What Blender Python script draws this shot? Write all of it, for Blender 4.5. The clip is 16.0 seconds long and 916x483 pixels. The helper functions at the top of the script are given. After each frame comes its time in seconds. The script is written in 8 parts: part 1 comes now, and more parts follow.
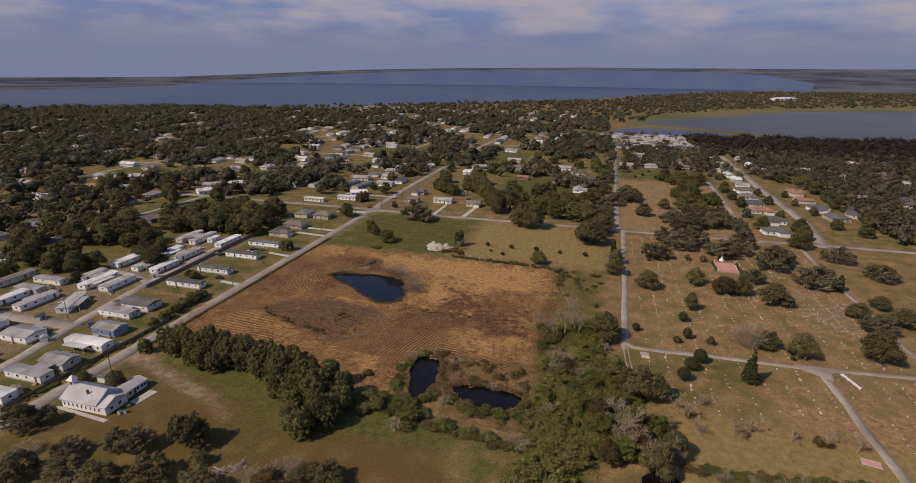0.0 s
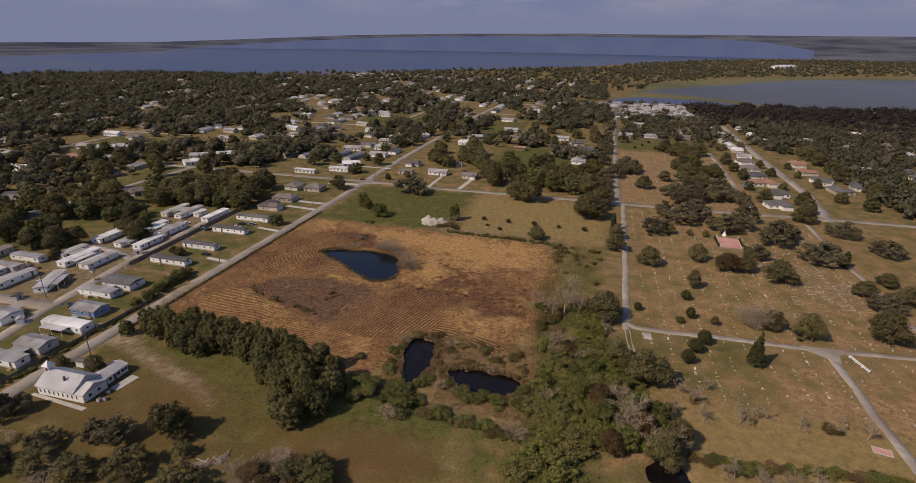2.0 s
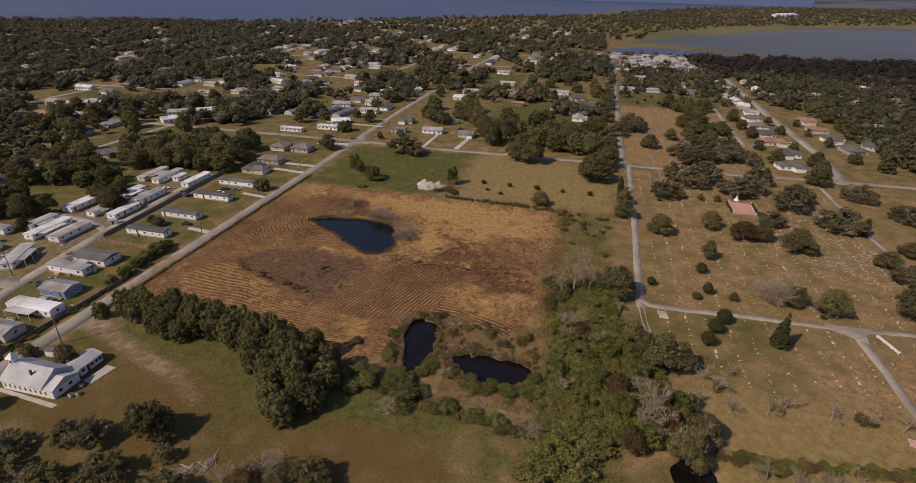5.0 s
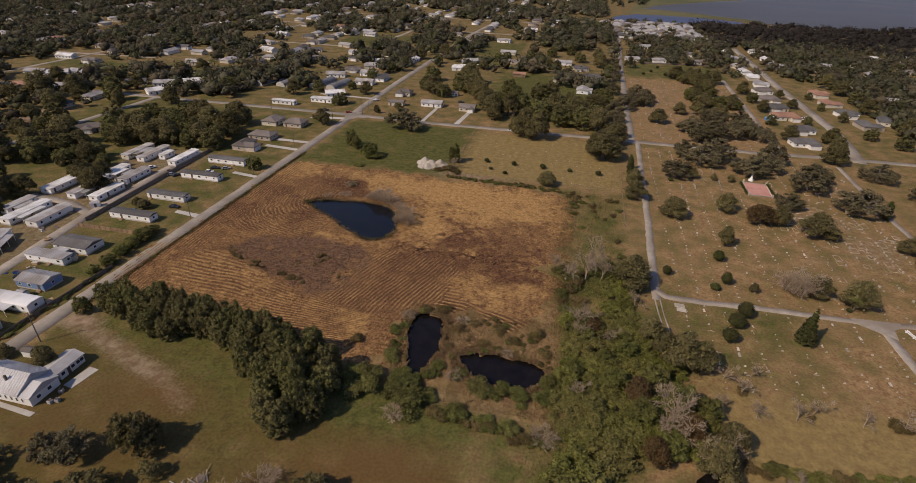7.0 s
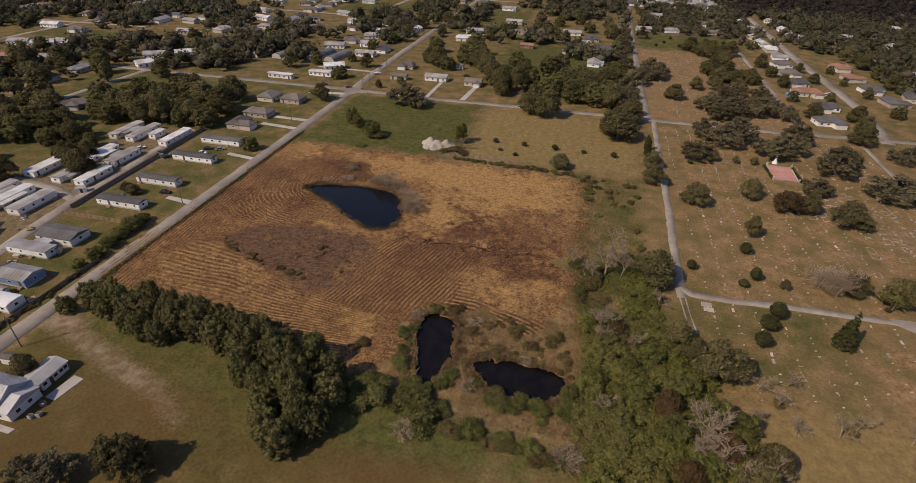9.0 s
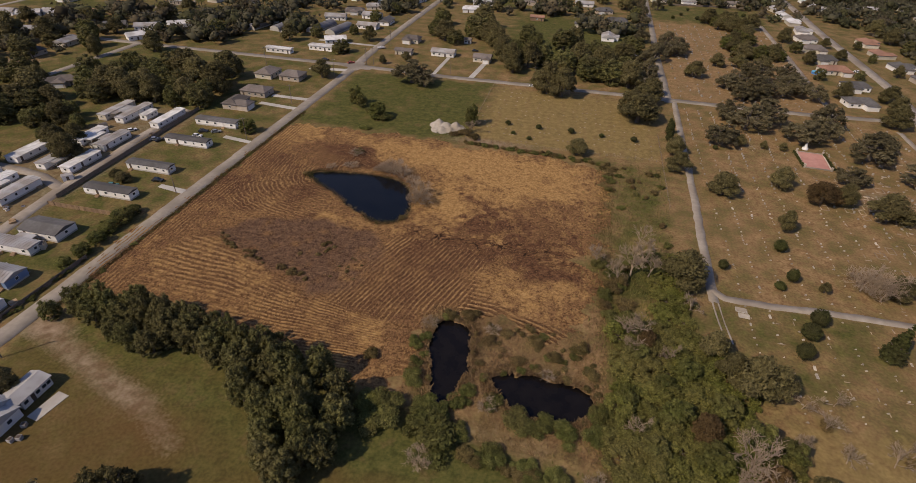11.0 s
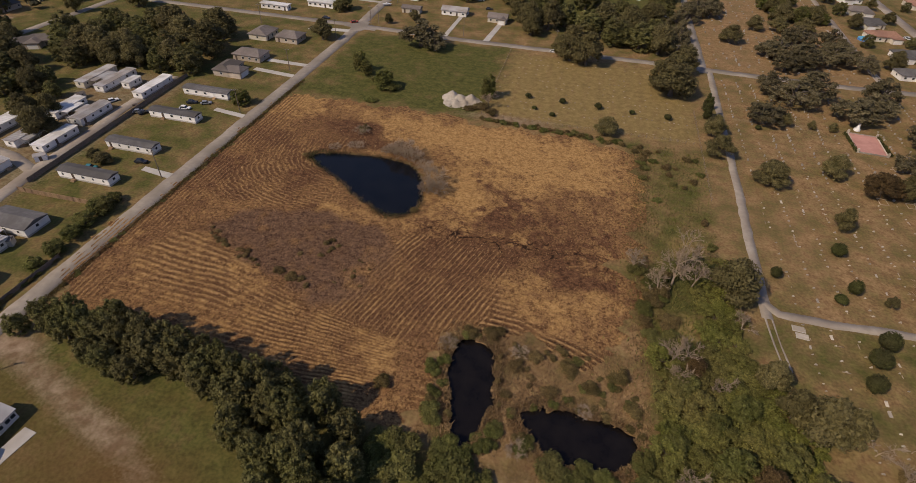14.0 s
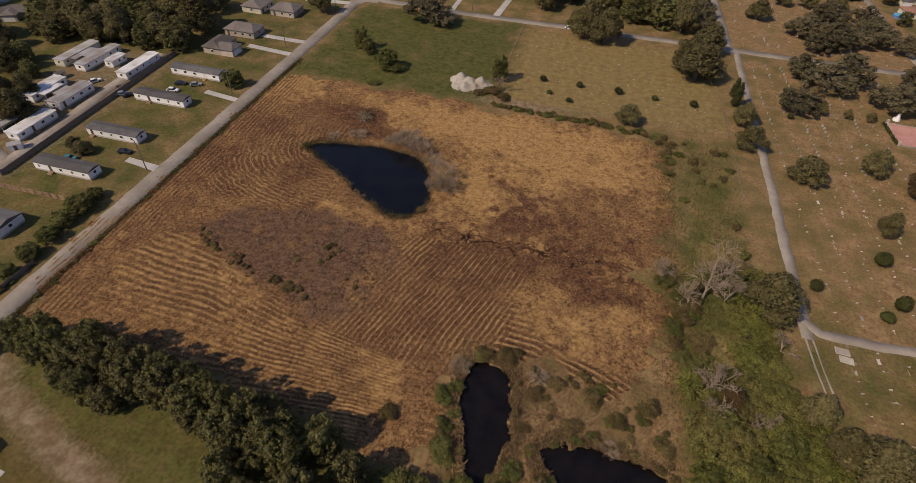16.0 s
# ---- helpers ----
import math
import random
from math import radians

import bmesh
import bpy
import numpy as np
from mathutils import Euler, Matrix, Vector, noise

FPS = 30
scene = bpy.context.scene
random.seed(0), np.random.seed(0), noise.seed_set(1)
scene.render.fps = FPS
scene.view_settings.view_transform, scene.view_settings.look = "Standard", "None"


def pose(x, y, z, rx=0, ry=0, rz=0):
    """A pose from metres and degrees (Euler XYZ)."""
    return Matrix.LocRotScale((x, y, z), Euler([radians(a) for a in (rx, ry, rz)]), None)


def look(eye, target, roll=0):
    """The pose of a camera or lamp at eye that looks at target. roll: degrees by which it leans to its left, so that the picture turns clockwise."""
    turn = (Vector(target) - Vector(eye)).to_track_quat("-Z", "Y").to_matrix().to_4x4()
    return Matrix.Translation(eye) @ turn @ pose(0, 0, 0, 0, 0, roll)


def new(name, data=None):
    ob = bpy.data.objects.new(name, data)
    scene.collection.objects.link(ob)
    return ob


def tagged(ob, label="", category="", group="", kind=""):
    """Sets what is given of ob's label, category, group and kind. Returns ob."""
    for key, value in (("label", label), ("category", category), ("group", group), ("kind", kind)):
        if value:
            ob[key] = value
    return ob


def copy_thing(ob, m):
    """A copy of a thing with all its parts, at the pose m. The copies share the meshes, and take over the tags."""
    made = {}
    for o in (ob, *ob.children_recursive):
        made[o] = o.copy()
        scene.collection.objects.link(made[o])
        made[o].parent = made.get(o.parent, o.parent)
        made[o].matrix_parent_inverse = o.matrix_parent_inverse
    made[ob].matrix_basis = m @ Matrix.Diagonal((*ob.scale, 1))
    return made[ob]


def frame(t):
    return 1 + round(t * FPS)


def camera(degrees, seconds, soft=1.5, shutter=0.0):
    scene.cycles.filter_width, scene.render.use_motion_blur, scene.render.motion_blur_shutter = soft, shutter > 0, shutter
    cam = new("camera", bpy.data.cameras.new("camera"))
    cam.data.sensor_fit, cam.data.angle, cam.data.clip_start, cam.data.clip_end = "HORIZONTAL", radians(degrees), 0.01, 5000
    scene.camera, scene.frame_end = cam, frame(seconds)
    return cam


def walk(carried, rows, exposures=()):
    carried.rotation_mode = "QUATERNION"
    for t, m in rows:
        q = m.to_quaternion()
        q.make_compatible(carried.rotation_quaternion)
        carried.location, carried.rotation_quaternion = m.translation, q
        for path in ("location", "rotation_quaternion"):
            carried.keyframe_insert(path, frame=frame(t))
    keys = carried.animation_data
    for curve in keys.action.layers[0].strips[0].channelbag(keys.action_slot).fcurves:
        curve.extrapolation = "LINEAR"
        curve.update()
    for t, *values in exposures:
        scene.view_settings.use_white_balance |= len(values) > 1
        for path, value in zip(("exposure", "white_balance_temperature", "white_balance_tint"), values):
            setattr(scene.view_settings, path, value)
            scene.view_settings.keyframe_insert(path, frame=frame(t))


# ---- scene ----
cam = camera(82.0, 16.0, 0.7)

PATH = [
    (0, (11.987, -14.166, 102.457), (11.498, -12.326, 101.845), 0.8),
    (0.5, (11.582, -11.816, 102.27), (11.098, -9.984, 101.631), 0.8),
    (1, (10.896, -9.483, 102.073), (10.419, -7.658, 101.406), 0.9),
    (1.5, (10.039, -7.184, 101.95), (9.572, -5.366, 101.258), 1.0),
    (2, (9.195, -4.498, 102.01), (8.735, -2.69, 101.29), 1.0),
    (2.5, (8.067, -1.787, 102.079), (7.616, 0.012, 101.331), 1.0),
    (3, (6.683, 0.733, 102.063), (6.243, 2.523, 101.288), 1.1),
    (3.5, (5.137, 3.353, 102.061), (4.708, 5.135, 101.26), 1.2),
    (4, (3.661, 5.891, 102.022), (3.242, 7.663, 101.195), 1.2),
    (6.5, (-4.098, 20.55, 102.461), (-4.483, 22.264, 101.504), 1.5),
    (7, (-5.871, 23.643, 102.408), (-6.246, 25.345, 101.427), 1.6),
    (7.5, (-7.389, 26.822, 102.401), (-7.76, 28.511, 101.396), 1.6),
    (8, (-9.143, 30.336, 102.349), (-9.509, 32.011, 101.32), 1.7),
    (8.5, (-10.849, 33.602, 102.342), (-11.212, 35.264, 101.29), 1.7),
    (9, (-12.802, 36.993, 102.273), (-13.161, 38.641, 101.197), 1.8),
    (11.5, (-22.168, 54.169, 101.484), (-22.512, 55.744, 100.301), 2.2),
    (12, (-24.024, 57.75, 101.33), (-24.365, 59.309, 100.124), 2.4),
    (12.5, (-25.75, 61.196, 101.099), (-26.087, 62.738, 99.871), 2.5),
    (13, (-27.412, 64.682, 100.847), (-27.745, 66.208, 99.597), 2.6),
    (13.5, (-29.002, 68.264, 100.631), (-29.331, 69.772, 99.36), 2.7),
    (14, (-30.73, 71.855, 100.444), (-31.054, 73.346, 99.151), 2.8),
    (14.5, (-32.415, 75.511, 100.216), (-32.734, 76.984, 98.902), 3.0),
    (15, (-34.123, 79.145, 99.886), (-34.438, 80.601, 98.551), 3.1),
    (15.5, (-35.867, 82.823, 99.567), (-36.176, 84.26, 98.211), 3.4),
    (16, (-37.34, 86.629, 99.143), (-37.645, 88.047, 97.766), 3.4),
]
walk(cam, [(t, look(eye, target, roll)) for t, eye, target, roll in PATH], exposures=[(0.0, 0.03, 7000, 15), (8.0, 0.0, 7020, 15), (16.0, -0.05, 7150, 15)])

# ---- world and sun ----
SHADE_AZ, SUN_EL = radians(45), radians(43)
world = bpy.data.worlds.new("sky")
scene.world = world
world.use_nodes = True
wt = world.node_tree
wt.nodes.clear()
w_out = wt.nodes.new("ShaderNodeOutputWorld")
w_sky = wt.nodes.new("ShaderNodeTexSky")
w_sky.sky_type, w_sky.sun_disc, w_sky.sun_elevation = "NISHITA", False, SUN_EL
w_sky.sun_rotation = math.atan2(-math.cos(SHADE_AZ), -math.sin(SHADE_AZ))
w_sky.air_density, w_sky.dust_density, w_sky.ozone_density = 1.0, 0.6, 2.0
w_bg = wt.nodes.new("ShaderNodeBackground")
w_bg.inputs["Strength"].default_value = 0.115
w_tint = wt.nodes.new("ShaderNodeMix")
w_tint.data_type, w_tint.blend_type = "RGBA", "MULTIPLY"
w_tint.inputs["Factor"].default_value, w_tint.inputs["B"].default_value = 1.0, (0.68, 0.78, 1.02, 1)
wt.links.new(w_sky.outputs[0], w_tint.inputs["A"])
wt.links.new(w_tint.outputs["Result"], w_bg.inputs["Color"])
w_co = wt.nodes.new("ShaderNodeTexCoord")
w_map = wt.nodes.new("ShaderNodeMapping")
w_map.inputs["Scale"].default_value = (3.4, 3.4, 15.0)
w_map.inputs["Location"].default_value = (0.35, 0.1, 0.3)
w_noise = wt.nodes.new("ShaderNodeTexNoise")
w_noise.inputs["Scale"].default_value, w_noise.inputs["Detail"].default_value = 1.9, 8
w_noise.inputs["Roughness"].default_value = 0.52
w_ramp = wt.nodes.new("ShaderNodeValToRGB")
w_ramp.color_ramp.elements[0].position, w_ramp.color_ramp.elements[1].position = 0.38, 0.62
w_sep = wt.nodes.new("ShaderNodeSeparateXYZ")
w_low = wt.nodes.new("ShaderNodeMapRange")  # haze that thins upwards
w_low.inputs["From Min"].default_value, w_low.inputs["From Max"].default_value = 0.06, 0.3
w_low.inputs["To Min"].default_value, w_low.inputs["To Max"].default_value = 1.0, 0.0
w_high = wt.nodes.new("ShaderNodeMapRange")  # clouds end well above the horizon
w_high.inputs["From Min"].default_value, w_high.inputs["From Max"].default_value = 0.18, 0.5
w_high.inputs["To Min"].default_value, w_high.inputs["To Max"].default_value = 0.95, 0.12
w_mul = wt.nodes.new("ShaderNodeMath")
w_mul.operation = "MULTIPLY"
w_haze, w_mix2 = wt.nodes.new("ShaderNodeBackground"), wt.nodes.new("ShaderNodeMixShader")
w_haze.inputs["Color"].default_value, w_haze.inputs["Strength"].default_value = (0.43, 0.53, 0.89, 1), 0.39
w_blue, w_hue = wt.nodes.new("ShaderNodeMapRange"), wt.nodes.new("ShaderNodeMix")  # haze turns blue upwards
w_blue.inputs["From Min"].default_value, w_blue.inputs["From Max"].default_value = 0.035, 0.12
w_hue.data_type = "RGBA"
w_hue.inputs["A"].default_value, w_hue.inputs["B"].default_value = (0.45, 0.53, 0.86, 1), (0.3, 0.44, 0.92, 1)
wt.links.new(w_blue.outputs[0], w_hue.inputs["Factor"])
wt.links.new(w_hue.outputs["Result"], w_haze.inputs["Color"])
w_cloud = wt.nodes.new("ShaderNodeBackground")
w_cloud.inputs["Color"].default_value, w_cloud.inputs["Strength"].default_value = (0.68, 0.66, 0.8, 1), 0.52
w_mix = wt.nodes.new("ShaderNodeMixShader")
wt.links.new(w_co.outputs["Generated"], w_map.inputs["Vector"])
wt.links.new(w_map.outputs[0], w_noise.inputs["Vector"])
wt.links.new(w_noise.outputs["Fac"], w_ramp.inputs[0])
wt.links.new(w_co.outputs["Generated"], w_sep.inputs[0])
wt.links.new(w_sep.outputs["Z"], w_low.inputs["Value"])
wt.links.new(w_sep.outputs["Z"], w_blue.inputs["Value"])
wt.links.new(w_sep.outputs["Z"], w_high.inputs["Value"])
wt.links.new(w_ramp.outputs[0], w_mul.inputs[0])
wt.links.new(w_high.outputs[0], w_mul.inputs[1])
w_lift = wt.nodes.new("ShaderNodeMapRange")  # and begin above the haze
w_lift.inputs["From Min"].default_value, w_lift.inputs["From Max"].default_value = 0.03, 0.09
w_cover = wt.nodes.new("ShaderNodeMath")
w_cover.operation = "MULTIPLY"
wt.links.new(w_sep.outputs["Z"], w_lift.inputs["Value"])
wt.links.new(w_mul.outputs[0], w_cover.inputs[0])
wt.links.new(w_lift.outputs[0], w_cover.inputs[1])
wt.links.new(w_low.outputs[0], w_mix2.inputs[0])
wt.links.new(w_bg.outputs[0], w_mix2.inputs[1])
wt.links.new(w_haze.outputs[0], w_mix2.inputs[2])
wt.links.new(w_cover.outputs[0], w_mix.inputs[0])
wt.links.new(w_mix2.outputs[0], w_mix.inputs[1])
wt.links.new(w_cloud.outputs[0], w_mix.inputs[2])
wt.links.new(w_mix.outputs[0], w_out.inputs["Surface"])
sun = new("sun", bpy.data.lights.new("sun", "SUN"))
sun.data.energy, sun.data.angle, sun.data.color = 3.55, radians(0.6), (1.0, 0.88, 0.71)
sun.matrix_world = look((0, 0, 300), (math.cos(SHADE_AZ) * math.cos(SUN_EL) * 10, math.sin(SHADE_AZ) * math.cos(SUN_EL) * 10, 300 - math.sin(SUN_EL) * 10))


# ---- materials ----
def mat(name, cols, scale=0.5, rough=0.9, bump=0.0, rnd=0.0, metal=0.0, island=0.0, big=0.13, spec=0.3):
    """Two noises mix three colours, in world metres; rnd varies whole objects, island single pieces."""
    m = bpy.data.materials.new(name)
    m.use_nodes = True
    n, l = m.node_tree.nodes, m.node_tree.links
    b = n["Principled BSDF"]
    b.inputs["Roughness"].default_value, b.inputs["Metallic"].default_value = rough, metal
    b.inputs["Specular IOR Level"].default_value = spec
    geo = n.new("ShaderNodeNewGeometry")
    col = None
    for k, (sc, lo, hi) in enumerate(((scale, 0.35, 0.68), (scale * big, 0.42, 0.62))):
        if k + 1 >= len(cols):
            break
        t = n.new("ShaderNodeTexNoise")
        t.inputs["Scale"].default_value, t.inputs["Detail"].default_value = sc, 6
        l.new(geo.outputs["Position"], t.inputs["Vector"])
        r = n.new("ShaderNodeMapRange")
        r.inputs["From Min"].default_value, r.inputs["From Max"].default_value = lo, hi
        l.new(t.outputs["Fac"], r.inputs["Value"])
        x = n.new("ShaderNodeMix")
        x.data_type = "RGBA"
        l.new(r.outputs[0], x.inputs["Factor"])
        if col is None:
            x.inputs["A"].default_value = (*cols[0], 1)
            if bump:
                bp = n.new("ShaderNodeBump")
                bp.inputs["Strength"].default_value, bp.inputs["Distance"].default_value = 0.7, bump
                l.new(t.outputs["Fac"], bp.inputs["Height"])
                l.new(bp.outputs[0], b.inputs["Normal"])
        else:
            l.new(col, x.inputs["A"])
        x.inputs["B"].default_value = (*cols[k + 1], 1)
        col = x.outputs["Result"]
    for amount, node, out in ((rnd, "ShaderNodeObjectInfo", "Random"), (island, "ShaderNodeNewGeometry", "Random Per Island")):
        if amount and col is not None:
            o = n.new(node)
            r = n.new("ShaderNodeMapRange")
            r.inputs["To Min"].default_value, r.inputs["To Max"].default_value = 1 - amount, 1 + amount
            l.new(o.outputs[out], r.inputs["Value"])
            v = n.new("ShaderNodeVectorMath")
            v.operation = "SCALE"
            l.new(col, v.inputs[0])
            l.new(r.outputs[0], v.inputs["Scale"])
            col = v.outputs[0]
    if col is None:
        b.inputs["Base Color"].default_value = (*cols[0], 1)
    else:
        l.new(col, b.inputs["Base Color"])
    return m


# Emits its own colour, so backdrop haze and brightness are painted, not lit.
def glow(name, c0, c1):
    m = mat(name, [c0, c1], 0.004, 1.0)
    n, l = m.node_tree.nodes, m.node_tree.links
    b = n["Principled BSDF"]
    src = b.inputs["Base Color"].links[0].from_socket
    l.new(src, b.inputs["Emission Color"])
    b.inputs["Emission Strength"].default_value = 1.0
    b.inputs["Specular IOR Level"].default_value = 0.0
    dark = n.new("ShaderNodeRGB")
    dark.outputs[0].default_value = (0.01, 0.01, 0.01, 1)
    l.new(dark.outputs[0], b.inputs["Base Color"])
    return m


def leafy(m, amount=0.35):
    """Lets some light through the leaves."""
    n, l = m.node_tree.nodes, m.node_tree.links
    b, out = n["Principled BSDF"], n["Material Output"]
    tr, mx = n.new("ShaderNodeBsdfTranslucent"), n.new("ShaderNodeMixShader")
    l.new(b.inputs["Base Color"].links[0].from_socket, tr.inputs["Color"])
    mx.inputs[0].default_value = amount
    b.inputs["Specular IOR Level"].default_value = 0.12
    l.new(b.outputs[0], mx.inputs[1])
    l.new(tr.outputs[0], mx.inputs[2])
    l.new(mx.outputs[0], out.inputs["Surface"])
    return m


M_asphalt = mat("asphalt", [(0.25, 0.215, 0.175), (0.315, 0.274, 0.226), (0.21, 0.18, 0.143)], 0.6, 0.9, 0.01)
M_lane = mat("pale_lane", [(0.275, 0.235, 0.19), (0.355, 0.31, 0.255), (0.225, 0.185, 0.145)], 0.5, 0.95, 0.01)
M_concrete = mat("concrete", [(0.42, 0.4, 0.36), (0.5, 0.47, 0.42), (0.36, 0.33, 0.29)], 0.7, 0.9)
M_sand = mat("sand", [(0.34, 0.3, 0.245), (0.43, 0.385, 0.32), (0.27, 0.225, 0.17)], 0.5, 0.95, 0.1)
M_white = mat("white_siding", [(0.78, 0.77, 0.74), (0.84, 0.83, 0.8), (0.7, 0.68, 0.63)], 0.5, 0.6, rnd=0.08)
M_cream = mat("cream_siding", [(0.55, 0.5, 0.4), (0.6, 0.56, 0.47), (0.48, 0.43, 0.34)], 0.5, 0.7, rnd=0.12)
M_tan = mat("tan_stucco", [(0.4, 0.34, 0.275), (0.46, 0.395, 0.32), (0.35, 0.295, 0.235)], 0.5, 0.8, rnd=0.15)
M_blue = mat("blue_siding", [(0.16, 0.25, 0.42), (0.2, 0.29, 0.46), (0.14, 0.21, 0.34)], 0.5, 0.6)
M_skirt = mat("skirting", [(0.38, 0.36, 0.32), (0.45, 0.43, 0.39)], 0.8, 0.8)
M_roofwhite = mat("white_metal_roof", [(0.6, 0.59, 0.57), (0.7, 0.69, 0.67), (0.42, 0.4, 0.36)], 0.35, 0.45, rnd=0.1, big=0.5)
M_roofgrey = mat("grey_shingle", [(0.095, 0.09, 0.088), (0.13, 0.124, 0.12), (0.08, 0.075, 0.07)], 0.8, 0.9, rnd=0.2)
M_roofsilver = mat("weathered_metal_roof", [(0.33, 0.32, 0.31), (0.42, 0.41, 0.4), (0.26, 0.23, 0.2)], 0.4, 0.5, rnd=0.15, big=0.5)
M_roofbrown = mat("brown_shingle", [(0.15, 0.127, 0.112), (0.19, 0.163, 0.145), (0.12, 0.103, 0.09)], 0.8, 0.9, rnd=0.25)
M_hoop = mat("dull_hooped_cover", [(0.17, 0.165, 0.17), (0.23, 0.225, 0.23), (0.13, 0.125, 0.125)], 0.3, 0.6, rnd=0.15, big=0.5)
M_rooftile = mat("terracotta_tile", [(0.27, 0.145, 0.095), (0.33, 0.185, 0.125), (0.22, 0.12, 0.085)], 0.8, 0.85, rnd=0.15)
M_glass = mat("window_glass", [(0.03, 0.035, 0.04), (0.05, 0.055, 0.06)], 0.6, 0.12, spec=0.5)
M_frame = mat("white_trim", [(0.72, 0.71, 0.69), (0.66, 0.65, 0.62)], 1.5, 0.5)
M_dark = mat("dark_door", [(0.08, 0.06, 0.05), (0.11, 0.08, 0.06)], 1.0, 0.6)
M_wood = mat("weathered_wood", [(0.3, 0.2, 0.11), (0.38, 0.26, 0.15), (0.24, 0.16, 0.1)], 0.8, 0.85, rnd=0.15)
M_pole = mat("creosote_pole", [(0.14, 0.11, 0.09), (0.2, 0.165, 0.13)], 2.0, 0.9)
M_bark = mat("bark", [(0.11, 0.09, 0.07), (0.17, 0.14, 0.11), (0.09, 0.075, 0.06)], 2.5, 0.95, 0.05)
M_deadwood = mat("dead_wood", [(0.28, 0.21, 0.145), (0.37, 0.285, 0.2)], 1.5, 0.95, rnd=0.15)
M_oak = mat("oak_leaves", [(0.12, 0.106, 0.044), (0.195, 0.166, 0.073), (0.142, 0.12, 0.055)], 0.5, 0.75, rnd=0.25, island=0.35)
M_moss = mat("moss_grey_leaves", [(0.148, 0.128, 0.07), (0.2, 0.168, 0.096), (0.12, 0.103, 0.056)], 0.5, 0.85, rnd=0.2, island=0.35)
M_green = mat("green_leaves", [(0.098, 0.108, 0.029), (0.17, 0.17, 0.053), (0.132, 0.12, 0.042)], 0.5, 0.7, rnd=0.25, island=0.35)
M_bramble = mat("bramble_leaves", [(0.112, 0.12, 0.028), (0.2, 0.196, 0.054), (0.165, 0.145, 0.05)], 0.4, 0.75, rnd=0.22, island=0.4)
M_belt = mat("belt_leaves", [(0.108, 0.108, 0.037), (0.19, 0.18, 0.066), (0.142, 0.126, 0.053)], 0.4, 0.7, rnd=0.2, island=0.4)
M_topiary = mat("cedar_leaves", [(0.062, 0.07, 0.022), (0.1, 0.105, 0.035), (0.07, 0.068, 0.028)], 0.8, 0.8, rnd=0.15, island=0.3)
M_rust = mat("russet_leaves", [(0.115, 0.075, 0.032), (0.155, 0.1, 0.045), (0.09, 0.062, 0.03)], 0.5, 0.85, rnd=0.2, island=0.35)
M_weed = mat("weeds", [(0.11, 0.09, 0.034), (0.185, 0.14, 0.06), (0.16, 0.11, 0.052)], 0.3, 0.9, rnd=0.2, island=0.4)
M_far = mat("far_leaves", [(0.086, 0.081, 0.05), (0.142, 0.13, 0.082), (0.1, 0.092, 0.057)], 0.02, 0.85, island=0.45, big=0.25)
for m_leaf in (M_oak, M_moss, M_green, M_bramble, M_belt, M_topiary, M_rust, M_weed, M_far):
    leafy(m_leaf)
M_water = mat("pond_water", [(0.004, 0.005, 0.007), (0.007, 0.008, 0.01)], 0.15, 0.1, 0.0, spec=0.22)
M_ditch = mat("ditch_water", [(0.006, 0.005, 0.005), (0.011, 0.009, 0.008)], 0.3, 0.14, 0.0, spec=0.2)
M_lake = mat("lake_water", [(0.03, 0.05, 0.115), (0.042, 0.062, 0.128), (0.062, 0.068, 0.1)], 0.02, 0.45, 0.3, big=0.12, spec=0.35)
M_shallow = mat("shallow_lake", [(0.07, 0.071, 0.074), (0.1, 0.098, 0.096), (0.055, 0.052, 0.042)], 0.008, 0.45, spec=0.3)
M_marsh = mat("marsh_grass", [(0.11, 0.1, 0.035), (0.17, 0.135, 0.052), (0.085, 0.085, 0.03)], 0.03, 0.95)
M_stone = mat("headstone", [(0.4, 0.35, 0.285), (0.5, 0.45, 0.375), (0.3, 0.26, 0.205)], 1.0, 0.85, rnd=0.35)
M_plot = mat("grave_border", [(0.29, 0.225, 0.155), (0.38, 0.305, 0.22), (0.24, 0.18, 0.12)], 0.5, 0.9, island=0.25)
M_pink = mat("pink_paving", [(0.5, 0.25, 0.2), (0.58, 0.31, 0.25), (0.42, 0.2, 0.16)], 0.6, 0.85)
M_tyre = mat("rubber", [(0.02, 0.02, 0.02), (0.03, 0.03, 0.03)], 3.0, 0.8)
M_tarp = mat("blue_tarp", [(0.06, 0.18, 0.42), (0.08, 0.24, 0.5)], 1.0, 0.5)
M_pool = mat("pool_water", [(0.08, 0.4, 0.6), (0.12, 0.48, 0.68)], 0.5, 0.1)
# Self-lit distance: haze is put into these glow colours and their level streaks.
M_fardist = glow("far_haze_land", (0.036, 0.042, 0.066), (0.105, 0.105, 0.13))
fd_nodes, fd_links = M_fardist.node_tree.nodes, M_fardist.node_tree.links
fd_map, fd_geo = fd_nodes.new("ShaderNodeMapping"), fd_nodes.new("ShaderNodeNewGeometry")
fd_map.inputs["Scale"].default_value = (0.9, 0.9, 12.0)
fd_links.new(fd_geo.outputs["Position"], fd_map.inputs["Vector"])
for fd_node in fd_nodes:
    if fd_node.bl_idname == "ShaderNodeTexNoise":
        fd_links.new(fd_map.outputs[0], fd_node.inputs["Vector"])
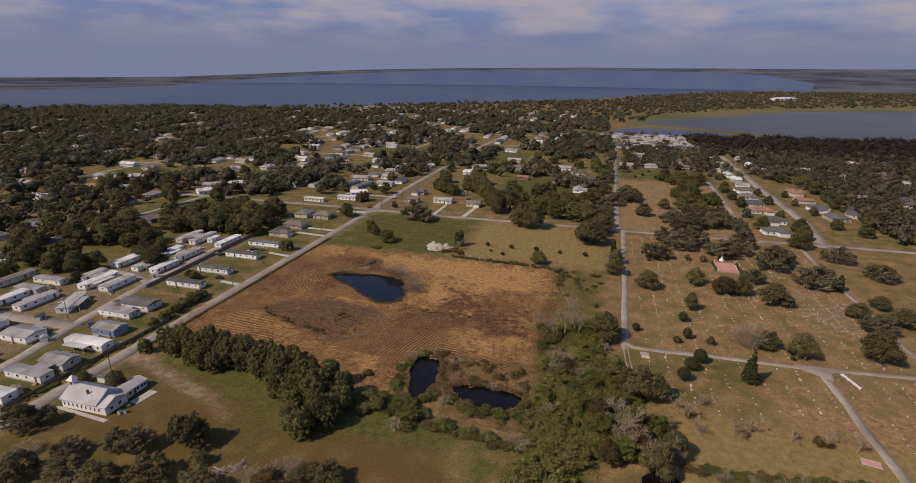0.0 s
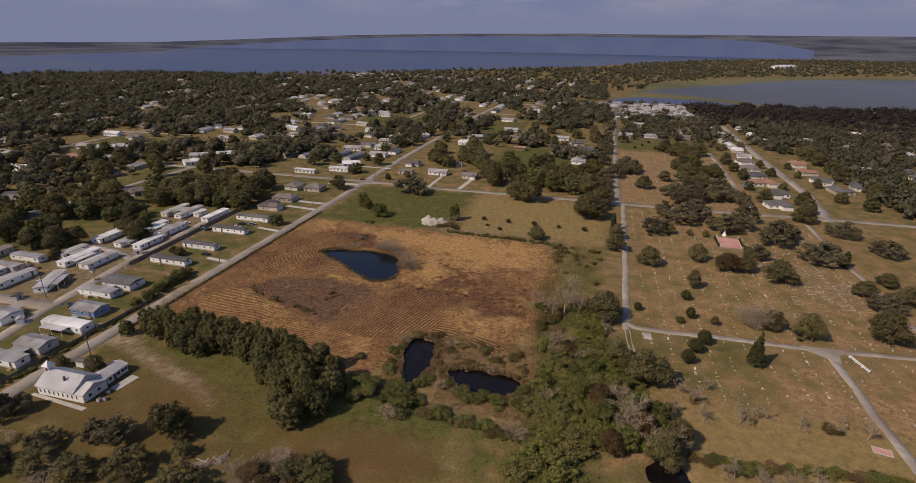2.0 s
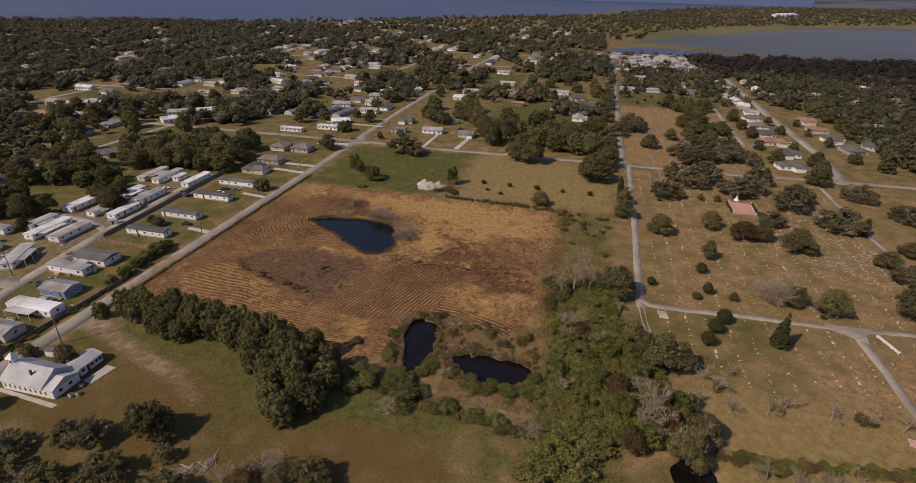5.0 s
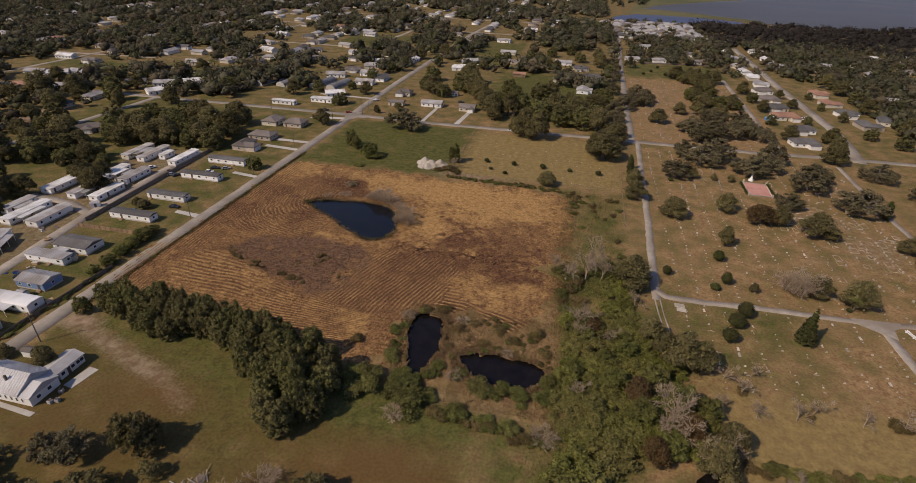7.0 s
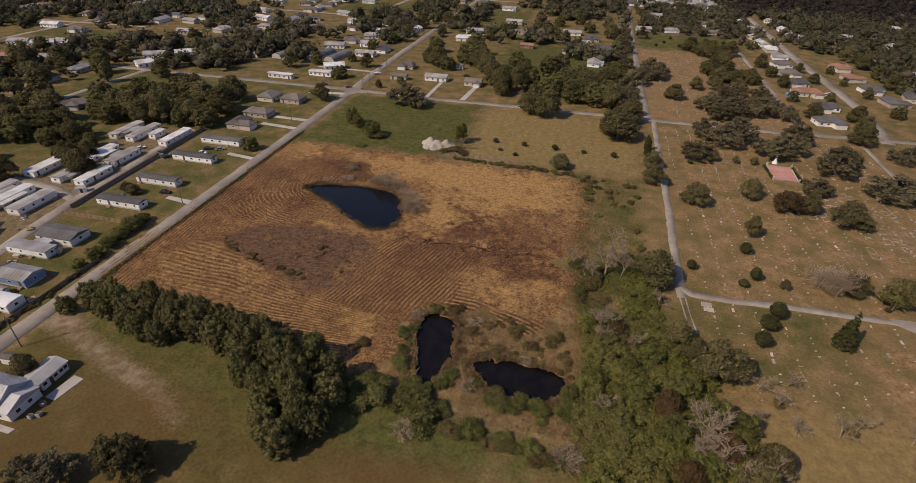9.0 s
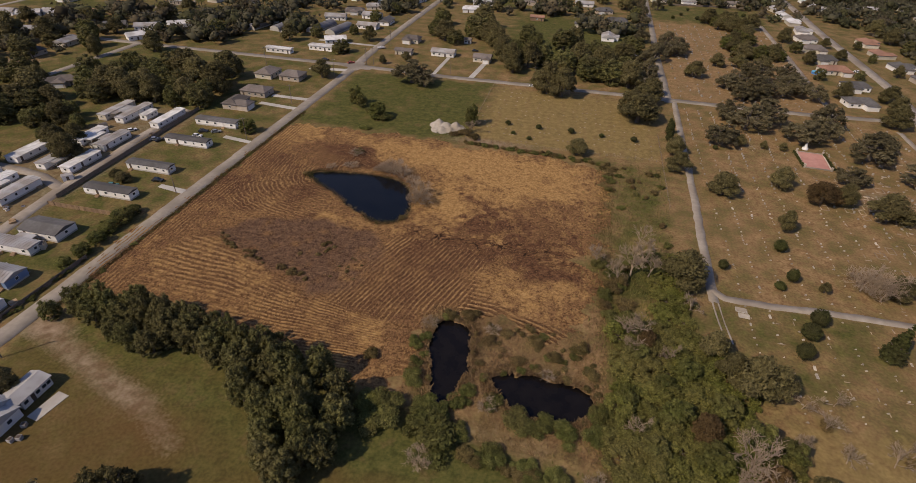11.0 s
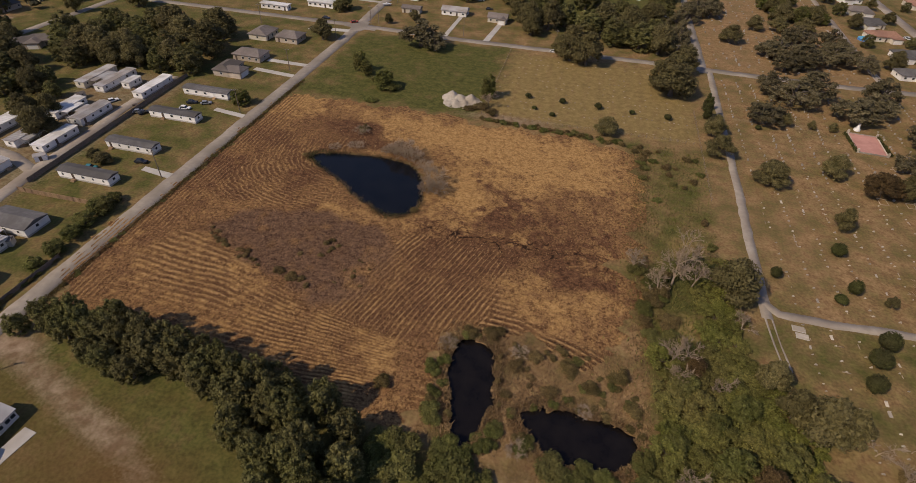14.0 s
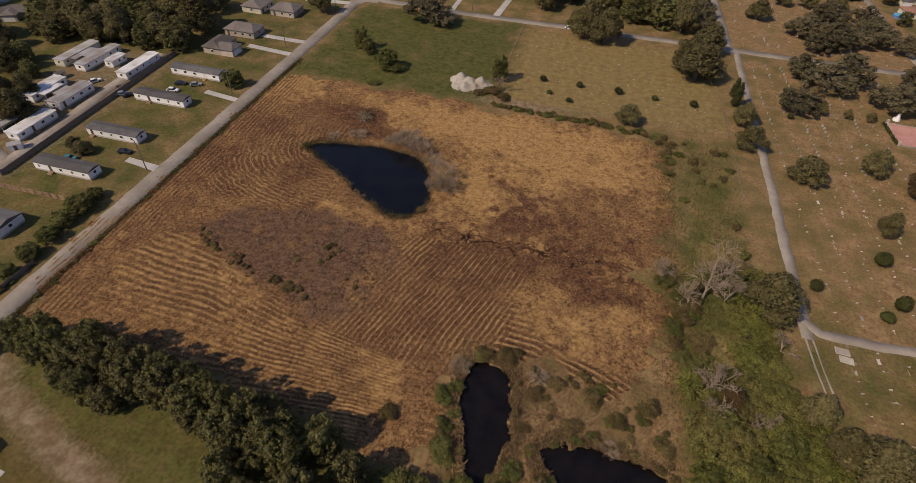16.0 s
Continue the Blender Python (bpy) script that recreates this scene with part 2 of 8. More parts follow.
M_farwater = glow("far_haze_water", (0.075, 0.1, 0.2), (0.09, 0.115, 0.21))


# ---- building helpers ----
def part(name, bm, material, parent=None, label=""):
    me = bpy.data.meshes.new(name)
    bm.to_mesh(me)
    bm.free()
    me.materials.append(material)
    ob = new(name, me)
    if parent is not None:
        ob.parent = parent
    if label:
        ob["label"] = label
    return ob


def thing(name, label, category, m=None, group="", kind=""):
    ob = tagged(new(name), label, category, group, kind)
    if m is not None:
        ob.matrix_basis = m
    return ob


def box(bm, x0, x1, y0, y1, z0, z1):
    v = [bm.verts.new(p) for p in ((x0, y0, z0), (x1, y0, z0), (x1, y1, z0), (x0, y1, z0), (x0, y0, z1), (x1, y0, z1), (x1, y1, z1), (x0, y1, z1))]
    for f in ((3, 2, 1, 0), (4, 5, 6, 7), (0, 1, 5, 4), (1, 2, 6, 5), (2, 3, 7, 6), (3, 0, 4, 7)):
        bm.faces.new([v[i] for i in f])
    return bm


def boxes(*dims):
    bm = bmesh.new()
    for d in dims:
        box(bm, *d)
    return bm


def gable(bm, x0, x1, y0, y1, z0, h, over=0.4, thick=0.16, hip=0.0):
    """A roof slab with its ridge along x; hip draws the ridge's ends in."""
    x0, x1, y0, y1 = x0 - over, x1 + over, y0 - over, y1 + over
    yc = (y0 + y1) / 2
    low = [bm.verts.new(p) for p in ((x0, y0, z0), (x1, y0, z0), (x1, y1, z0), (x0, y1, z0))]
    top = [bm.verts.new(p) for p in ((x0, y0, z0 + thick), (x1, y0, z0 + thick), (x1, y1, z0 + thick), (x0, y1, z0 + thick))]
    r = [bm.verts.new((x0 + hip, yc, z0 + h)), bm.verts.new((x1 - hip, yc, z0 + h))]
    bm.faces.new(low[::-1])
    for i in range(4):
        bm.faces.new((low[i], low[(i + 1) % 4], top[(i + 1) % 4], top[i]))
    bm.faces.new((top[0], top[1], r[1], r[0]))
    bm.faces.new((top[2], top[3], r[0], r[1]))
    bm.faces.new((top[1], top[2], r[1]))
    bm.faces.new((top[3], top[0], r[0]))
    return bm


def seams(x0, x1, y0, y1, z0, h, over=0.4, step=0.75, wide=0.035):
    """Raised ribs down both slopes of a metal roof with its ridge along x."""
    bm = bmesh.new()
    x0, x1, y0, y1 = x0 - over, x1 + over, y0 - over, y1 + over
    yc = (y0 + y1) / 2
    n = max(2, int((x1 - x0) / step))
    for i in range(n + 1):
        x = x0 + 0.05 + (x1 - x0 - 0.1) * i / n
        for ya in (y0, y1):
            low = [bm.verts.new((x + d, ya, z0 + 0.17 + e)) for d, e in ((-wide, 0), (0, 0.07), (wide, 0))]
            top = [bm.verts.new((x + d, yc, z0 + h + e)) for d, e in ((-wide, 0), (0, 0.07), (wide, 0))]
            bm.faces.new((low[0], low[1], top[1], top[0]))
            bm.faces.new((low[1], low[2], top[2], top[1]))
    return bm


def fast_mesh(name, verts, *faces):
    """A mesh from arrays of corners and of triangles or quads."""
    me = bpy.data.meshes.new(name)
    verts = np.asarray(verts, dtype=np.float32)
    faces = [np.asarray(f, dtype=np.int32) for f in faces if len(f)]
    me.vertices.add(len(verts))
    me.vertices.foreach_set("co", verts.ravel())
    loops = np.concatenate([f.ravel() for f in faces])
    total = np.concatenate([np.full(len(f), f.shape[1], dtype=np.int32) for f in faces])
    me.loops.add(len(loops))
    me.loops.foreach_set("vertex_index", loops)
    me.polygons.add(len(total))
    me.polygons.foreach_set("loop_start", np.concatenate([[0], np.cumsum(total)[:-1]]).astype(np.int32))
    me.polygons.foreach_set("loop_total", total)
    me.update(calc_edges=True)
    me.validate()
    return me


def mesh_part(name, me, material, parent=None, label=""):
    me.materials.append(material)
    ob = new(name, me)
    if parent is not None:
        ob.parent = parent
    if label:
        ob["label"] = label
    return ob


def inside(px, py, poly):
    """Which of the points lie in the polygon."""
    poly = np.asarray(poly, dtype=float)
    hit = np.zeros(np.shape(px), dtype=bool)
    a = poly
    b = np.roll(poly, -1, axis=0)
    for (xa, ya), (xb, yb) in zip(a, b):
        if ya == yb:
            continue
        hit ^= ((ya > py) != (yb > py)) & (px < (xb - xa) * (py - ya) / (yb - ya) + xa)
    return hit


def smooth_loop(pts, n=6, jitter=0.0, seed=1):
    """A closed loop rounded through its corners."""
    rng = np.random.default_rng(seed)
    p = np.asarray(pts, dtype=float)
    out = []
    for i in range(len(p)):
        p0, p1, p2, p3 = p[i - 1], p[i], p[(i + 1) % len(p)], p[(i + 2) % len(p)]
        for t in np.linspace(0, 1, n, endpoint=False):
            out.append(0.5 * (2 * p1 + (p2 - p0) * t + (2 * p0 - 5 * p1 + 4 * p2 - p3) * t * t + (3 * p1 - p0 - 3 * p2 + p3) * t ** 3))
    out = np.array(out)
    return out + rng.normal(0, jitter, out.shape) if jitter else out


def sheet(name, pts, z, material, label, category, thick=0.0, kind="structure"):
    bm = bmesh.new()
    f = bm.faces.new([bm.verts.new((x, y, z)) for x, y in pts])
    if f.calc_area() and f.normal.z < 0:
        f.normal_flip()
    f.normal_update()
    if f.normal.z < 0:
        f.normal_flip()
    if thick:
        r = bmesh.ops.extrude_face_region(bm, geom=[f])
        for v in r["geom"]:
            if isinstance(v, bmesh.types.BMVert):
                v.co.z -= thick
        bmesh.ops.recalc_face_normals(bm, faces=bm.faces)
    bmesh.ops.triangulate(bm, faces=[g for g in bm.faces if len(g.verts) > 4])
    return tagged(part(name, bm, material), label, category, "", kind)


def road(name, pts, width, z, material, label, category="road", wob=0.12, seed=1):
    """A strip of paving along a line, with uneven edges and a thickness."""
    rng = np.random.default_rng(seed)
    p = np.asarray(pts, dtype=float)
    fine = [p[0]]
    for a, b in zip(p[:-1], p[1:]):
        k = max(1, int(np.hypot(*(b - a)) / 3.0))
        fine += [a + (b - a) * (j + 1) / k for j in range(k)]
    fine = np.array(fine)
    d = np.gradient(fine, axis=0)
    d /= np.linalg.norm(d, axis=1)[:, None] + 1e-9
    nrm = np.stack([-d[:, 1], d[:, 0]], 1)
    lw = width / 2 + rng.normal(0, wob, (len(fine), 1))
    rw = width / 2 + rng.normal(0, wob, (len(fine), 1))
    l, r = fine + nrm * lw, fine - nrm * rw
    n = len(fine)
    top = np.concatenate([np.c_[l, np.full(n, z)], np.c_[fine, np.full(n, z + width * 0.008)], np.c_[r, np.full(n, z)],
                          np.c_[l + nrm * 0.05, np.full(n, z - 0.15)], np.c_[r - nrm * 0.05, np.full(n, z - 0.15)]])
    i = np.arange(n - 1)
    q = [np.stack([a + i, b + i, b + i + 1, a + i + 1], 1) for a, b in ((n, 0), (2 * n, n), (0, 3 * n), (4 * n, 2 * n))]
    q = [f[:, ::-1] for f in q]
    return tagged(mesh_part(name, fast_mesh(name, top, np.concatenate(q)), material), label, category, "", "structure")


# ---- ground ----
POND = smooth_loop([(-119, 219), (-112, 223), (-104.5, 224.5), (-94, 225.5), (-83, 224), (-75.5, 217), (-72, 204), (-74, 196), (-80, 193), (-87, 196), (-96, 202), (-103, 207.5), (-112, 213)], 6, 0.25, 3)
DITCH_A = smooth_loop([(-47.3, 151.2), (-44, 153.2), (-40.5, 153.4), (-37.8, 150.2), (-36.1, 143), (-35.5, 137), (-36.2, 131.5), (-37.2, 127), (-39.6, 124.4), (-42.4, 127.5), (-44.7, 133), (-46.6, 140), (-47.3, 146.5)], 6, 0.55, 4)
DITCH_B = smooth_loop([(-30, 136.4), (-25, 138.8), (-19.8, 139.6), (-14, 139.4), (-8.6, 139), (-5.2, 136.8), (-4.4, 133.6), (-5.6, 130), (-10, 128), (-16, 126.6), (-22, 128), (-27.5, 131.6)], 6, 0.5, 5)
BROOK = smooth_loop([(30.5, 108), (31.5, 111), (34, 113.6), (38, 113.8), (41, 110.5), (42, 106), (39, 102), (33, 102)], 6, 0.25, 6)
FIELD = [(-157, 160), (-150.5, 182), (-150.5, 256), (-148.6, 261.8), (-132, 263.8), (-112, 263.2), (-94, 264.5), (-78, 264.4), (-69.5, 260.2), (-56, 260.6), (-30, 261.6), (-12, 258), (-2, 245), (-1, 225), (-2.5, 200), (-10, 190), (-5, 176), (-7, 160),
         (-14, 152), (-34, 157), (-50, 155), (-51, 126), (-58, 122), (-64, 129), (-80, 131), (-100, 133), (-125, 134), (-147, 131), (-149.5, 141)]


def lines(fine0, fine1, step, reach, grow=1.16):
    out = list(np.arange(fine0, fine1 + step, step))
    d, a, b = step, out[0], out[-1]
    lo, hi = [], []
    while a > -reach:
        d *= grow
        a -= d
        b += d
        lo.append(a)
        hi.append(b)
    return np.array(lo[::-1] + out + hi)


gu, gv = lines(-330, 260, 2.1, 4700), lines(40, 480, 2.1, 4700)
GU, GV = np.meshgrid(gu, gv)
rng = np.random.default_rng(7)


def blot(u, v, cu, cv, ru, rv):
    return np.exp(-(((u - cu) / ru) ** 2 + ((v - cv) / rv) ** 2))


def box_mask(u, v, u0, u1, v0, v1, soft=3.0):
    s = lambda x: 1 / (1 + np.exp(-np.clip(x / soft * 4, -40, 40)))
    return s(u - u0) * s(u1 - u) * s(v - v0) * s(v1 - v)


green = 0.30 + 0 * GU
green += 0.38 * box_mask(GU, GV, -330, -158, 60, 352, 12) + 0.12 * box_mask(GU, GV, -330, -158, 352, 480, 12)
green += 0.75 * box_mask(GU, GV, -146, -68, 266, 344, 7)
green += 0.5 * box_mask(GU, GV, -148, -66, 40, 128) + 0.4 * box_mask(GU, GV, -66, -20, 40, 122)
green += 0.45 * blot(GU, GV, -62, 112, 26, 14) - 0.25 * blot(GU, GV, -50, 95, 25, 14)
green += 0.14 * (1 - box_mask(GU, GV, -1e5, 150, -1e5, 362, 12)) + 0.1 * box_mask(GU, GV, -1e5, -262, -1e5, 362, 12)
green += 0.02 * box_mask(GU, GV, -64, 18, 268, 342, 8)
green -= 0.08 * box_mask(GU, GV, 34, 260, 130, 345)
green += 0.5 * box_mask(GU, GV, -1, 21, 60, 195, 6) + 0.36 * box_mask(GU, GV, 1, 18, 185, 262, 5)
green += 0.38 * box_mask(GU, GV, 28, 74, 140, 182, 8)
green += 0.6 * box_mask(GU, GV, -75, 15, 400, 530, 25) - 0.25 * box_mask(GU, GV, -54, -4, 122, 158, 4)
green -= 0.2 * box_mask(GU, GV, 30, 110, 110, 160, 15)
bare = 0.62 * box_mask(GU, GV, -236, -192, 60, 262, 8)
way = np.array([(-149, 122.5), (-140, 120), (-128, 116), (-116, 111.5), (-104, 108), (-92, 101)])
for (xa, ya), (xb, yb) in zip(way[:-1], way[1:]):
    t = np.clip(((GU - xa) * (xb - xa) + (GV - ya) * (yb - ya)) / ((xb - xa) ** 2 + (yb - ya) ** 2), 0, 1)
    dist = np.hypot(GU - xa - t * (xb - xa), GV - ya - t * (yb - ya))
    bare = np.maximum(bare, (0.82 if xa < -110 else 0.55) * np.exp(-(dist / 4.0) ** 2))
bare = np.maximum(bare, 1.1 * blot(GU, GV, -145, 122.5, 9, 4.5))
bare = np.maximum(bare, 0.8 * blot(GU, GV, -55, 268, 26, 5))
bare = np.maximum(bare, 0.5 * box_mask(GU, GV, -46, -12, 116, 124, 4))
for cu, cv, ru, rv, a in ((100, 262, 26, 16, 0.6), (118, 238, 22, 20, 0.55), (125, 300, 30, 14, 0.45), (60, 300, 20, 6, 0.5), (45, 299, 18, 3, 0.6), (150, 210, 30, 20, 0.5), (110, 180, 30, 16, 0.35), (48, 385, 22, 25, 0.3), (-108, 244, 12, 10, 0.3)):
    bare = np.maximum(bare, a * blot(GU, GV, cu, cv, ru, rv))
foot = np.zeros_like(GU)
for cu, cv in ((-128, 122), (-116, 120.5), (-104, 118.5), (-94, 114), (-86, 107), (-80, 99), (-74, 92), (-62, 93), (-55, 99), (-50, 108)):
    foot = np.maximum(foot, blot(GU, GV, cu, cv, 9, 6))
green += 0.12 * foot + 0.4 * blot(GU, GV, -30, 110, 20, 6) + 0.4 * blot(GU, GV, -8, 96, 10, 14)
brown = -0.2 * foot - 0.3 * blot(GU, GV, -30, 110, 20, 6) + 0.35 * blot(GU, GV, -100, 104, 18, 5) + 0.15 * box_mask(GU, GV, -50, -2, 124, 158, 5) + 0.5 * box_mask(GU, GV, -148, -20, 40, 124, 5) + 0.5 * blot(GU, GV, -42, 94, 24, 12) - 0.3 * blot(GU, GV, -55, 112, 25, 7) + 0.25 * blot(GU, GV, -110, 90, 40, 14)
lawn = 0.1 * box_mask(GU, GV, -54, -2, 118, 158, 5) + 0.85 * box_mask(GU, GV, -64, 20, 270, 342, 6) + 0.75 * box_mask(GU, GV, 36, 130, 96, 142, 8) + 0.1 * box_mask(GU, GV, 36, 75, 142, 182, 8)
green += 0.45 * box_mask(GU, GV, -480, -388, 414, 446, 5) + 0.3 * box_mask(GU, GV, -396, -300, 420, 464, 6) + 0.45 * box_mask(GU, GV, -290, -206, 615, 690, 6) + 0.4 * box_mask(GU, GV, -122, -76, 545, 700, 6) + 0.4 * box_mask(GU, GV, 34, 126, 545, 614, 6)
green -= 0.42 * box_mask(GU, GV, 30, 122, 355, 545, 6)
bare = np.maximum(bare, 0.34 * box_mask(GU, GV, 34, 120, 358, 520, 8))
bare = np.maximum(bare, 0.95 * box_mask(GU, GV, -357, -330, 270, 302, 3))
green += 0.25 * blot(GU, GV, -48, 108, 24, 8)
lawn += 0.22 * np.sin(2 * np.pi * GU / 6.1) * box_mask(GU, GV, -64, 18, 272, 342, 4)
lawn += 0.9 * blot(GU, GV, 8.5, 171, 3.5, 6) + 0.7 * blot(GU, GV, 9, 204, 5, 7) + 0.7 * blot(GU, GV, -24, 120.5, 16, 2)
GZ = np.zeros_like(GU)
for pool in (POND, DITCH_A, DITCH_B, BROOK):
    GZ[inside(GU, GV, pool)] = -1.2
nu, nv = len(gu), len(gv)
idx = np.arange(nu * nv).reshape(nv, nu)
quads = np.stack([idx[:-1, :-1], idx[:-1, 1:], idx[1:, 1:], idx[1:, :-1]], -1).reshape(-1, 4)
g_me = fast_mesh("ground", np.stack([GU, GV, GZ], -1).reshape(-1, 3), quads)
att = g_me.color_attributes.new("cover", "FLOAT_COLOR", "POINT")
att.data.foreach_set("color", np.stack([np.clip(green, 0, 1), np.clip(bare, 0, 1), np.clip(brown, 0, 1), np.clip(lawn, 0, 1)], -1).astype(np.float32).ravel())


def ground_material():
    m = bpy.data.materials.new("grass_ground")
    m.use_nodes = True
    n, l = m.node_tree.nodes, m.node_tree.links
    b = n["Principled BSDF"]
    b.inputs["Roughness"].default_value, b.inputs["Specular IOR Level"].default_value = 1.0, 0.1
    geo, at = n.new("ShaderNodeNewGeometry"), n.new("ShaderNodeVertexColor")
    at.layer_name = "cover"
    sep = n.new("ShaderNodeSeparateColor")
    l.new(at.outputs["Color"], sep.inputs[0])

    def noise_of(sc, detail=6):
        t = n.new("ShaderNodeTexNoise")
        t.inputs["Scale"].default_value, t.inputs["Detail"].default_value = sc, detail
        l.new(geo.outputs["Position"], t.inputs["Vector"])
        return t.outputs["Fac"]

    def push(mask, noise_fac, lo, hi, amount=0.9):
        """The mask broken up by a noise."""
        a = n.new("ShaderNodeMath")
        a.operation = "MULTIPLY_ADD"
        l.new(noise_fac, a.inputs[0])
        a.inputs[1].default_value = amount
        l.new(mask, a.inputs[2])
        r = n.new("ShaderNodeMapRange")
        r.inputs["From Min"].default_value, r.inputs["From Max"].default_value = lo, hi
        l.new(a.outputs[0], r.inputs["Value"])
        return r.outputs[0]

    def mix(fac, a, c):
        x = n.new("ShaderNodeMix")
        x.data_type = "RGBA"
        l.new(fac, x.inputs["Factor"])
        for key, val in (("A", a), ("B", c)):
            if isinstance(val, tuple):
                x.inputs[key].default_value = (*val, 1)
            else:
                l.new(val, x.inputs[key])
        return x.outputs["Result"]

    fine, mid, wide, clump = noise_of(1.3, 9), noise_of(0.12, 8), noise_of(0.025), noise_of(0.42, 8)
    dry = mix(push(clump, fine, 0.72, 1.15, 0.8), (0.168, 0.101, 0.047), (0.355, 0.228, 0.113))
    dry = mix(push(wide, mid, 0.85, 1.2, 0.9), dry, mix(fine, (0.185, 0.118, 0.056), (0.26, 0.168, 0.082)))
    lush = mix(push(clump, fine, 0.7, 1.2, 0.8), (0.05, 0.055, 0.015), (0.13, 0.12, 0.036))
    c = mix(push(sep.outputs[0], push(mid, clump, 0.55, 1.0, 0.6), 0.5, 1.4), dry, lush)
    c = mix(push(at.outputs["Alpha"], clump, 0.6, 1.35), c, mix(push(clump, fine, 0.72, 1.15, 0.8), (0.175, 0.125, 0.048), (0.275, 0.197, 0.08)))
    c = mix(push(sep.outputs[2], mid, 0.7, 1.4), c, mix(fine, (0.074, 0.044, 0.016), (0.16, 0.098, 0.038)))
    c = mix(push(sep.outputs[1], fine, 0.65, 1.3, 0.7), c, mix(push(clump, mid, 0.7, 1.2, 0.7), (0.17, 0.11, 0.065), (0.38, 0.29, 0.2)))
    l.new(c, b.inputs["Base Color"])
    bp = n.new("ShaderNodeBump")
    bp.inputs["Strength"].default_value, bp.inputs["Distance"].default_value = 0.6, 0.15
    l.new(fine, bp.inputs["Height"])
    l.new(bp.outputs[0], b.inputs["Normal"])
    return m


M_ground = ground_material()
tagged(mesh_part("ground", g_me, M_ground), "flat dry winter grass in green and brown patches", "ground", "", "structure")

# the mown field with its curving rows of stubble
FSTEP = 0.29
fu, fv = np.arange(-158, -1, FSTEP), np.arange(126, 275, FSTEP)
FU, FV = np.meshgrid(fu, fv)
wobu = FU + 1.6 * np.sin(FV * 0.31) + 1.1 * np.sin(FV * 0.83 + 1) + 0.7 * np.sin(FV * 1.9)
wobv = FV + 1.4 * np.sin(FU * 0.27) + 0.8 * np.sin(FU * 0.74 + 2) + 0.5 * np.sin(FU * 1.7)
wobu = wobu + np.where(FU > -26, 2.2 * np.sin(FV * 0.16 + 1) + 1.6 * np.sin(FV * 0.37), 0)
in_field = inside(wobu, wobv, FIELD)
for pool in (POND, DITCH_A, DITCH_B):
    in_field &= ~inside(FU, FV, pool)
s_ = lambda x: 1 / (1 + np.exp(-np.clip(x, -40, 40)))
def grain(cell, seed):
    """Smooth random values over the field."""
    r = np.random.default_rng(seed)
    gy, gx = int(150 / cell) + 3, int(158 / cell) + 3
    g = r.normal(size=(gy, gx))
    y, x = (FV - 126) / cell, (FU + 158) / cell
    y0, x0 = y.astype(int), x.astype(int)
    ty, tx = y - y0, x - x0
    ty, tx = ty * ty * (3 - 2 * ty), tx * tx * (3 - 2 * tx)
    return (g[y0, x0] * (1 - tx) + g[y0, x0 + 1] * tx) * (1 - ty) + (g[y0 + 1, x0] * (1 - tx) + g[y0 + 1, x0 + 1] * tx) * ty


shake = 0.13 * grain(3.0, 1) + 0.35 * grain(16, 2)
# phases of the rows: their lines bend as the mower went
fan = np.interp(FU, [-150, -136, -123, -109, -95, -80, -67, -55], [1.72, 1.68, 1.58, 1.38, 1.1, 0.86, 0.72, 0.64])
ph_low = (FV - 139.5) / (0.86 * fan)
ph_mid = FU - 0.27 * (FV - 150) - 0.0016 * (FV - 150) ** 2
ph_right = FV + np.interp(FU, [-50, -34, -17, -5], [0.0, 0.7, 6.5, 13.0])
ph_ring = (np.abs((FU + 96) / 1.04) ** 3.2 + np.abs(FV - 233) ** 3.2) ** (1 / 3.2)
ph_road = FU + 0.02 * FV
upper = np.interp(FU, [-150, -136, -126, -113, -101, -92, -83, -63, -50], [166, 170, 169.5, 164, 158.2, 155.1, 152.7, 148.2, 146])
w_road = s_(-(FU + 139 + 2 * grain(8, 20)) / 1.2)
w_low = s_(-(FU + 62) / 1.6) * s_(-(FV - upper) / 0.9) * (1 - w_road) * (1 - 0.75 * s_((148 - FV + 2 * grain(7, 27)) / 1.5) * s_(-(FU + 106) / 4))
w_mid = s_((FU + 82 - 0.3 * (FV - 150)) / 1.5) * s_(-(FU + 44 + 3 * grain(6, 21) - 0.1 * (FV - 150)) / 1.5) * s_(-(FV - 188 - 2 * grain(5, 22)) / 1.2) * s_((FV - 147) / 1.0)
w_right = s_((FU + 51) / 1.2) * s_(-(FV - 165 + 0.25 * (FU + 40) - 3 * grain(9, 23)) / 1.2)
w_ring = s_((FV - 188) / 1.2) * s_(-(FV - 236) / 5) * s_(-(FU + 101 + 3 * grain(7, 24)) / 1.4) * (1 - w_road)
w_top = s_((FV - 262) / 1.2) * s_((FU + 112) / 2) * s_(-(FU + 66) / 2)
wave = lambda p, k: (0.5 + 0.5 * np.cos(2 * np.pi * (p + shake) / k)) ** 1.9
rows, ridge = np.zeros_like(FU), np.zeros_like(FU)
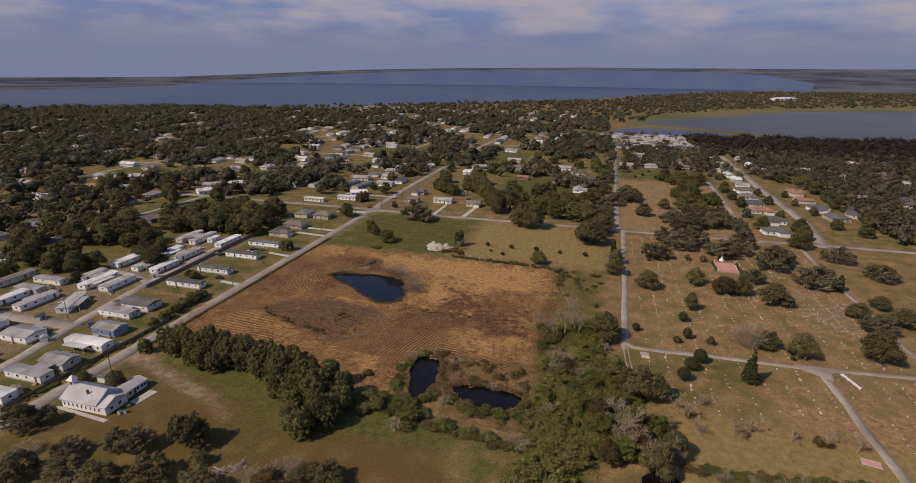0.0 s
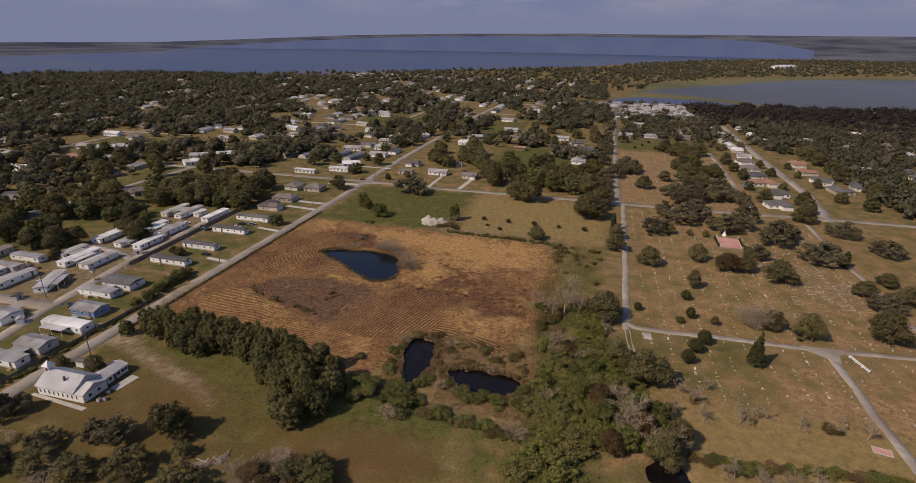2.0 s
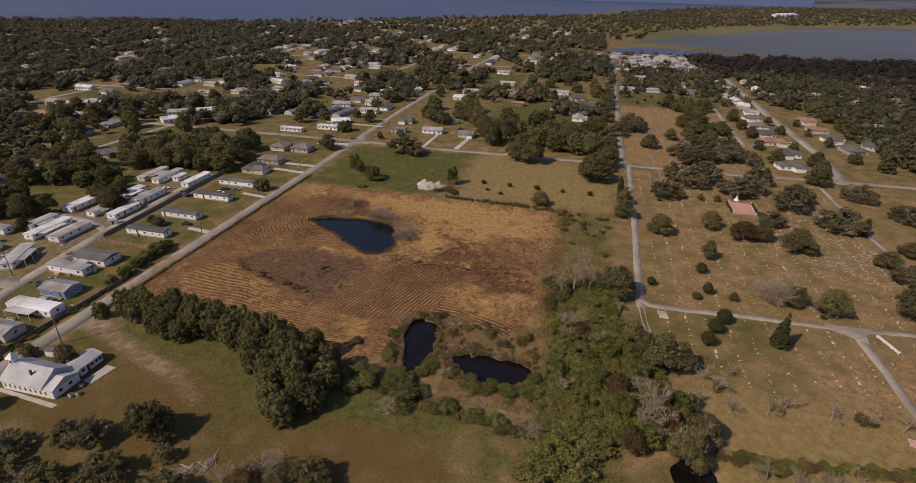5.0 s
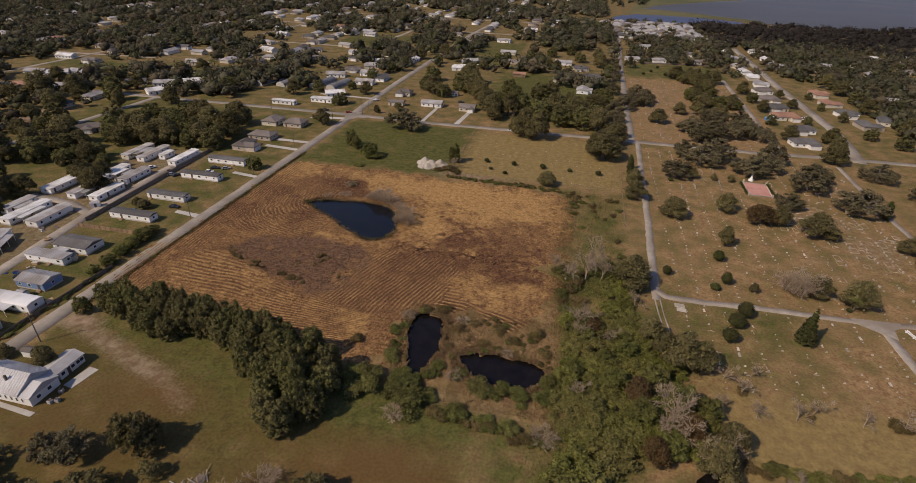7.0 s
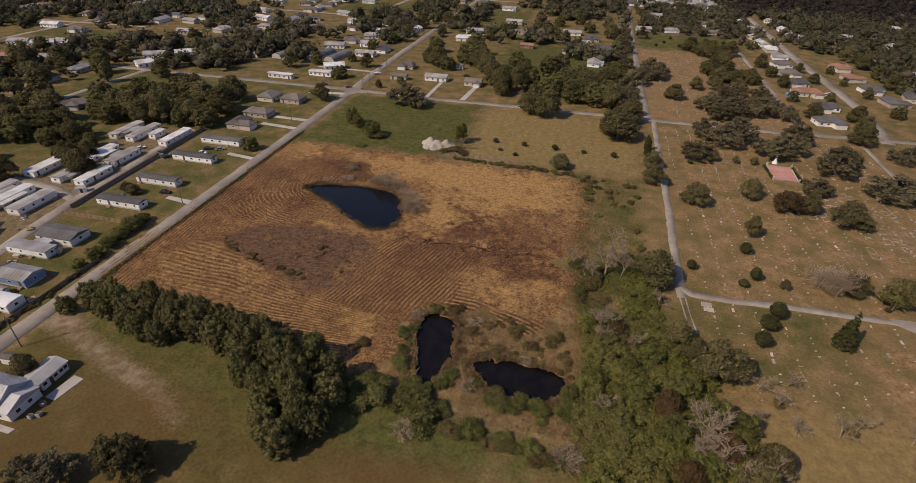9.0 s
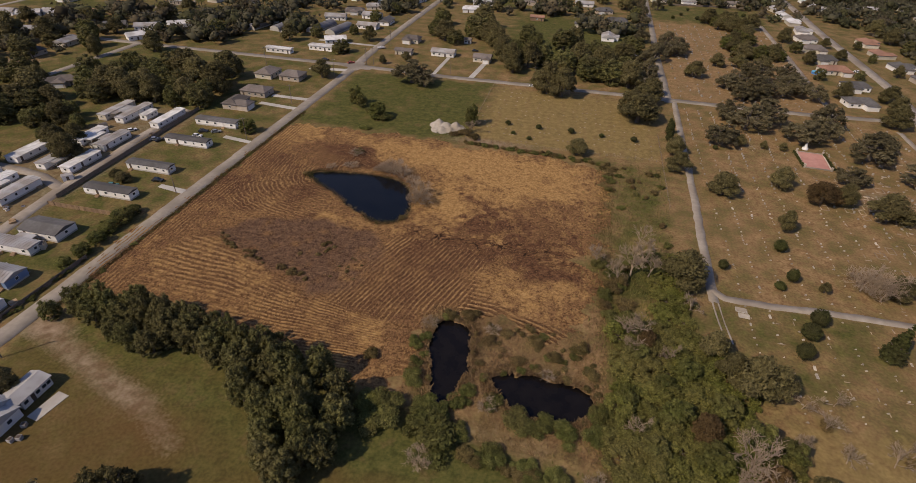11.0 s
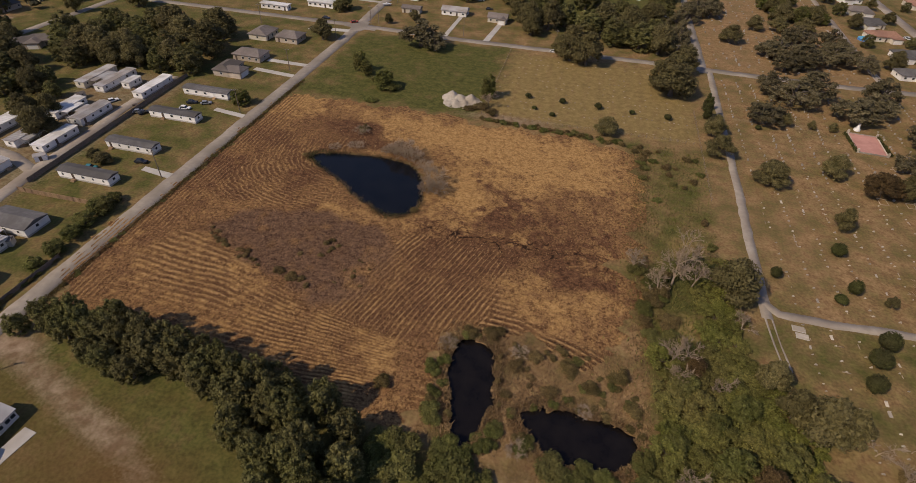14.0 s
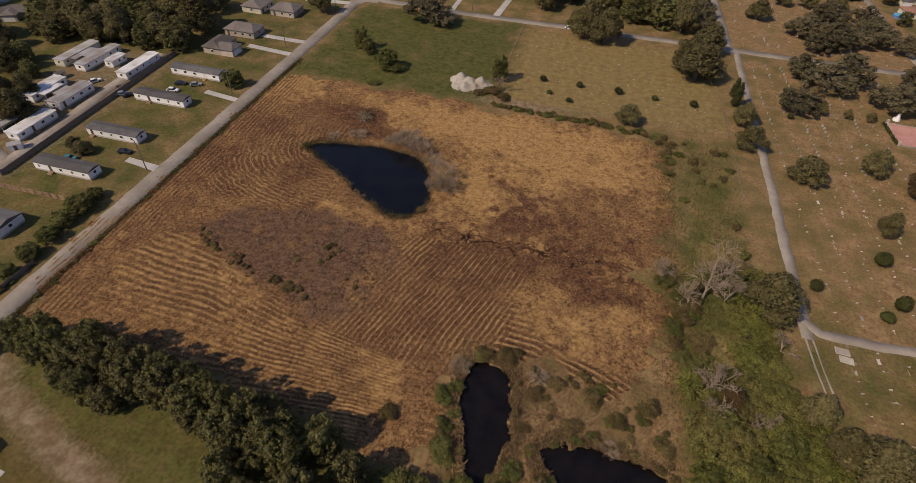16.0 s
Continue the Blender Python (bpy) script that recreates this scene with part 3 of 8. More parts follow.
for w, p, k, a in ((w_low, ph_low, 1.38, 0.74), (w_mid * (1 - w_low), ph_mid, 1.45, 0.75), (w_right * (1 - w_mid), ph_right, 1.75, 1.3), (w_ring, ph_ring + 0.3 * grain(2, 31), 1.42, 0.55), (w_road, ph_road, 1.4, 0.55), (w_top, FV + 0.2 * FU, 1.4, 0.55)):
    patch = a * np.clip(0.86 + 0.3 * grain(8, 3) + 0.22 * grain(1.5, 4), 0.15, 1.3)
    wv = wave(p, k)
    rows = np.maximum(rows, w * wv * patch)
    ridge += w * (wv * 2 - 0.95) * patch
ridge = 0.5 + 0.42 * ridge
burn = inside(wobu, wobv, [(-130.5, 174), (-121, 183.5), (-112, 188), (-89, 190), (-76, 186), (-66, 168), (-66, 154), (-83, 153), (-92, 155.4), (-101, 158.5), (-113, 164.3), (-126, 169.8)]).astype(float)
for _ in range(9):  # soften its edge
    for ax in (0, 1):
        burn = (np.roll(burn, 2, ax) + burn + np.roll(burn, -2, ax)) / 3
burn *= 0.82 * s_(-(FU + 76 - 0.25 * (FV - 155)) / 4)
broken = np.clip(grain(2.2, 11) * 0.5 + grain(5, 12) * 0.6 + grain(12, 25) * 0.4, -1, 1)
east = s_((FU + 60) / 5) * s_((FV - 178) / 4) * s_(-(FV - 222 - 6 * grain(9, 26)) / 4)
red = 0.95 * blot(FU, FV, -112, 243, 14, 8) + 0.7 * blot(FU, FV, -100, 233, 12, 5) + 0.8 * blot(FU, FV, -34, 201, 24, 11) + 0.5 * blot(FU, FV, -48, 185, 12, 7) + 0.15 * blot(FU, FV, -25, 178, 20, 8) + 0.4 * w_mid + 0.3 * w_ring + 0.3 * w_road * s_(-(FV - 240) / 8) + 0.35 * blot(FU, FV, -115, 140, 16, 6)
gold = 0.85 * blot(FU, FV, -35, 238, 42, 20) + 0.7 * blot(FU, FV, -62, 208, 14, 14) + 0.6 * blot(FU, FV, -75, 250, 40, 12) + 0.75 * blot(FU, FV, -140, 262, 12, 20) + 0.45 * blot(FU, FV, -85, 191, 20, 5) + 0.55 * blot(FU, FV, -22, 170, 18, 11) + 0.4 * w_low
red = np.clip(red - 0.45 * gold + 0.2 * grain(9, 5) + 0.16 * grain(3, 6) + 0.75 * broken * east, 0, 1)
gold = np.clip(gold + 0.18 * grain(6, 7) + 0.15 * grain(1.7, 13), 0, 1)
burn = np.clip(burn * (0.9 + 0.22 * grain(3, 8)), 0, 1)
belt_ = np.exp(-((FV - 191 + 0.06 * (FU + 40)) / 5) ** 2) * s_((FU + 68) / 3) * s_(-(FU + 12) / 3)
crack = belt_ * np.maximum(np.exp(-((grain(7, 9) + 0.5 * grain(2.5, 10)) / 0.1) ** 2), 0.7 * np.exp(-((grain(4, 14) + 0.4 * grain(1.6, 15)) / 0.12) ** 2))
crack = np.maximum(crack, np.exp(-((FV - 190.5 - 1.5 * grain(8, 16) - 0.7 * grain(2.5, 17) + 0.06 * (FU + 40)) / 0.34) ** 2) * np.clip(0.75 + 0.5 * grain(4, 33), 0.15, 1) * s_((FU + 68) / 3) * s_(-(FU + 12) / 3))
red = np.clip(red + crack, 0, 1)
gold = np.clip(gold - crack, 0, 1)
ridge = np.clip(ridge - 1.1 * crack, 0, 1)
FZ = 0.06 + 0.16 * rows * (1 - burn) - 0.05 * crack + 0.05 * rng.random(FU.shape)
quad_ok = in_field[:-1, :-1] & in_field[:-1, 1:] & in_field[1:, 1:] & in_field[1:, :-1]
fidx = np.arange(FU.size).reshape(FU.shape)
fq = np.stack([fidx[:-1, :-1], fidx[:-1, 1:], fidx[1:, 1:], fidx[1:, :-1]], -1)[quad_ok]
used, inv = np.unique(fq, return_inverse=True)
f_me = fast_mesh("field", np.stack([FU, FV, FZ], -1).reshape(-1, 3)[used], inv.reshape(-1, 4))
f_att = f_me.color_attributes.new("cover", "FLOAT_COLOR", "POINT")
f_att.data.foreach_set("color", np.stack([ridge, burn, red, gold], -1).reshape(-1, 4)[used].astype(np.float32).ravel())


def field_material():
    m = bpy.data.materials.new("stubble_field")
    m.use_nodes = True
    n, l = m.node_tree.nodes, m.node_tree.links
    b = n["Principled BSDF"]
    b.inputs["Roughness"].default_value, b.inputs["Specular IOR Level"].default_value = 1.0, 0.1
    geo, at = n.new("ShaderNodeNewGeometry"), n.new("ShaderNodeVertexColor")
    at.layer_name = "cover"
    sep = n.new("ShaderNodeSeparateColor")
    l.new(at.outputs["Color"], sep.inputs[0])
    t = {}
    for key, sc in (("fine", 1.45), ("mid", 0.5), ("wide", 0.06)):
        x = n.new("ShaderNodeTexNoise")
        x.inputs["Scale"].default_value, x.inputs["Detail"].default_value, x.inputs["Roughness"].default_value = sc, 9, 0.72
        x.inputs["Distortion"].default_value = 0.7 if key == "fine" else 0.0
        l.new(geo.outputs["Position"], x.inputs["Vector"])
        t[key] = x.outputs["Fac"]

    def rng_(sock, lo, hi):
        r = n.new("ShaderNodeMapRange")
        r.inputs["From Min"].default_value, r.inputs["From Max"].default_value = lo, hi
        l.new(sock, r.inputs["Value"])
        return r.outputs[0]

    def add(a, k, c):
        x = n.new("ShaderNodeMath")
        x.operation = "MULTIPLY_ADD"
        l.new(a, x.inputs[0])
        x.inputs[1].default_value = k
        l.new(c, x.inputs[2])
        return x.outputs[0]

    def mix(fac, a, c):
        x = n.new("ShaderNodeMix")
        x.data_type = "RGBA"
        l.new(fac, x.inputs["Factor"])
        for key, val in (("A", a), ("B", c)):
            if isinstance(val, tuple):
                x.inputs[key].default_value = (*val, 1)
            else:
                l.new(val, x.inputs[key])
        return x.outputs["Result"]

    straw = mix(rng_(add(t["fine"], 1.3, t["mid"]), 1.0, 1.32), (0.092, 0.046, 0.02), (0.37, 0.214, 0.09))
    earth = mix(rng_(add(t["fine"], 1.3, t["mid"]), 1.02, 1.34), (0.06, 0.029, 0.016), (0.185, 0.094, 0.046))
    amber = mix(rng_(add(t["fine"], 1.3, t["mid"]), 0.95, 1.3), (0.19, 0.1, 0.037), (0.44, 0.265, 0.105))
    c = mix(rng_(add(t["wide"], 1.0, t["mid"]), 0.92, 1.2), straw, earth)
    c = mix(rng_(add(t["mid"], 0.8, at.outputs["Alpha"]), 0.55, 1.1), c, amber)
    c = mix(rng_(add(t["mid"], 0.9, sep.outputs[2]), 0.62, 1.05), c, earth)
    pale = mix(rng_(t["fine"], 0.4, 0.6), (0.24, 0.138, 0.057), (0.47, 0.3, 0.138))
    gap = mix(rng_(t["fine"], 0.4, 0.62), (0.068, 0.033, 0.016), (0.16, 0.084, 0.04))
    c = mix(rng_(add(t["fine"], -0.3, sep.outputs[0]), 0.32, 0.02), c, gap)
    c = mix(rng_(add(t["fine"], 0.4, sep.outputs[0]), 0.74, 1.12), c, pale)
    c = mix(rng_(sep.outputs[0], 0.07, 0.0), c, (0.03, 0.016, 0.01))
    scrub = mix(rng_(add(t["fine"], 1.3, t["mid"]), 0.98, 1.36), (0.072, 0.04, 0.025), (0.22, 0.13, 0.075))
    c = mix(rng_(add(t["fine"], 0.5, sep.outputs[1]), 0.5, 0.95), c, scrub)
    l.new(c, b.inputs["Base Color"])
    bp = n.new("ShaderNodeBump")
    bp.inputs["Strength"].default_value, bp.inputs["Distance"].default_value = 0.9, 0.25
    l.new(t["fine"], bp.inputs["Height"])
    l.new(bp.outputs[0], b.inputs["Normal"])
    return m


tagged(mesh_part("field", f_me, field_material()), "mown golden brown field with curving rows of stubble", "field", "", "structure")

sheet("pond", smooth_loop(POND[::3], 3), -0.35, M_water, "still dark pond in the mown field", "pond")
sheet("ditch_pond", smooth_loop(DITCH_A[::3], 3), -0.35, M_ditch, "narrow black pond among reeds and bushes", "pond")
sheet("ditch_pond", smooth_loop(DITCH_B[::3], 3), -0.35, M_ditch, "long shallow black pond below a reedy bank", "pond")

sheet("ditch_pond", smooth_loop(BROOK[::3], 3), -0.35, M_ditch, "small black pool below the thicket", "pond")

# lakes and distance
LAKE = [(-1454, 997), (-1222, 1121), (-985, 1276), (-728, 1475), (-480, 1788), (-82, 2353), (533, 3425), (1033, 4248), (1100, 4620), (-1000, 4640), (-3000, 3560), (-2582, 2818), (-2498, 2147), (-2336, 1620), (-1900, 1150)]
sheet("lake", smooth_loop(LAKE, 5, 12, 2), 0.3, M_lake, "wide blue lake under a hazy sky", "lake")
sheet("shallow_lake", smooth_loop([(94, 1260), (290, 1487), (494, 1758), (734, 1929), (1600, 2250), (1700, 1500), (640, 1010), (516, 1045), (399, 998), (315, 1005), (270, 1090), (190, 1180)], 4, 6, 3), 0.3, M_shallow, "grey shallow lake with marshy edges", "lake")
sheet("canal", smooth_loop([(30, 985), (110, 995), (235, 1030), (225, 1075), (120, 1110), (50, 1080)], 4, 3, 3), 0.35, M_lake, "blue boat basin beside white houses", "water")
sheet("marsh", smooth_loop([(60, 1130), (190, 1100), (320, 1030), (300, 1180), (330, 1440), (560, 1740), (900, 1960), (1600, 2330), (1500, 2480), (800, 2150), (400, 1850), (150, 1500)], 4, 8, 4), 0.2, M_marsh, "yellow marsh grass along the shore", "marsh")
ang = np.linspace(0, 2 * np.pi, 241)


def ring(name, a0, a1, z0, profile, material, label, radius=4640.0, rough=0.0, seed=1):
    r = np.random.default_rng(seed)
    a = np.linspace(a0, a1, 400)
    x, y = radius * np.cos(a), radius * np.sin(a)
    top = np.interp(np.degrees(a), *profile) + rough * np.convolve(r.normal(0, 1, 400), np.ones(5) / 5, "same")
    v = np.concatenate([np.c_[x, y, np.full(400, z0)], np.c_[x, y, top]])
    i = np.arange(399)
    return tagged(mesh_part(name, fast_mesh(name, v, np.stack([i, i + 1, i + 401, i + 400], 1)), material), label, "backdrop", "", "structure")


# The bands and shore sheet glow by themselves, with haze in their tone.
ring("backdrop_land", 0, 2 * math.pi, -1, ((0, 66, 79, 92, 105, 116, 125, 132, 139, 145, 300), (158, 158, 155, 152, 136, 108, 70, 42, 34, 30, 60)), M_fardist, "glowing backdrop of hazy wooded land along the horizon", rough=1.2)
ring("backdrop_water", radians(72), radians(130), -1, ((72, 76, 81, 92, 107, 116, 125, 130), (60, 112, 129, 131, 111, 82, 34, 0)), M_farwater, "glowing backdrop of far hazy water below the horizon", radius=4630.0)
sheet("backdrop_shore", [(-2336, 1600), (-2510, 2140), (-2600, 2820), (-3010, 3540), (-3400, 3150), (-3800, 2650), (-4150, 2060), (-4400, 1450), (-4560, 800), (-4600, 300), (-2500, 500), (-2000, 900)], 0.6, M_fardist, "glowing backdrop of hazy wooded land on the far shore", "backdrop")

# ---- roads ----
road("road_main", [(-153.5, 20), (-153.3, 120), (-153.3, 220), (-153.5, 330), (-155.5, 380), (-156.5, 450), (-156, 520), (-155.5, 640), (-154, 760), (-148, 860), (-146, 1010)], 5.8, 0.10, M_asphalt, "pale worn asphalt road beside the field", "road", seed=2)
road("road_cross", [(-460, 352), (-300, 352), (-190, 352.5), (-153, 353), (-100, 350.5), (0, 352), (60, 351.5), (100, 352), (150, 356), (260, 357)], 5.2, 0.11, M_asphalt, "pale cross street behind the lots", "road", seed=3)
sheet("road_corner", [(-162, 349.7), (-157.5, 349), (-156.1, 344), (-150.3, 344), (-149, 347.5), (-143, 347.8), (-143, 352.5), (-149.6, 354), (-150.4, 360), (-155.8, 360), (-157.5, 356), (-162, 355.2)], 0.16, M_asphalt, "wide pale asphalt street corner", "road", 0.15)
road("road_cemetery", [(28.5, 180.5), (28.8, 190), (29.4, 215), (30.3, 240), (31, 275), (31.6, 310), (32.4, 350)], 2.9, 0.07, M_lane, "narrow grey cemetery drive", "road", seed=4)
road("road_cemetery", [(28.6, 186.5), (32, 183.2), (45, 183), (60, 184.3), (78, 184.6), (97, 184.9), (109, 186.6), (122, 187.6), (150, 190), (200, 193)], 2.8, 0.08, M_lane, "narrow grey drive between the graves", "road", seed=5)
road("road_cemetery", [(94, 185), (97.2, 180), (98, 165), (97.8, 149), (98.6, 139), (99.5, 110), (100, 60)], 2.9, 0.085, M_lane, "narrow grey drive branching off between the graves", "road", seed=12)
sheet("road_junction", [(89, 186.4), (90.5, 183.4), (95.4, 180), (99.4, 177.6), (100.4, 182.6), (103, 184.6), (104, 187.2)], 0.13, M_lane, "pale worn junction of the cemetery drives", "road", 0.15)
for k, x in enumerate((28.0, 29.6)):
    road("road_ruts", [(x, 181.5), (x + 0.5, 172), (x + 1.4, 164)], 0.4, 0.05, M_lane, "pale wheel rut continuing the cemetery drive", "track", 0.06, 90 + k)
road("road_lane", [(29.5, 347), (29, 435), (30, 507), (31, 608), (34.5, 779), (38, 940)], 4.2, 0.08, M_asphalt, "straight lane running to the lake", "road", seed=6)
road("road_east", [(154, 350), (159, 380), (162.5, 413), (163, 464), (163, 546), (166, 616), (168, 690), (170, 760)], 7.0, 0.09, M_lane, "pale residential street", "road", seed=7)
road("road_alley", [(114, 352), (115.5, 400), (118, 460), (120, 560)], 3.6, 0.09, M_lane, "sandy alley between gardens", "road", seed=8)
road("road_path", [(139, 340), (137, 268), (137.5, 258), (136, 218), (138, 200)], 2.6, 0.07, M_lane, "pale path through the cemetery", "road", seed=9)
road("road_park", [(-205, 262), (-204, 226), (-201.5, 210), (-199.6, 180), (-196, 155), (-192.5, 133), (-188, 113), (-186, 95), (-186, 60)], 5.0, 0.09, M_lane, "grey concrete street between mobile homes", "road", seed=10)
road("road_park", [(-194, 135), (-213, 135), (-250, 134), (-300, 133)], 6.2, 0.10, M_lane, "grey side street of the home park", "road", seed=11)
road("road_park", [(-199, 182), (-214, 188), (-226, 190), (-240, 191)], 4.0, 0.08, M_lane, "grey side street of the home park", "road", seed=12)
road("road_west", [(-320, 60), (-315, 193), (-315, 216), (-310, 250), (-306, 352)], 5.2, 0.08, M_asphalt, "residential street under trees", "road", seed=13)
road("road_north", [(-420, 412), (-378, 423), (-340, 432), (-303, 441), (-270, 446)], 4.5, 0.08, M_lane, "pale side street between lawns", "road", seed=14)
road("road_north", [(-378, 424), (-368, 440), (-352, 462), (-350, 520)], 3.6, 0.09, M_lane, "pale side street between lawns", "road", seed=15)

# ---- plants ----
def ico(sub):
    bm = bmesh.new()
    bmesh.ops.create_icosphere(bm, subdivisions=sub, radius=1.0)
    v = np.array([p.co[:] for p in bm.verts])
    f = np.array([[q.index for q in g.verts] for g in bm.faces])
    bm.free()
    return v, f


ICO1, ICO2 = ico(1), ico(2)


def unit(r, n):
    a = r.normal(size=(n, 3))
    return a / (np.linalg.norm(a, axis=1)[:, None] + 1e-9)


def leaf_sprays(r, centres, size, out=None):
    """Small three-cornered leaf sprays, turned every way, or facing more or less outwards."""
    n = len(centres)
    face = unit(r, n) if out is None else out + 0.8 * unit(r, n)
    face /= np.linalg.norm(face, axis=1)[:, None] + 1e-9
    a = np.cross(face, unit(r, n))
    a /= np.linalg.norm(a, axis=1)[:, None] + 1e-9
    b = np.cross(face, a)
    b /= np.linalg.norm(b, axis=1)[:, None] + 1e-9
    s = size * r.uniform(0.55, 1.45, (n, 1))
    v = np.stack([centres - a * s - b * s * 0.5, centres + a * s * 0.9 - b * s * 0.35, centres + b * s * 0.95], 1).reshape(-1, 3)
    return v, np.arange(3 * n).reshape(n, 3)


def crown_mesh(name, lobes, r, density, leaf, core=0.82, rough=0.16, sub=ICO1):
    """Lobes of uneven foliage covered with leaf sprays. lobes: x, y, z, radius, squash."""
    vs, tris, centres, outs, off = [], [], [], [], 0
    for x, y, z, rad, squash in lobes:
        v0, f0 = sub
        bumpy = 1 + rough * r.normal(size=(len(v0), 1))
        v = v0 * bumpy * rad * core * np.array([1, 1, squash]) + np.array([x, y, z])
        vs.append(v)
        tris.append(f0 + off)
        off += len(v)
        n = max(10, int(density * rad * rad))
        d = unit(r, n)
        d[:, 2] = np.where(r.random(n) < 0.7, np.abs(d[:, 2]), d[:, 2])
        outs.append(d)
        centres.append(d * rad * r.uniform(0.66, 1.2, (n, 1)) * np.array([1, 1, squash]) + np.array([x, y, z]))
    lv, lq = leaf_sprays(r, np.concatenate(centres), leaf, np.concatenate(outs))
    return fast_mesh(name, np.concatenate(vs + [lv]), np.concatenate(tris), lq + off)


def tubes(segments, sides=6):
    """Tapered round limbs. segments: lists of (point, radius)."""
    vs, qs, off = [], [], 0
    a = np.linspace(0, 2 * np.pi, sides, endpoint=False)
    for seg in segments:
        p = np.array([s[0] for s in seg], dtype=float)
        rr = np.array([s[1] for s in seg])
        d = np.gradient(p, axis=0)
        d /= np.linalg.norm(d, axis=1)[:, None] + 1e-9
        ref = np.where(np.abs(d[:, 2:3]) > 0.9, np.array([[1.0, 0, 0]]), np.array([[0, 0, 1.0]]))
        e = np.cross(d, ref)
        e /= np.linalg.norm(e, axis=1)[:, None] + 1e-9
        g = np.cross(d, e)
        ringv = p[:, None, :] + rr[:, None, None] * (np.cos(a)[None, :, None] * e[:, None, :] + np.sin(a)[None, :, None] * g[:, None, :])
        vs.append(ringv.reshape(-1, 3))
        for i in range(len(seg) - 1):
            j = np.arange(sides)
            k = (j + 1) % sides
            qs.append(np.stack([off + i * sides + j, off + i * sides + k, off + (i + 1) * sides + k, off + (i + 1) * sides + j], 1))
        off += len(seg) * sides
    return np.concatenate(vs), np.concatenate(qs)


def trunk_mesh(r, height, spread, thick, limbs=5):
    segs = [[((0, 0, -0.2), thick * 1.5), ((0.05 * height * r.normal() * 0.5, 0, height * 0.2), thick), ((0.2 * r.normal(), 0.2 * r.normal(), height * 0.45), thick * 0.8), ((0.4 * r.normal(), 0.4 * r.normal(), height * 0.85), thick * 0.25)]]
    for i in range(limbs):
        a = 2 * np.pi * (i + r.random() * 0.6) / limbs
        z0 = height * r.uniform(0.22, 0.45)
        c, s = np.cos(a), np.sin(a)
        segs.append([((0, 0, z0), thick * 0.6), ((c * spread * 0.3, s * spread * 0.3, z0 + height * 0.14), thick * 0.4), ((c * spread * 0.7, s * spread * 0.7, z0 + height * 0.3), thick * 0.14)])
    return fast_mesh("trunk", *tubes(segs))


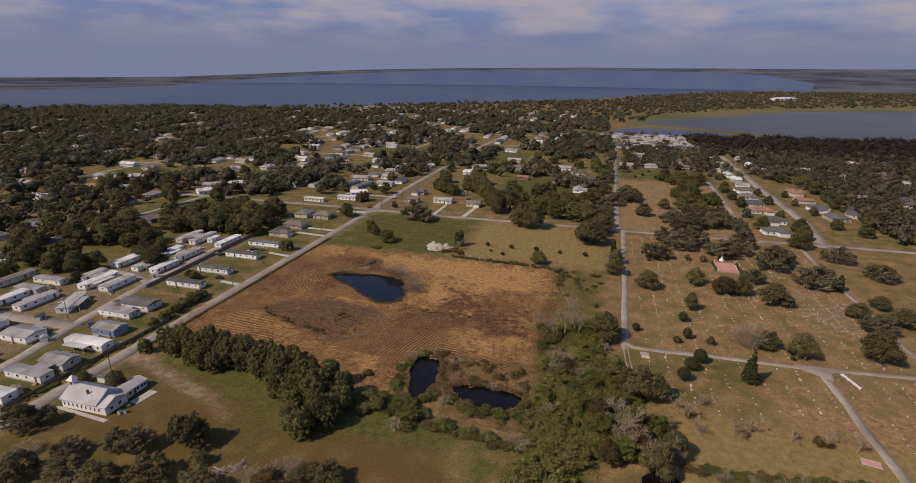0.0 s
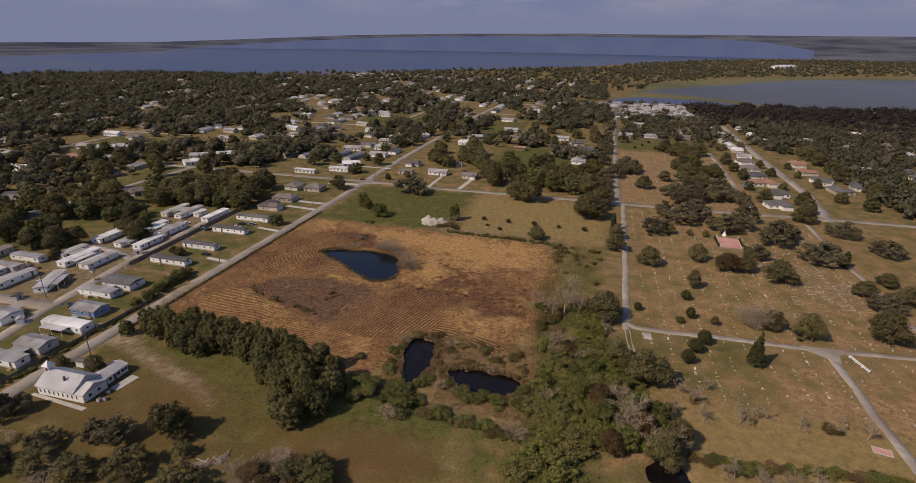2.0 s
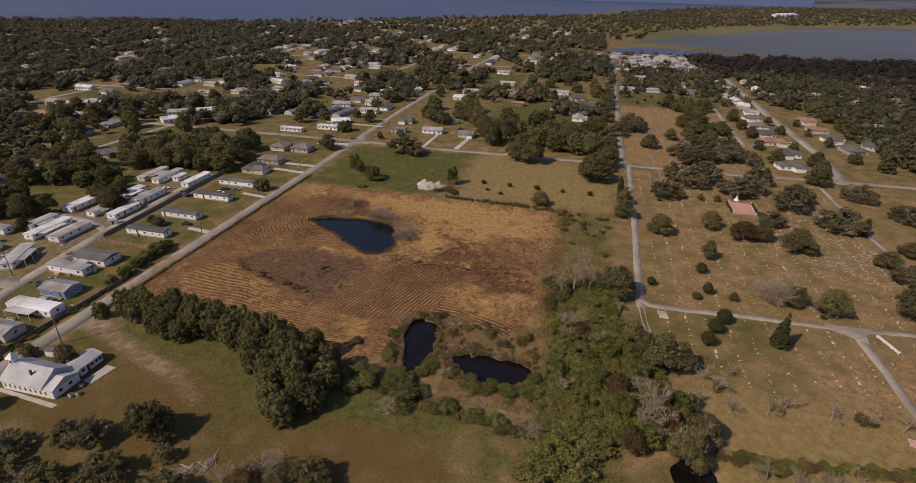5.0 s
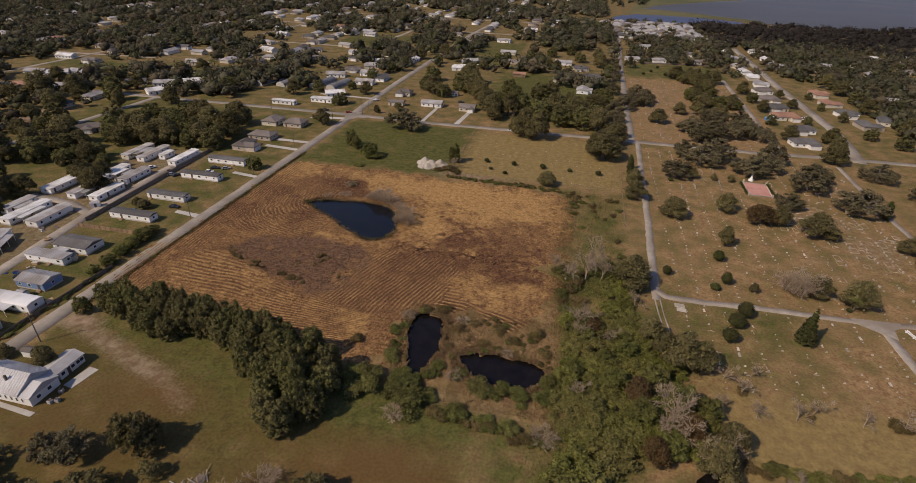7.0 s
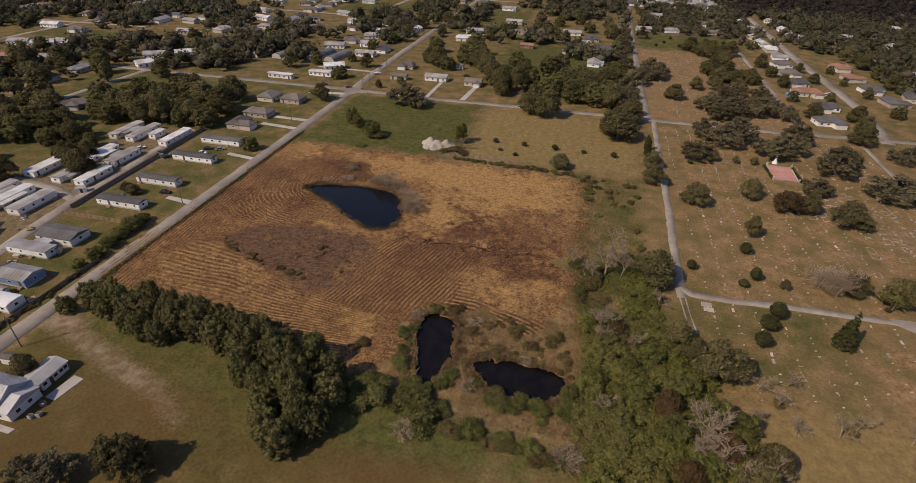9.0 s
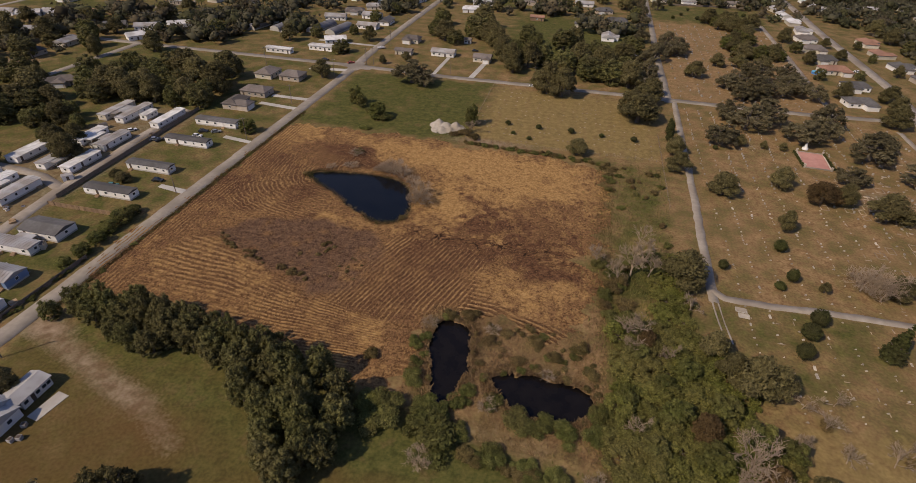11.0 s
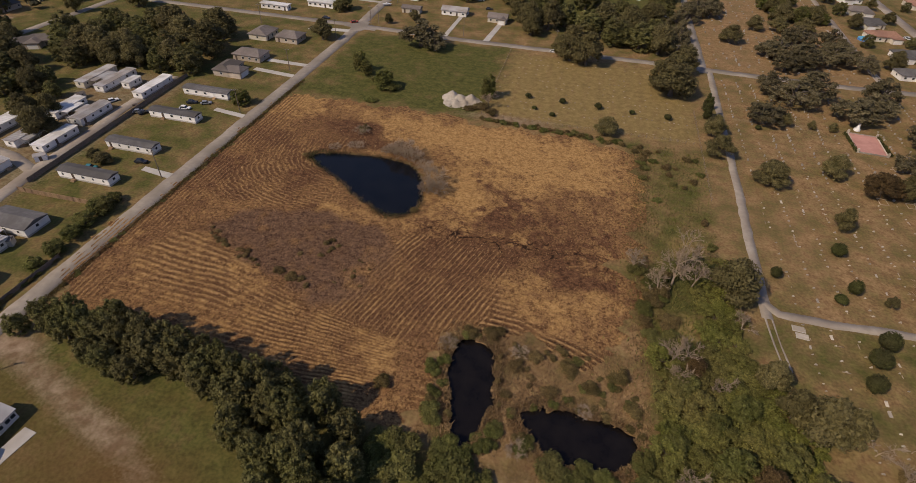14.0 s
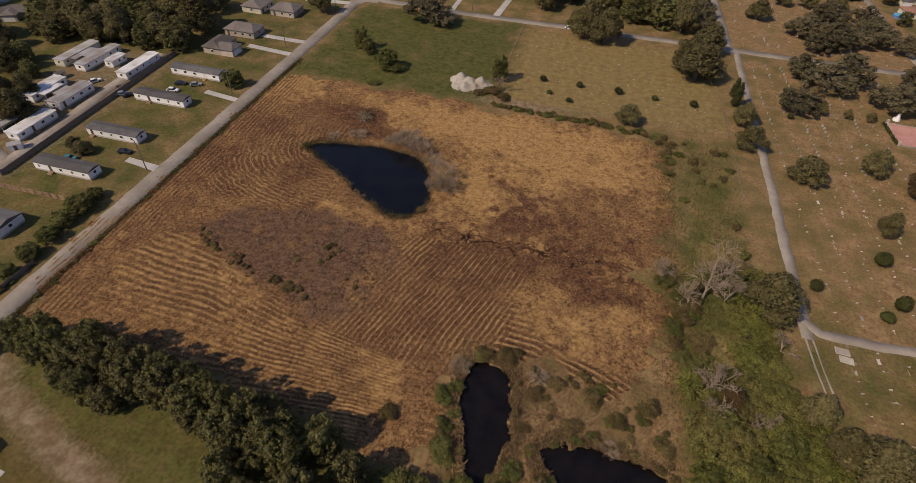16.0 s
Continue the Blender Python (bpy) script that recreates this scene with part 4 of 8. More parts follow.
def tree_kind(name, label, leaf_mat, seed, shape, group="", category="tree"):
    """A template tree about 10 m high with a crown 5 m in radius (4 m for the upright kinds)."""
    r = np.random.default_rng(seed)
    ob = thing(name, label, category, pose(0, 0, -60), group)
    if shape == "oak":
        lobes = [(0, 0, 5.6, 3.1, 0.95)]
        for i in range(13):
            a, q = 2 * np.pi * i / 13 + r.normal() * 0.25, r.uniform(1.9, 3.8)
            lobes.append((q * np.cos(a), q * np.sin(a), r.uniform(2.2, 6.6 - 0.4 * q), r.uniform(1.1, 1.9), r.uniform(0.85, 1.1)))
        for i in range(7):
            a, q = r.random() * 6.3, r.uniform(0.6, 2.2)
            lobes.append((q * np.cos(a), q * np.sin(a), r.uniform(6.4, 8.6), r.uniform(0.8, 1.4), 0.95))
        dens, leaf, core = 120, 0.25, 0.7
    elif shape == "lacy":
        lobes = []
        for i in range(64):
            a, q = r.random() * 6.3, 4.5 * np.sqrt(r.random())
            lobes.append((q * np.cos(a), q * np.sin(a), r.uniform(0.4, 1.0) * 8.8 * (1 - 0.6 * (q / 5.0) ** 2), r.uniform(0.5, 1.15), r.uniform(0.8, 1.15)))
        dens, leaf, core = 78, 0.25, 0.5
    elif shape == "upright":
        lobes = [(0, 0, 4.9, 2.5, 1.5)]
        for i in range(46):
            a, z = r.random() * 6.3, r.uniform(0.9, 9.3)
            q = 2.75 * np.sqrt(max(0.05, 1 - ((z - 4.2) / 5.6) ** 2)) * r.uniform(0.78, 1.06)
            lobes.append((q * np.cos(a), q * np.sin(a), z, r.uniform(0.5, 0.95), r.uniform(0.9, 1.4)))
        dens, leaf, core = 120, 0.21, 0.7
    elif shape == "dense":
        lobes = [(0, 0, 4.6, 2.55, 1.65)]
        for i in range(84):
            a, z = r.random() * 6.3, r.uniform(0.6, 9.6)
            q = 2.8 * np.sqrt(max(0.04, 1 - ((z - 4.2) / 5.8) ** 2)) * r.uniform(0.8, 1.05)
            lobes.append((q * np.cos(a), q * np.sin(a), z, r.uniform(0.36, 0.7), r.uniform(1.0, 1.7)))
        dens, leaf, core = 130, 0.19, 0.72
    elif shape == "mound":
        lobes = []
        for i in range(34):
            a, q = r.random() * 6.3, 4.4 * np.sqrt(r.random())
            lobes.append((q * np.cos(a), q * np.sin(a), r.uniform(0.45, 1.0) * 7.6 * (1 - (q / 5.6) ** 2), r.uniform(0.7, 1.4), r.uniform(1.3, 2.2)))
        dens, leaf, core = 70, 0.26, 0.6
    elif shape == "column":
        lobes = [(0.15 * r.normal(), 0.15 * r.normal(), z, 1.15 * (1 - (z / 11.5) ** 2) + 0.25, 1.2) for z in np.arange(1.4, 10, 0.9)]
        dens, leaf, core = 170, 0.26, 0.76
    elif shape == "cone":
        lobes = [(0.1 * r.normal(), 0.1 * r.normal(), z, 1.75 * (1 - z / 11.2) + 0.12, 0.55) for z in np.arange(1.2, 10.8, 0.8)]
        dens, leaf, core = 190, 0.26, 0.6
    elif shape == "ball":
        lobes = [(0, 0, 4.6, 4.2, 1.12)] + [(2.4 * np.cos(a), 2.4 * np.sin(a), r.uniform(3, 6.5), 2.1, 1.0) for a in np.linspace(0, 6.28, 8)[:-1]]
        dens, leaf, core = 95, 0.36, 0.92
    elif shape == "tuft":
        lobes = [(r.normal() * 1.9, r.normal() * 1.9, r.uniform(1.5, 4.0), r.uniform(1.8, 2.8), 1.1) for i in range(5)]
        dens, leaf, core = 40, 0.62, 0.62
    else:  # shrub
        lobes = []
        for i in range(10):
            a, q = r.random() * 6.3, r.uniform(0.5, 3.6)
            lobes.append((q * np.cos(a), q * np.sin(a), r.uniform(1.6, 4.6) * (1 - q / 9), r.uniform(1.2, 2.1), r.uniform(0.8, 1.15)))
        dens, leaf, core = 120, 0.27, 0.6
    mesh_part("crown", crown_mesh("crown", lobes, r, dens, leaf, core), leaf_mat, ob)
    if shape == "ball":
        seg = [[((0, 0, -0.3), 0.5), ((0, 0, 1.5), 0.4)]]
        mesh_part("trunk", fast_mesh("trunk", *tubes(seg)), M_bark, ob)
    elif shape in ("shrub", "tuft", "mound"):
        seg = [[((0, 0, -0.2), 0.2), ((1.6 * np.cos(a), 1.6 * np.sin(a), 2.6), 0.08)] for a in np.linspace(0, 5.2, 5)]
        mesh_part("trunk", fast_mesh("trunk", *tubes(seg, 4)), M_bark, ob)
    else:
        mesh_part("trunk", trunk_mesh(r, 8.5, 4.0 if shape in ("oak", "lacy") else 2.2, 0.42 if shape in ("oak", "lacy") else 0.28, 8 if shape == "lacy" else 5), M_bark, ob)
    return ob


def bare_kind(name, label, seed, group="", bushy=False):
    """A leafless tree about 10 m high with a spread of 5 m."""
    r = np.random.default_rng(seed)
    ob = thing(name, label, "tree", pose(0, 0, -60), group)
    main, twigs = [], []

    def grow(p, d, length, rad, level):
        d = d / (np.linalg.norm(d) + 1e-9)
        mid = p + d * length * 0.5 + r.normal(size=3) * length * 0.06
        end = p + d * length + r.normal(size=3) * length * 0.08
        (main if level < 2 else twigs).append([(p, rad), (mid, rad * 0.8), (end, rad * 0.5)])
        if level < 4:
            for k in range(((5, 4, 4, 4), (5, 6, 5, 4))[bushy][level]):
                t = r.uniform(0.35, 1.0)
                q = p + (end - p) * t
                nd = d * 0.75 + unit(r, 1)[0] * 0.75 + np.array([0, 0, 0.22])
                grow(q, nd, length * r.uniform(0.55, 0.75), rad * 0.5, level + 1)

    if bushy:
        for k in range(5):
            a = 2 * np.pi * k / 5
            grow(np.array([0.4 * np.cos(a), 0.4 * np.sin(a), -0.2]), np.array([np.cos(a) * 0.7, np.sin(a) * 0.7, 1.0]), 4.2, 0.1, 1)
    else:
        grow(np.array([0, 0, -0.2]), np.array([0.05, 0.05, 1.0]), 4.4, 0.2, 0)
    mesh_part("trunk", fast_mesh("trunk", *tubes(main if main else twigs[:5], 6)), M_deadwood, ob)
    for sgm in twigs:
        for i in range(len(sgm)):
            sgm[i] = (sgm[i][0], max(sgm[i][1], 0.044 if bushy else 0.034))
    mesh_part("branch_crown", fast_mesh("branch_crown", *tubes(twigs, 3)), M_deadwood, ob, "pale leafless twigs")
    return ob


def plant(kind, u, v, r, h=None, lean=0.0, spin=None, z=0.0):
    """A copy of a template standing at u, v with its crown's radius and its height."""
    rs = np.random.default_rng(int(abs(u * 131 + v * 17 + r * 7)) % 100000)
    if r < 1.8 and kind in SHRUB + WEEDY:
        kind = LIGHT_G if kind in SHRUB else LIGHT_W
    s = r / 5.0
    if kind in BELT + LEAFY:
        s *= 1.12 if kind in BELT else 1.2
    if kind in OAKS + MOSS + LACY + RUST and h:
        h *= 1.3
    if kind in LEAFY and h:
        h *= 0.85
    if kind in BARE and h:
        h *= 1.2
    hz = (h / 10.0) if h else s * rs.uniform(0.9, 1.1)
    sx = s * rs.uniform(0.93, 1.07)
    m = pose(u, v, z, lean * rs.normal(), lean * rs.normal(), spin if spin is not None else rs.uniform(0, 360)) @ Matrix.Diagonal((sx, s, hz, 1))
    return copy_thing(kind, m)


OAKS = [tree_kind("oak_tree", "spreading evergreen oak with a dull green crown", M_oak, 11 + i, "oak", "oaks on the lots") for i in range(3)]
MOSS = [tree_kind("mossy_oak_tree", "wide oak hung with grey moss on dry grass", M_moss, 31 + i, "lacy", "mossy oaks of the cemetery") for i in range(3)]
LACY = [tree_kind("gnarled_oak_tree", "gnarled open oak with thin leaves on the lawn", M_oak, 41 + i, "lacy", "gnarled oaks by the church") for i in range(2)]
LEAFY = [tree_kind("green_tree", "full leafy tree with a fresh green crown", M_green, 51 + i, "upright", "green trees of the thicket") for i in range(3)]
BELT = [tree_kind("belt_tree", "dense dark green tree in the belt beside the field", M_belt, 71 + i, "dense", "trees of the belt") for i in range(4)]
CEDAR = [tree_kind("cypress_tree", "narrow dark green cypress beside the graves", M_topiary, 91, "column", "cypresses")]
PINE = [tree_kind("conifer_tree", "dark green conifer with tiers of level branches", M_topiary, 93, "cone", "conifers")]
TOPI = [tree_kind("clipped_bush", "clipped round dark green cedar bush", M_topiary, 95, "ball", "clipped bushes of the cemetery", "bush")]
SHRUB = [tree_kind("green_shrub", "low green shrub with loose leaves", M_green, 101 + i, "shrub", "green shrubs", "shrub") for i in range(2)]
WEEDY = [tree_kind("dry_shrub", "brown green weedy shrub in dry grass", M_weed, 111 + i, "shrub", "dry shrubs", "shrub") for i in range(2)]
MOUND = [tree_kind("vine_thicket", "rank low thicket of green brambles and vines", M_bramble, 161 + i, "mound", "bramble thickets", "thicket") for i in range(3)]
RUST = [tree_kind("russet_tree", "tree with thin russet brown leaves", M_rust, 121, "oak", "russet trees")]
BARE = [bare_kind("bare_tree", "leafless pale grey tree", 131 + i, "bare trees") for i in range(3)]
BUSHY = [bare_kind("bare_thicket", "leafless grey willow thicket at the water", 141 + i, "bare thickets", True) for i in range(2)]
LIGHT_G = tree_kind("low_bush", "low green bush in the grass", M_green, 151, "tuft", "low green bushes", "bush")
LIGHT_W = tree_kind("low_dry_bush", "low brown bush in dry grass", M_weed, 152, "tuft", "low dry bushes", "bush")
TEMPLATES = [LIGHT_G, LIGHT_W] + MOUND + PINE + LACY + OAKS + MOSS + LEAFY + BELT + CEDAR + TOPI + SHRUB + WEEDY + RUST + BARE + BUSHY


def several(kinds, rows):
    for i, row in enumerate(rows):
        plant(kinds[i % len(kinds)], *row)


# the belt along the church's lawn
def along(pts, step, seed, jit=0.8):
    r = np.random.default_rng(seed)
    p = np.asarray(pts, dtype=float)
    out = []
    for a, b in zip(p[:-1], p[1:]):
        k = max(1, round(np.hypot(*(b - a)) / step))
        out += [tuple(a + (b - a) * j / k + r.normal(0, jit, 2)) for j in range(k)]
    return out + [tuple(p[-1])]


rb = np.random.default_rng(5)
plant(BELT[0], -146.8, 126.3, 3.6, 6)
for k, (u, v) in enumerate(along([(-139.5, 128.5), (-130, 129), (-114, 127), (-98, 125), (-85, 121), (-76.5, 112), (-70, 102.5)], 5.0, 1)):
    plant(BELT[k % 4], u, v, rb.uniform(3.6, 5.2), rb.uniform(8.5, 11.5))
for k, (u, v) in enumerate(along([(-134, 131), (-114, 130.5), (-98, 128.5), (-84, 125.5), (-73, 120), (-66, 112), (-63, 104)], 5.2, 2)):
    plant(BELT[(k + 1) % 4], u, v, rb.uniform(3.8, 5.4), rb.uniform(10.5, 13.5))
several(BELT, [(-60, 106, 5.5, 10.5), (-59.5, 114, 5.2, 10), (-62, 121, 5, 9.5), (-69, 125.5, 5.2, 10), (-65, 99.5, 5.4, 9.5), (-96, 125, 5.5, 11), (-110, 126.5, 5.5, 11), (-124, 128.5, 5.5, 10.5), (-78, 121, 5.8, 11.5), (-71, 113, 5.6, 11.5), (-86, 121.5, 5.6, 11.5), (-119, 123, 4.6, 8.5), (-113, 122.4, 4.2, 8), (-124.5, 124, 4, 7.5), (-80, 127, 4.8, 10), (-76, 124, 5, 11)])

# the thicket between field and cemetery drive
several(OAKS, [(20.5, 187, 7.8, 9.5), (32, 147, 6.6, 9.5), (36.5, 148, 5.2, 8), (28, 151, 4.6, 7), (24.5, 158, 4.4, 6.5), (35, 112.5, 5.2, 7.5), (40, 121, 4.8, 6.5)])
several(LEAFY, [(4.7, 151, 4.2, 6.5), (13, 134, 4.8, 8), (20, 124, 5, 8.5), (24, 138, 5, 8), (30, 132, 5.2, 8.5), (8, 124, 4.2, 6), (17, 148, 4.4, 7), (36, 130, 4.6, 7.5), (2, 137, 3.6, 5), (26, 116, 4.8, 7.5), (11, 142, 4, 6.5)])
several(RUST, [(19, 131, 4.0, 6.5), (22, 113, 3.6, 6), (31, 122, 3.6, 6), (8, 157, 3.0, 4.5)])
several(MOUND, [(6.5, 104, 7.5, 6), (1, 99, 6, 5), (13.5, 113, 6.5, 5), (3.2, 126, 4.6, 4), (-1.7, 125, 4, 3.4), (5, 115, 5, 4), (-3, 131, 3.2, 3)])
for k, (u, v) in enumerate((a, b) for b in np.arange(117, 160, 4.6) for a in np.arange(3.5, 36, 4.9)):
    if u - 0.3 * (150 - v) < 27 and not (v > 150 and u > 26):
        plant(MOUND[k % 3], u + rb.normal(0, 1.1), v + rb.normal(0, 1.1), rb.uniform(3.6, 5.0), rb.uniform(3.0, 5.2))
for k, v in enumerate(np.arange(160, 202, 4.2)):
    for u in (13, 18.5):
        plant(MOUND[k % 3], u + rb.normal(0, 1.0), v + rb.normal(0, 0.8), rb.uniform(2.8, 4.2), rb.uniform(1.6, 3.2))
for k in range(11):  # dark scrub along the field's corner
    plant((SHRUB + WEEDY)[k % 4], rb.uniform(-6, 4), 164 + 27 * (k + rb.random()) / 11, rb.uniform(2.4, 3.8), rb.uniform(3.0, 4.6))
several(BARE, [(4.8, 186.5, 8.5, 12.5), (0.5, 182.5, 5, 8.5), (8.5, 193, 5.5, 9), (-5.6, 190.5, 4.5, 6.5), (10, 187, 5, 8.5), (21, 174, 3.8, 5), (2.8, 159, 5, 7.5), (3.5, 153.5, 4, 6.5), (7, 162, 4, 6.5), (27.5, 124.5, 7.5, 11.5), (24, 121, 5, 8.5), (29.5, 121, 5, 9), (3.5, 128.5, 3.6, 5.5), (35, 114, 5.5, 9), (38, 117, 4.5, 7), (12, 152, 3.2, 6),
               (39.6, 133, 3.4, 5.5), (43, 146, 3.6, 5.5), (46.3, 141, 3.6, 5.5), (48.4, 133, 3.4, 5.5), (58.2, 134.5, 3.4, 5.5), (63, 138, 3.4, 5), (50.7, 148.7, 3, 4.5), (74, 136.5, 3, 5), (83, 137, 3.2, 5), (91, 137, 3.4, 5.5), (52, 112, 4.5, 6), (58, 110, 4.5, 6), (64, 112, 4, 6), (70, 112, 4, 6)])
several(WEEDY, [(47, 142, 2.2, 2.6), (82.4, 137.5, 3, 3.4), (62, 136, 1.6, 1.8)])
rt_ = np.random.default_rng(9)
for k in range(14):
    plant((WEEDY + SHRUB)[k % 4], rt_.uniform(2, 19), rt_.uniform(200, 262), rt_.uniform(1.0, 2.2), rt_.uniform(1.2, 2.6))
for k in range(10):
    plant((WEEDY + SHRUB)[k % 4], rt_.normal(-2, 1.6), rt_.uniform(238, 262), rt_.uniform(1.2, 2.2), rt_.uniform(1.4, 2.6))
for k in range(20):  # the hedge along the mown strip
    u = 42 + 54 * (k + rt_.random() * 0.7) / 20
    plant((WEEDY + SHRUB + MOUND)[k % 7], u, 115.2 + 0.12 * (u - 42) + rt_.normal(0, 0.6), rt_.uniform(2.0, 3.2), rt_.uniform(1.8, 3.0))

# shrubs round the ditches
several(SHRUB, [(-51.1, 117.5, 5, 6), (-38.9, 116, 7, 7.2), (-24.9, 115, 3.6, 3.8), (-18.9, 115, 2.8, 3), (-21.4, 125, 4.6, 4.2), (-11, 124, 4.0, 3.8), (-47.9, 131, 3.2, 4), (-34.8, 126.5, 2.6, 3.5), (-50.7, 122, 5.2, 6), (-44, 119, 4, 5), (-4, 125, 4.2, 5), (-50.5, 142.5, 2.6, 3.5), (-56, 122, 3.5, 4.2), (-33, 119.5, 3, 3.4), (-11.2, 113.4, 3.2, 3.4)])
several(SHRUB, [(-42.5, 124.6, 3.4, 4.2), (-38, 122.5, 3.6, 4.4), (-34.4, 130.2, 2.2, 2.8), (-48.6, 136.5, 2.2, 3), (-48.4, 145, 2, 2.6), (-16, 125.2, 3.4, 3.6), (-27.5, 128.6, 2.6, 3), (-3, 131, 3, 3.6)])
several(WEEDY, [(-60.2, 135.2, 2.6, 3), (-38.3, 155.6, 3.0, 2.6), (-27.8, 151.4, 2.4, 2.2), (-15, 146.8, 2.4, 2.4), (-5.8, 143.4, 2.6, 2.8), (-28.7, 130.5, 1.8, 2.6), (-31.7, 148, 2.4, 2.2), (-20, 150.9, 2.6, 2.4), (-48.4, 134.1, 2.2, 3), (-44, 155.2, 2.4, 2.4), (-33.5, 140, 1.8, 1.8), (-24, 143, 2.2, 2), (-10, 150, 2.2, 2.2), (-7.8, 151.1, 2.4, 3)])
several(BUSHY, [(-3.4, 112.4, 3.4, 4), (-29, 127.5, 2.2, 2.8), (-48.8, 150, 2.2, 2.6), (-16, 140, 1.8, 2), (-32, 152, 2, 2.2), (-40, 111, 3, 3.5)])
for k in range(46):
    u, v = rt_.uniform(-34, -4), rt_.uniform(139, 156)
    if u > -12 and v > 150:
        continue
    plant((WEEDY * 4 + SHRUB)[k % 10], u, v, rt_.uniform(0.7, 1.5), rt_.uniform(0.7, 1.6))

for loop in (DITCH_A, DITCH_B):
    for k in range(0, len(loop), 5):
        c = np.mean(loop, axis=0)
        d = np.array(loop[k]) - c
        q_ = np.array(loop[k]) + d / (np.linalg.norm(d) + 1e-9) * rt_.uniform(0.4, 1.3)
        plant((WEEDY * 2 + SHRUB)[k % 6], q_[0], q_[1], rt_.uniform(0.8, 1.7), rt_.uniform(0.9, 1.9))

for k in range(16):
    u = -31 + 29 * (k + rt_.random() * 0.8) / 16
    plant((WEEDY + SHRUB + WEEDY)[k % 6], u, 114.6 - 0.13 * (u + 31) + rt_.normal(0, 0.5), rt_.uniform(1.8, 2.7), rt_.uniform(1.8, 2.8))

# round the pond
several(BUSHY, [(-86, 228, 4.2, 9), (-89.5, 228.5, 3.2, 7), (-82, 226, 3.6, 8), (-71, 214, 4.2, 8.6), (-68.8, 209, 3.4, 7.4), (-72, 209, 3, 7), (-76, 221, 3, 6), (-105, 229, 3.0, 3), (-112, 226, 2.2, 2.2), (-92, 229, 3.2, 3.4), (-107, 240, 3, 3)])
several(WEEDY, [(-106.5, 243, 2.6, 3.2), (-120, 218, 1.6, 1.4), (-72.5, 198, 1.8, 1.8)])
several(SHRUB, [(-106.8, 241.5, 1.6, 2.2)])

# bushes in the burnt patch
edge_ = [(-129, 172.5), (-121, 168.4), (-113, 165.6), (-104, 162.2), (-97, 160.6), (-90, 159.2)]
for k in range(40):
    t = rt_.random() ** 0.9 * 4.99
    (ua, va), (ub, vb) = edge_[int(t)], edge_[int(t) + 1]
    u, v = ua + (ub - ua) * (t % 1) + rt_.normal(0, 0.7), va + (vb - va) * (t % 1) + rt_.normal(0, 0.8)
    plant(WEEDY[k % 2], u, v, rt_.uniform(0.6, 1.35), rt_.uniform(0.6, 1.3))
for k in range(9):
    plant(WEEDY[k % 2], rt_.normal(-91, 2.5), rt_.normal(174, 2.2), rt_.uniform(0.6, 1.4), rt_.uniform(0.7, 1.4))
for k in range(9):
    plant(WEEDY[k % 2], rt_.uniform(-84, -74), rt_.uniform(158, 172), rt_.uniform(0.4, 0.9), rt_.uniform(0.4, 0.9))

# the green lot and the burial lawn behind the field
several(LEAFY, [(-129.8, 294.5, 4.2, 12), (-125, 291, 3.4, 9), (-113, 281, 5.6, 9)])
several(SHRUB, [(-112, 280, 6.2, 6.6), (-117, 285, 4.2, 5.5), (-114.3, 266.5, 3.4, 2.4)])
several(MOSS, [(-112.5, 335, 10.5, 12), (-104, 331, 6, 7)])
several(LEAFY, [(-66.9, 285.8, 4.4, 12.5)])
several(WEEDY, [(-68, 274, 4.6, 4), (-63, 270.5, 3.2, 3.4), (-72, 272, 3, 2.6)])
several(BARE, [(-65.5, 277, 4.2, 6)])
several(OAKS, [(-16.1, 268, 5.2, 6.2), (-36, 341, 8, 14), (-28, 338, 8, 13), (-42, 346, 5, 9), (11.4, 314, 11, 11.5), (8, 322, 7, 11)])
several(CEDAR, [(25, 295.4, 6.0, 9.5), (25.2, 303, 5.0, 8)])
several(OAKS, [(26, 281, 5.2, 6.8), (26, 264, 5.4, 7)])
several(TOPI, [(-50, 291, 1.5, 2.4), (-35.1, 290.4, 1.5, 2.4), (-19.8, 290, 1.8, 2.8), (-5.6, 289.5, 1.3, 2.0), (8.9, 289, 1.6, 2.6), (-46, 281, 1.2, 1.5), (-38, 277, 1.3, 1.7)])
several(OAKS, [(18, 343, 8, 11), (12, 331, 8, 10)])
for k in range(46):
    u = -66 + 64 * (k + rt_.random()) / 46
    plant((WEEDY + SHRUB)[k % 4], u, 265.5 - 0.07 * (u + 66) + rt_.normal(0, 0.7), rt_.uniform(1.1, 1.9), rt_.uniform(1.2, 2.2))
for k in range(36):
    v = 128 + 145 * (k + rt_.random()) / 36
    plant((WEEDY + SHRUB)[k % 4], -149.6 + rt_.normal(0, 0.3), v + 6, rt_.uniform(0.6, 1.1), rt_.uniform(0.6, 1.2))

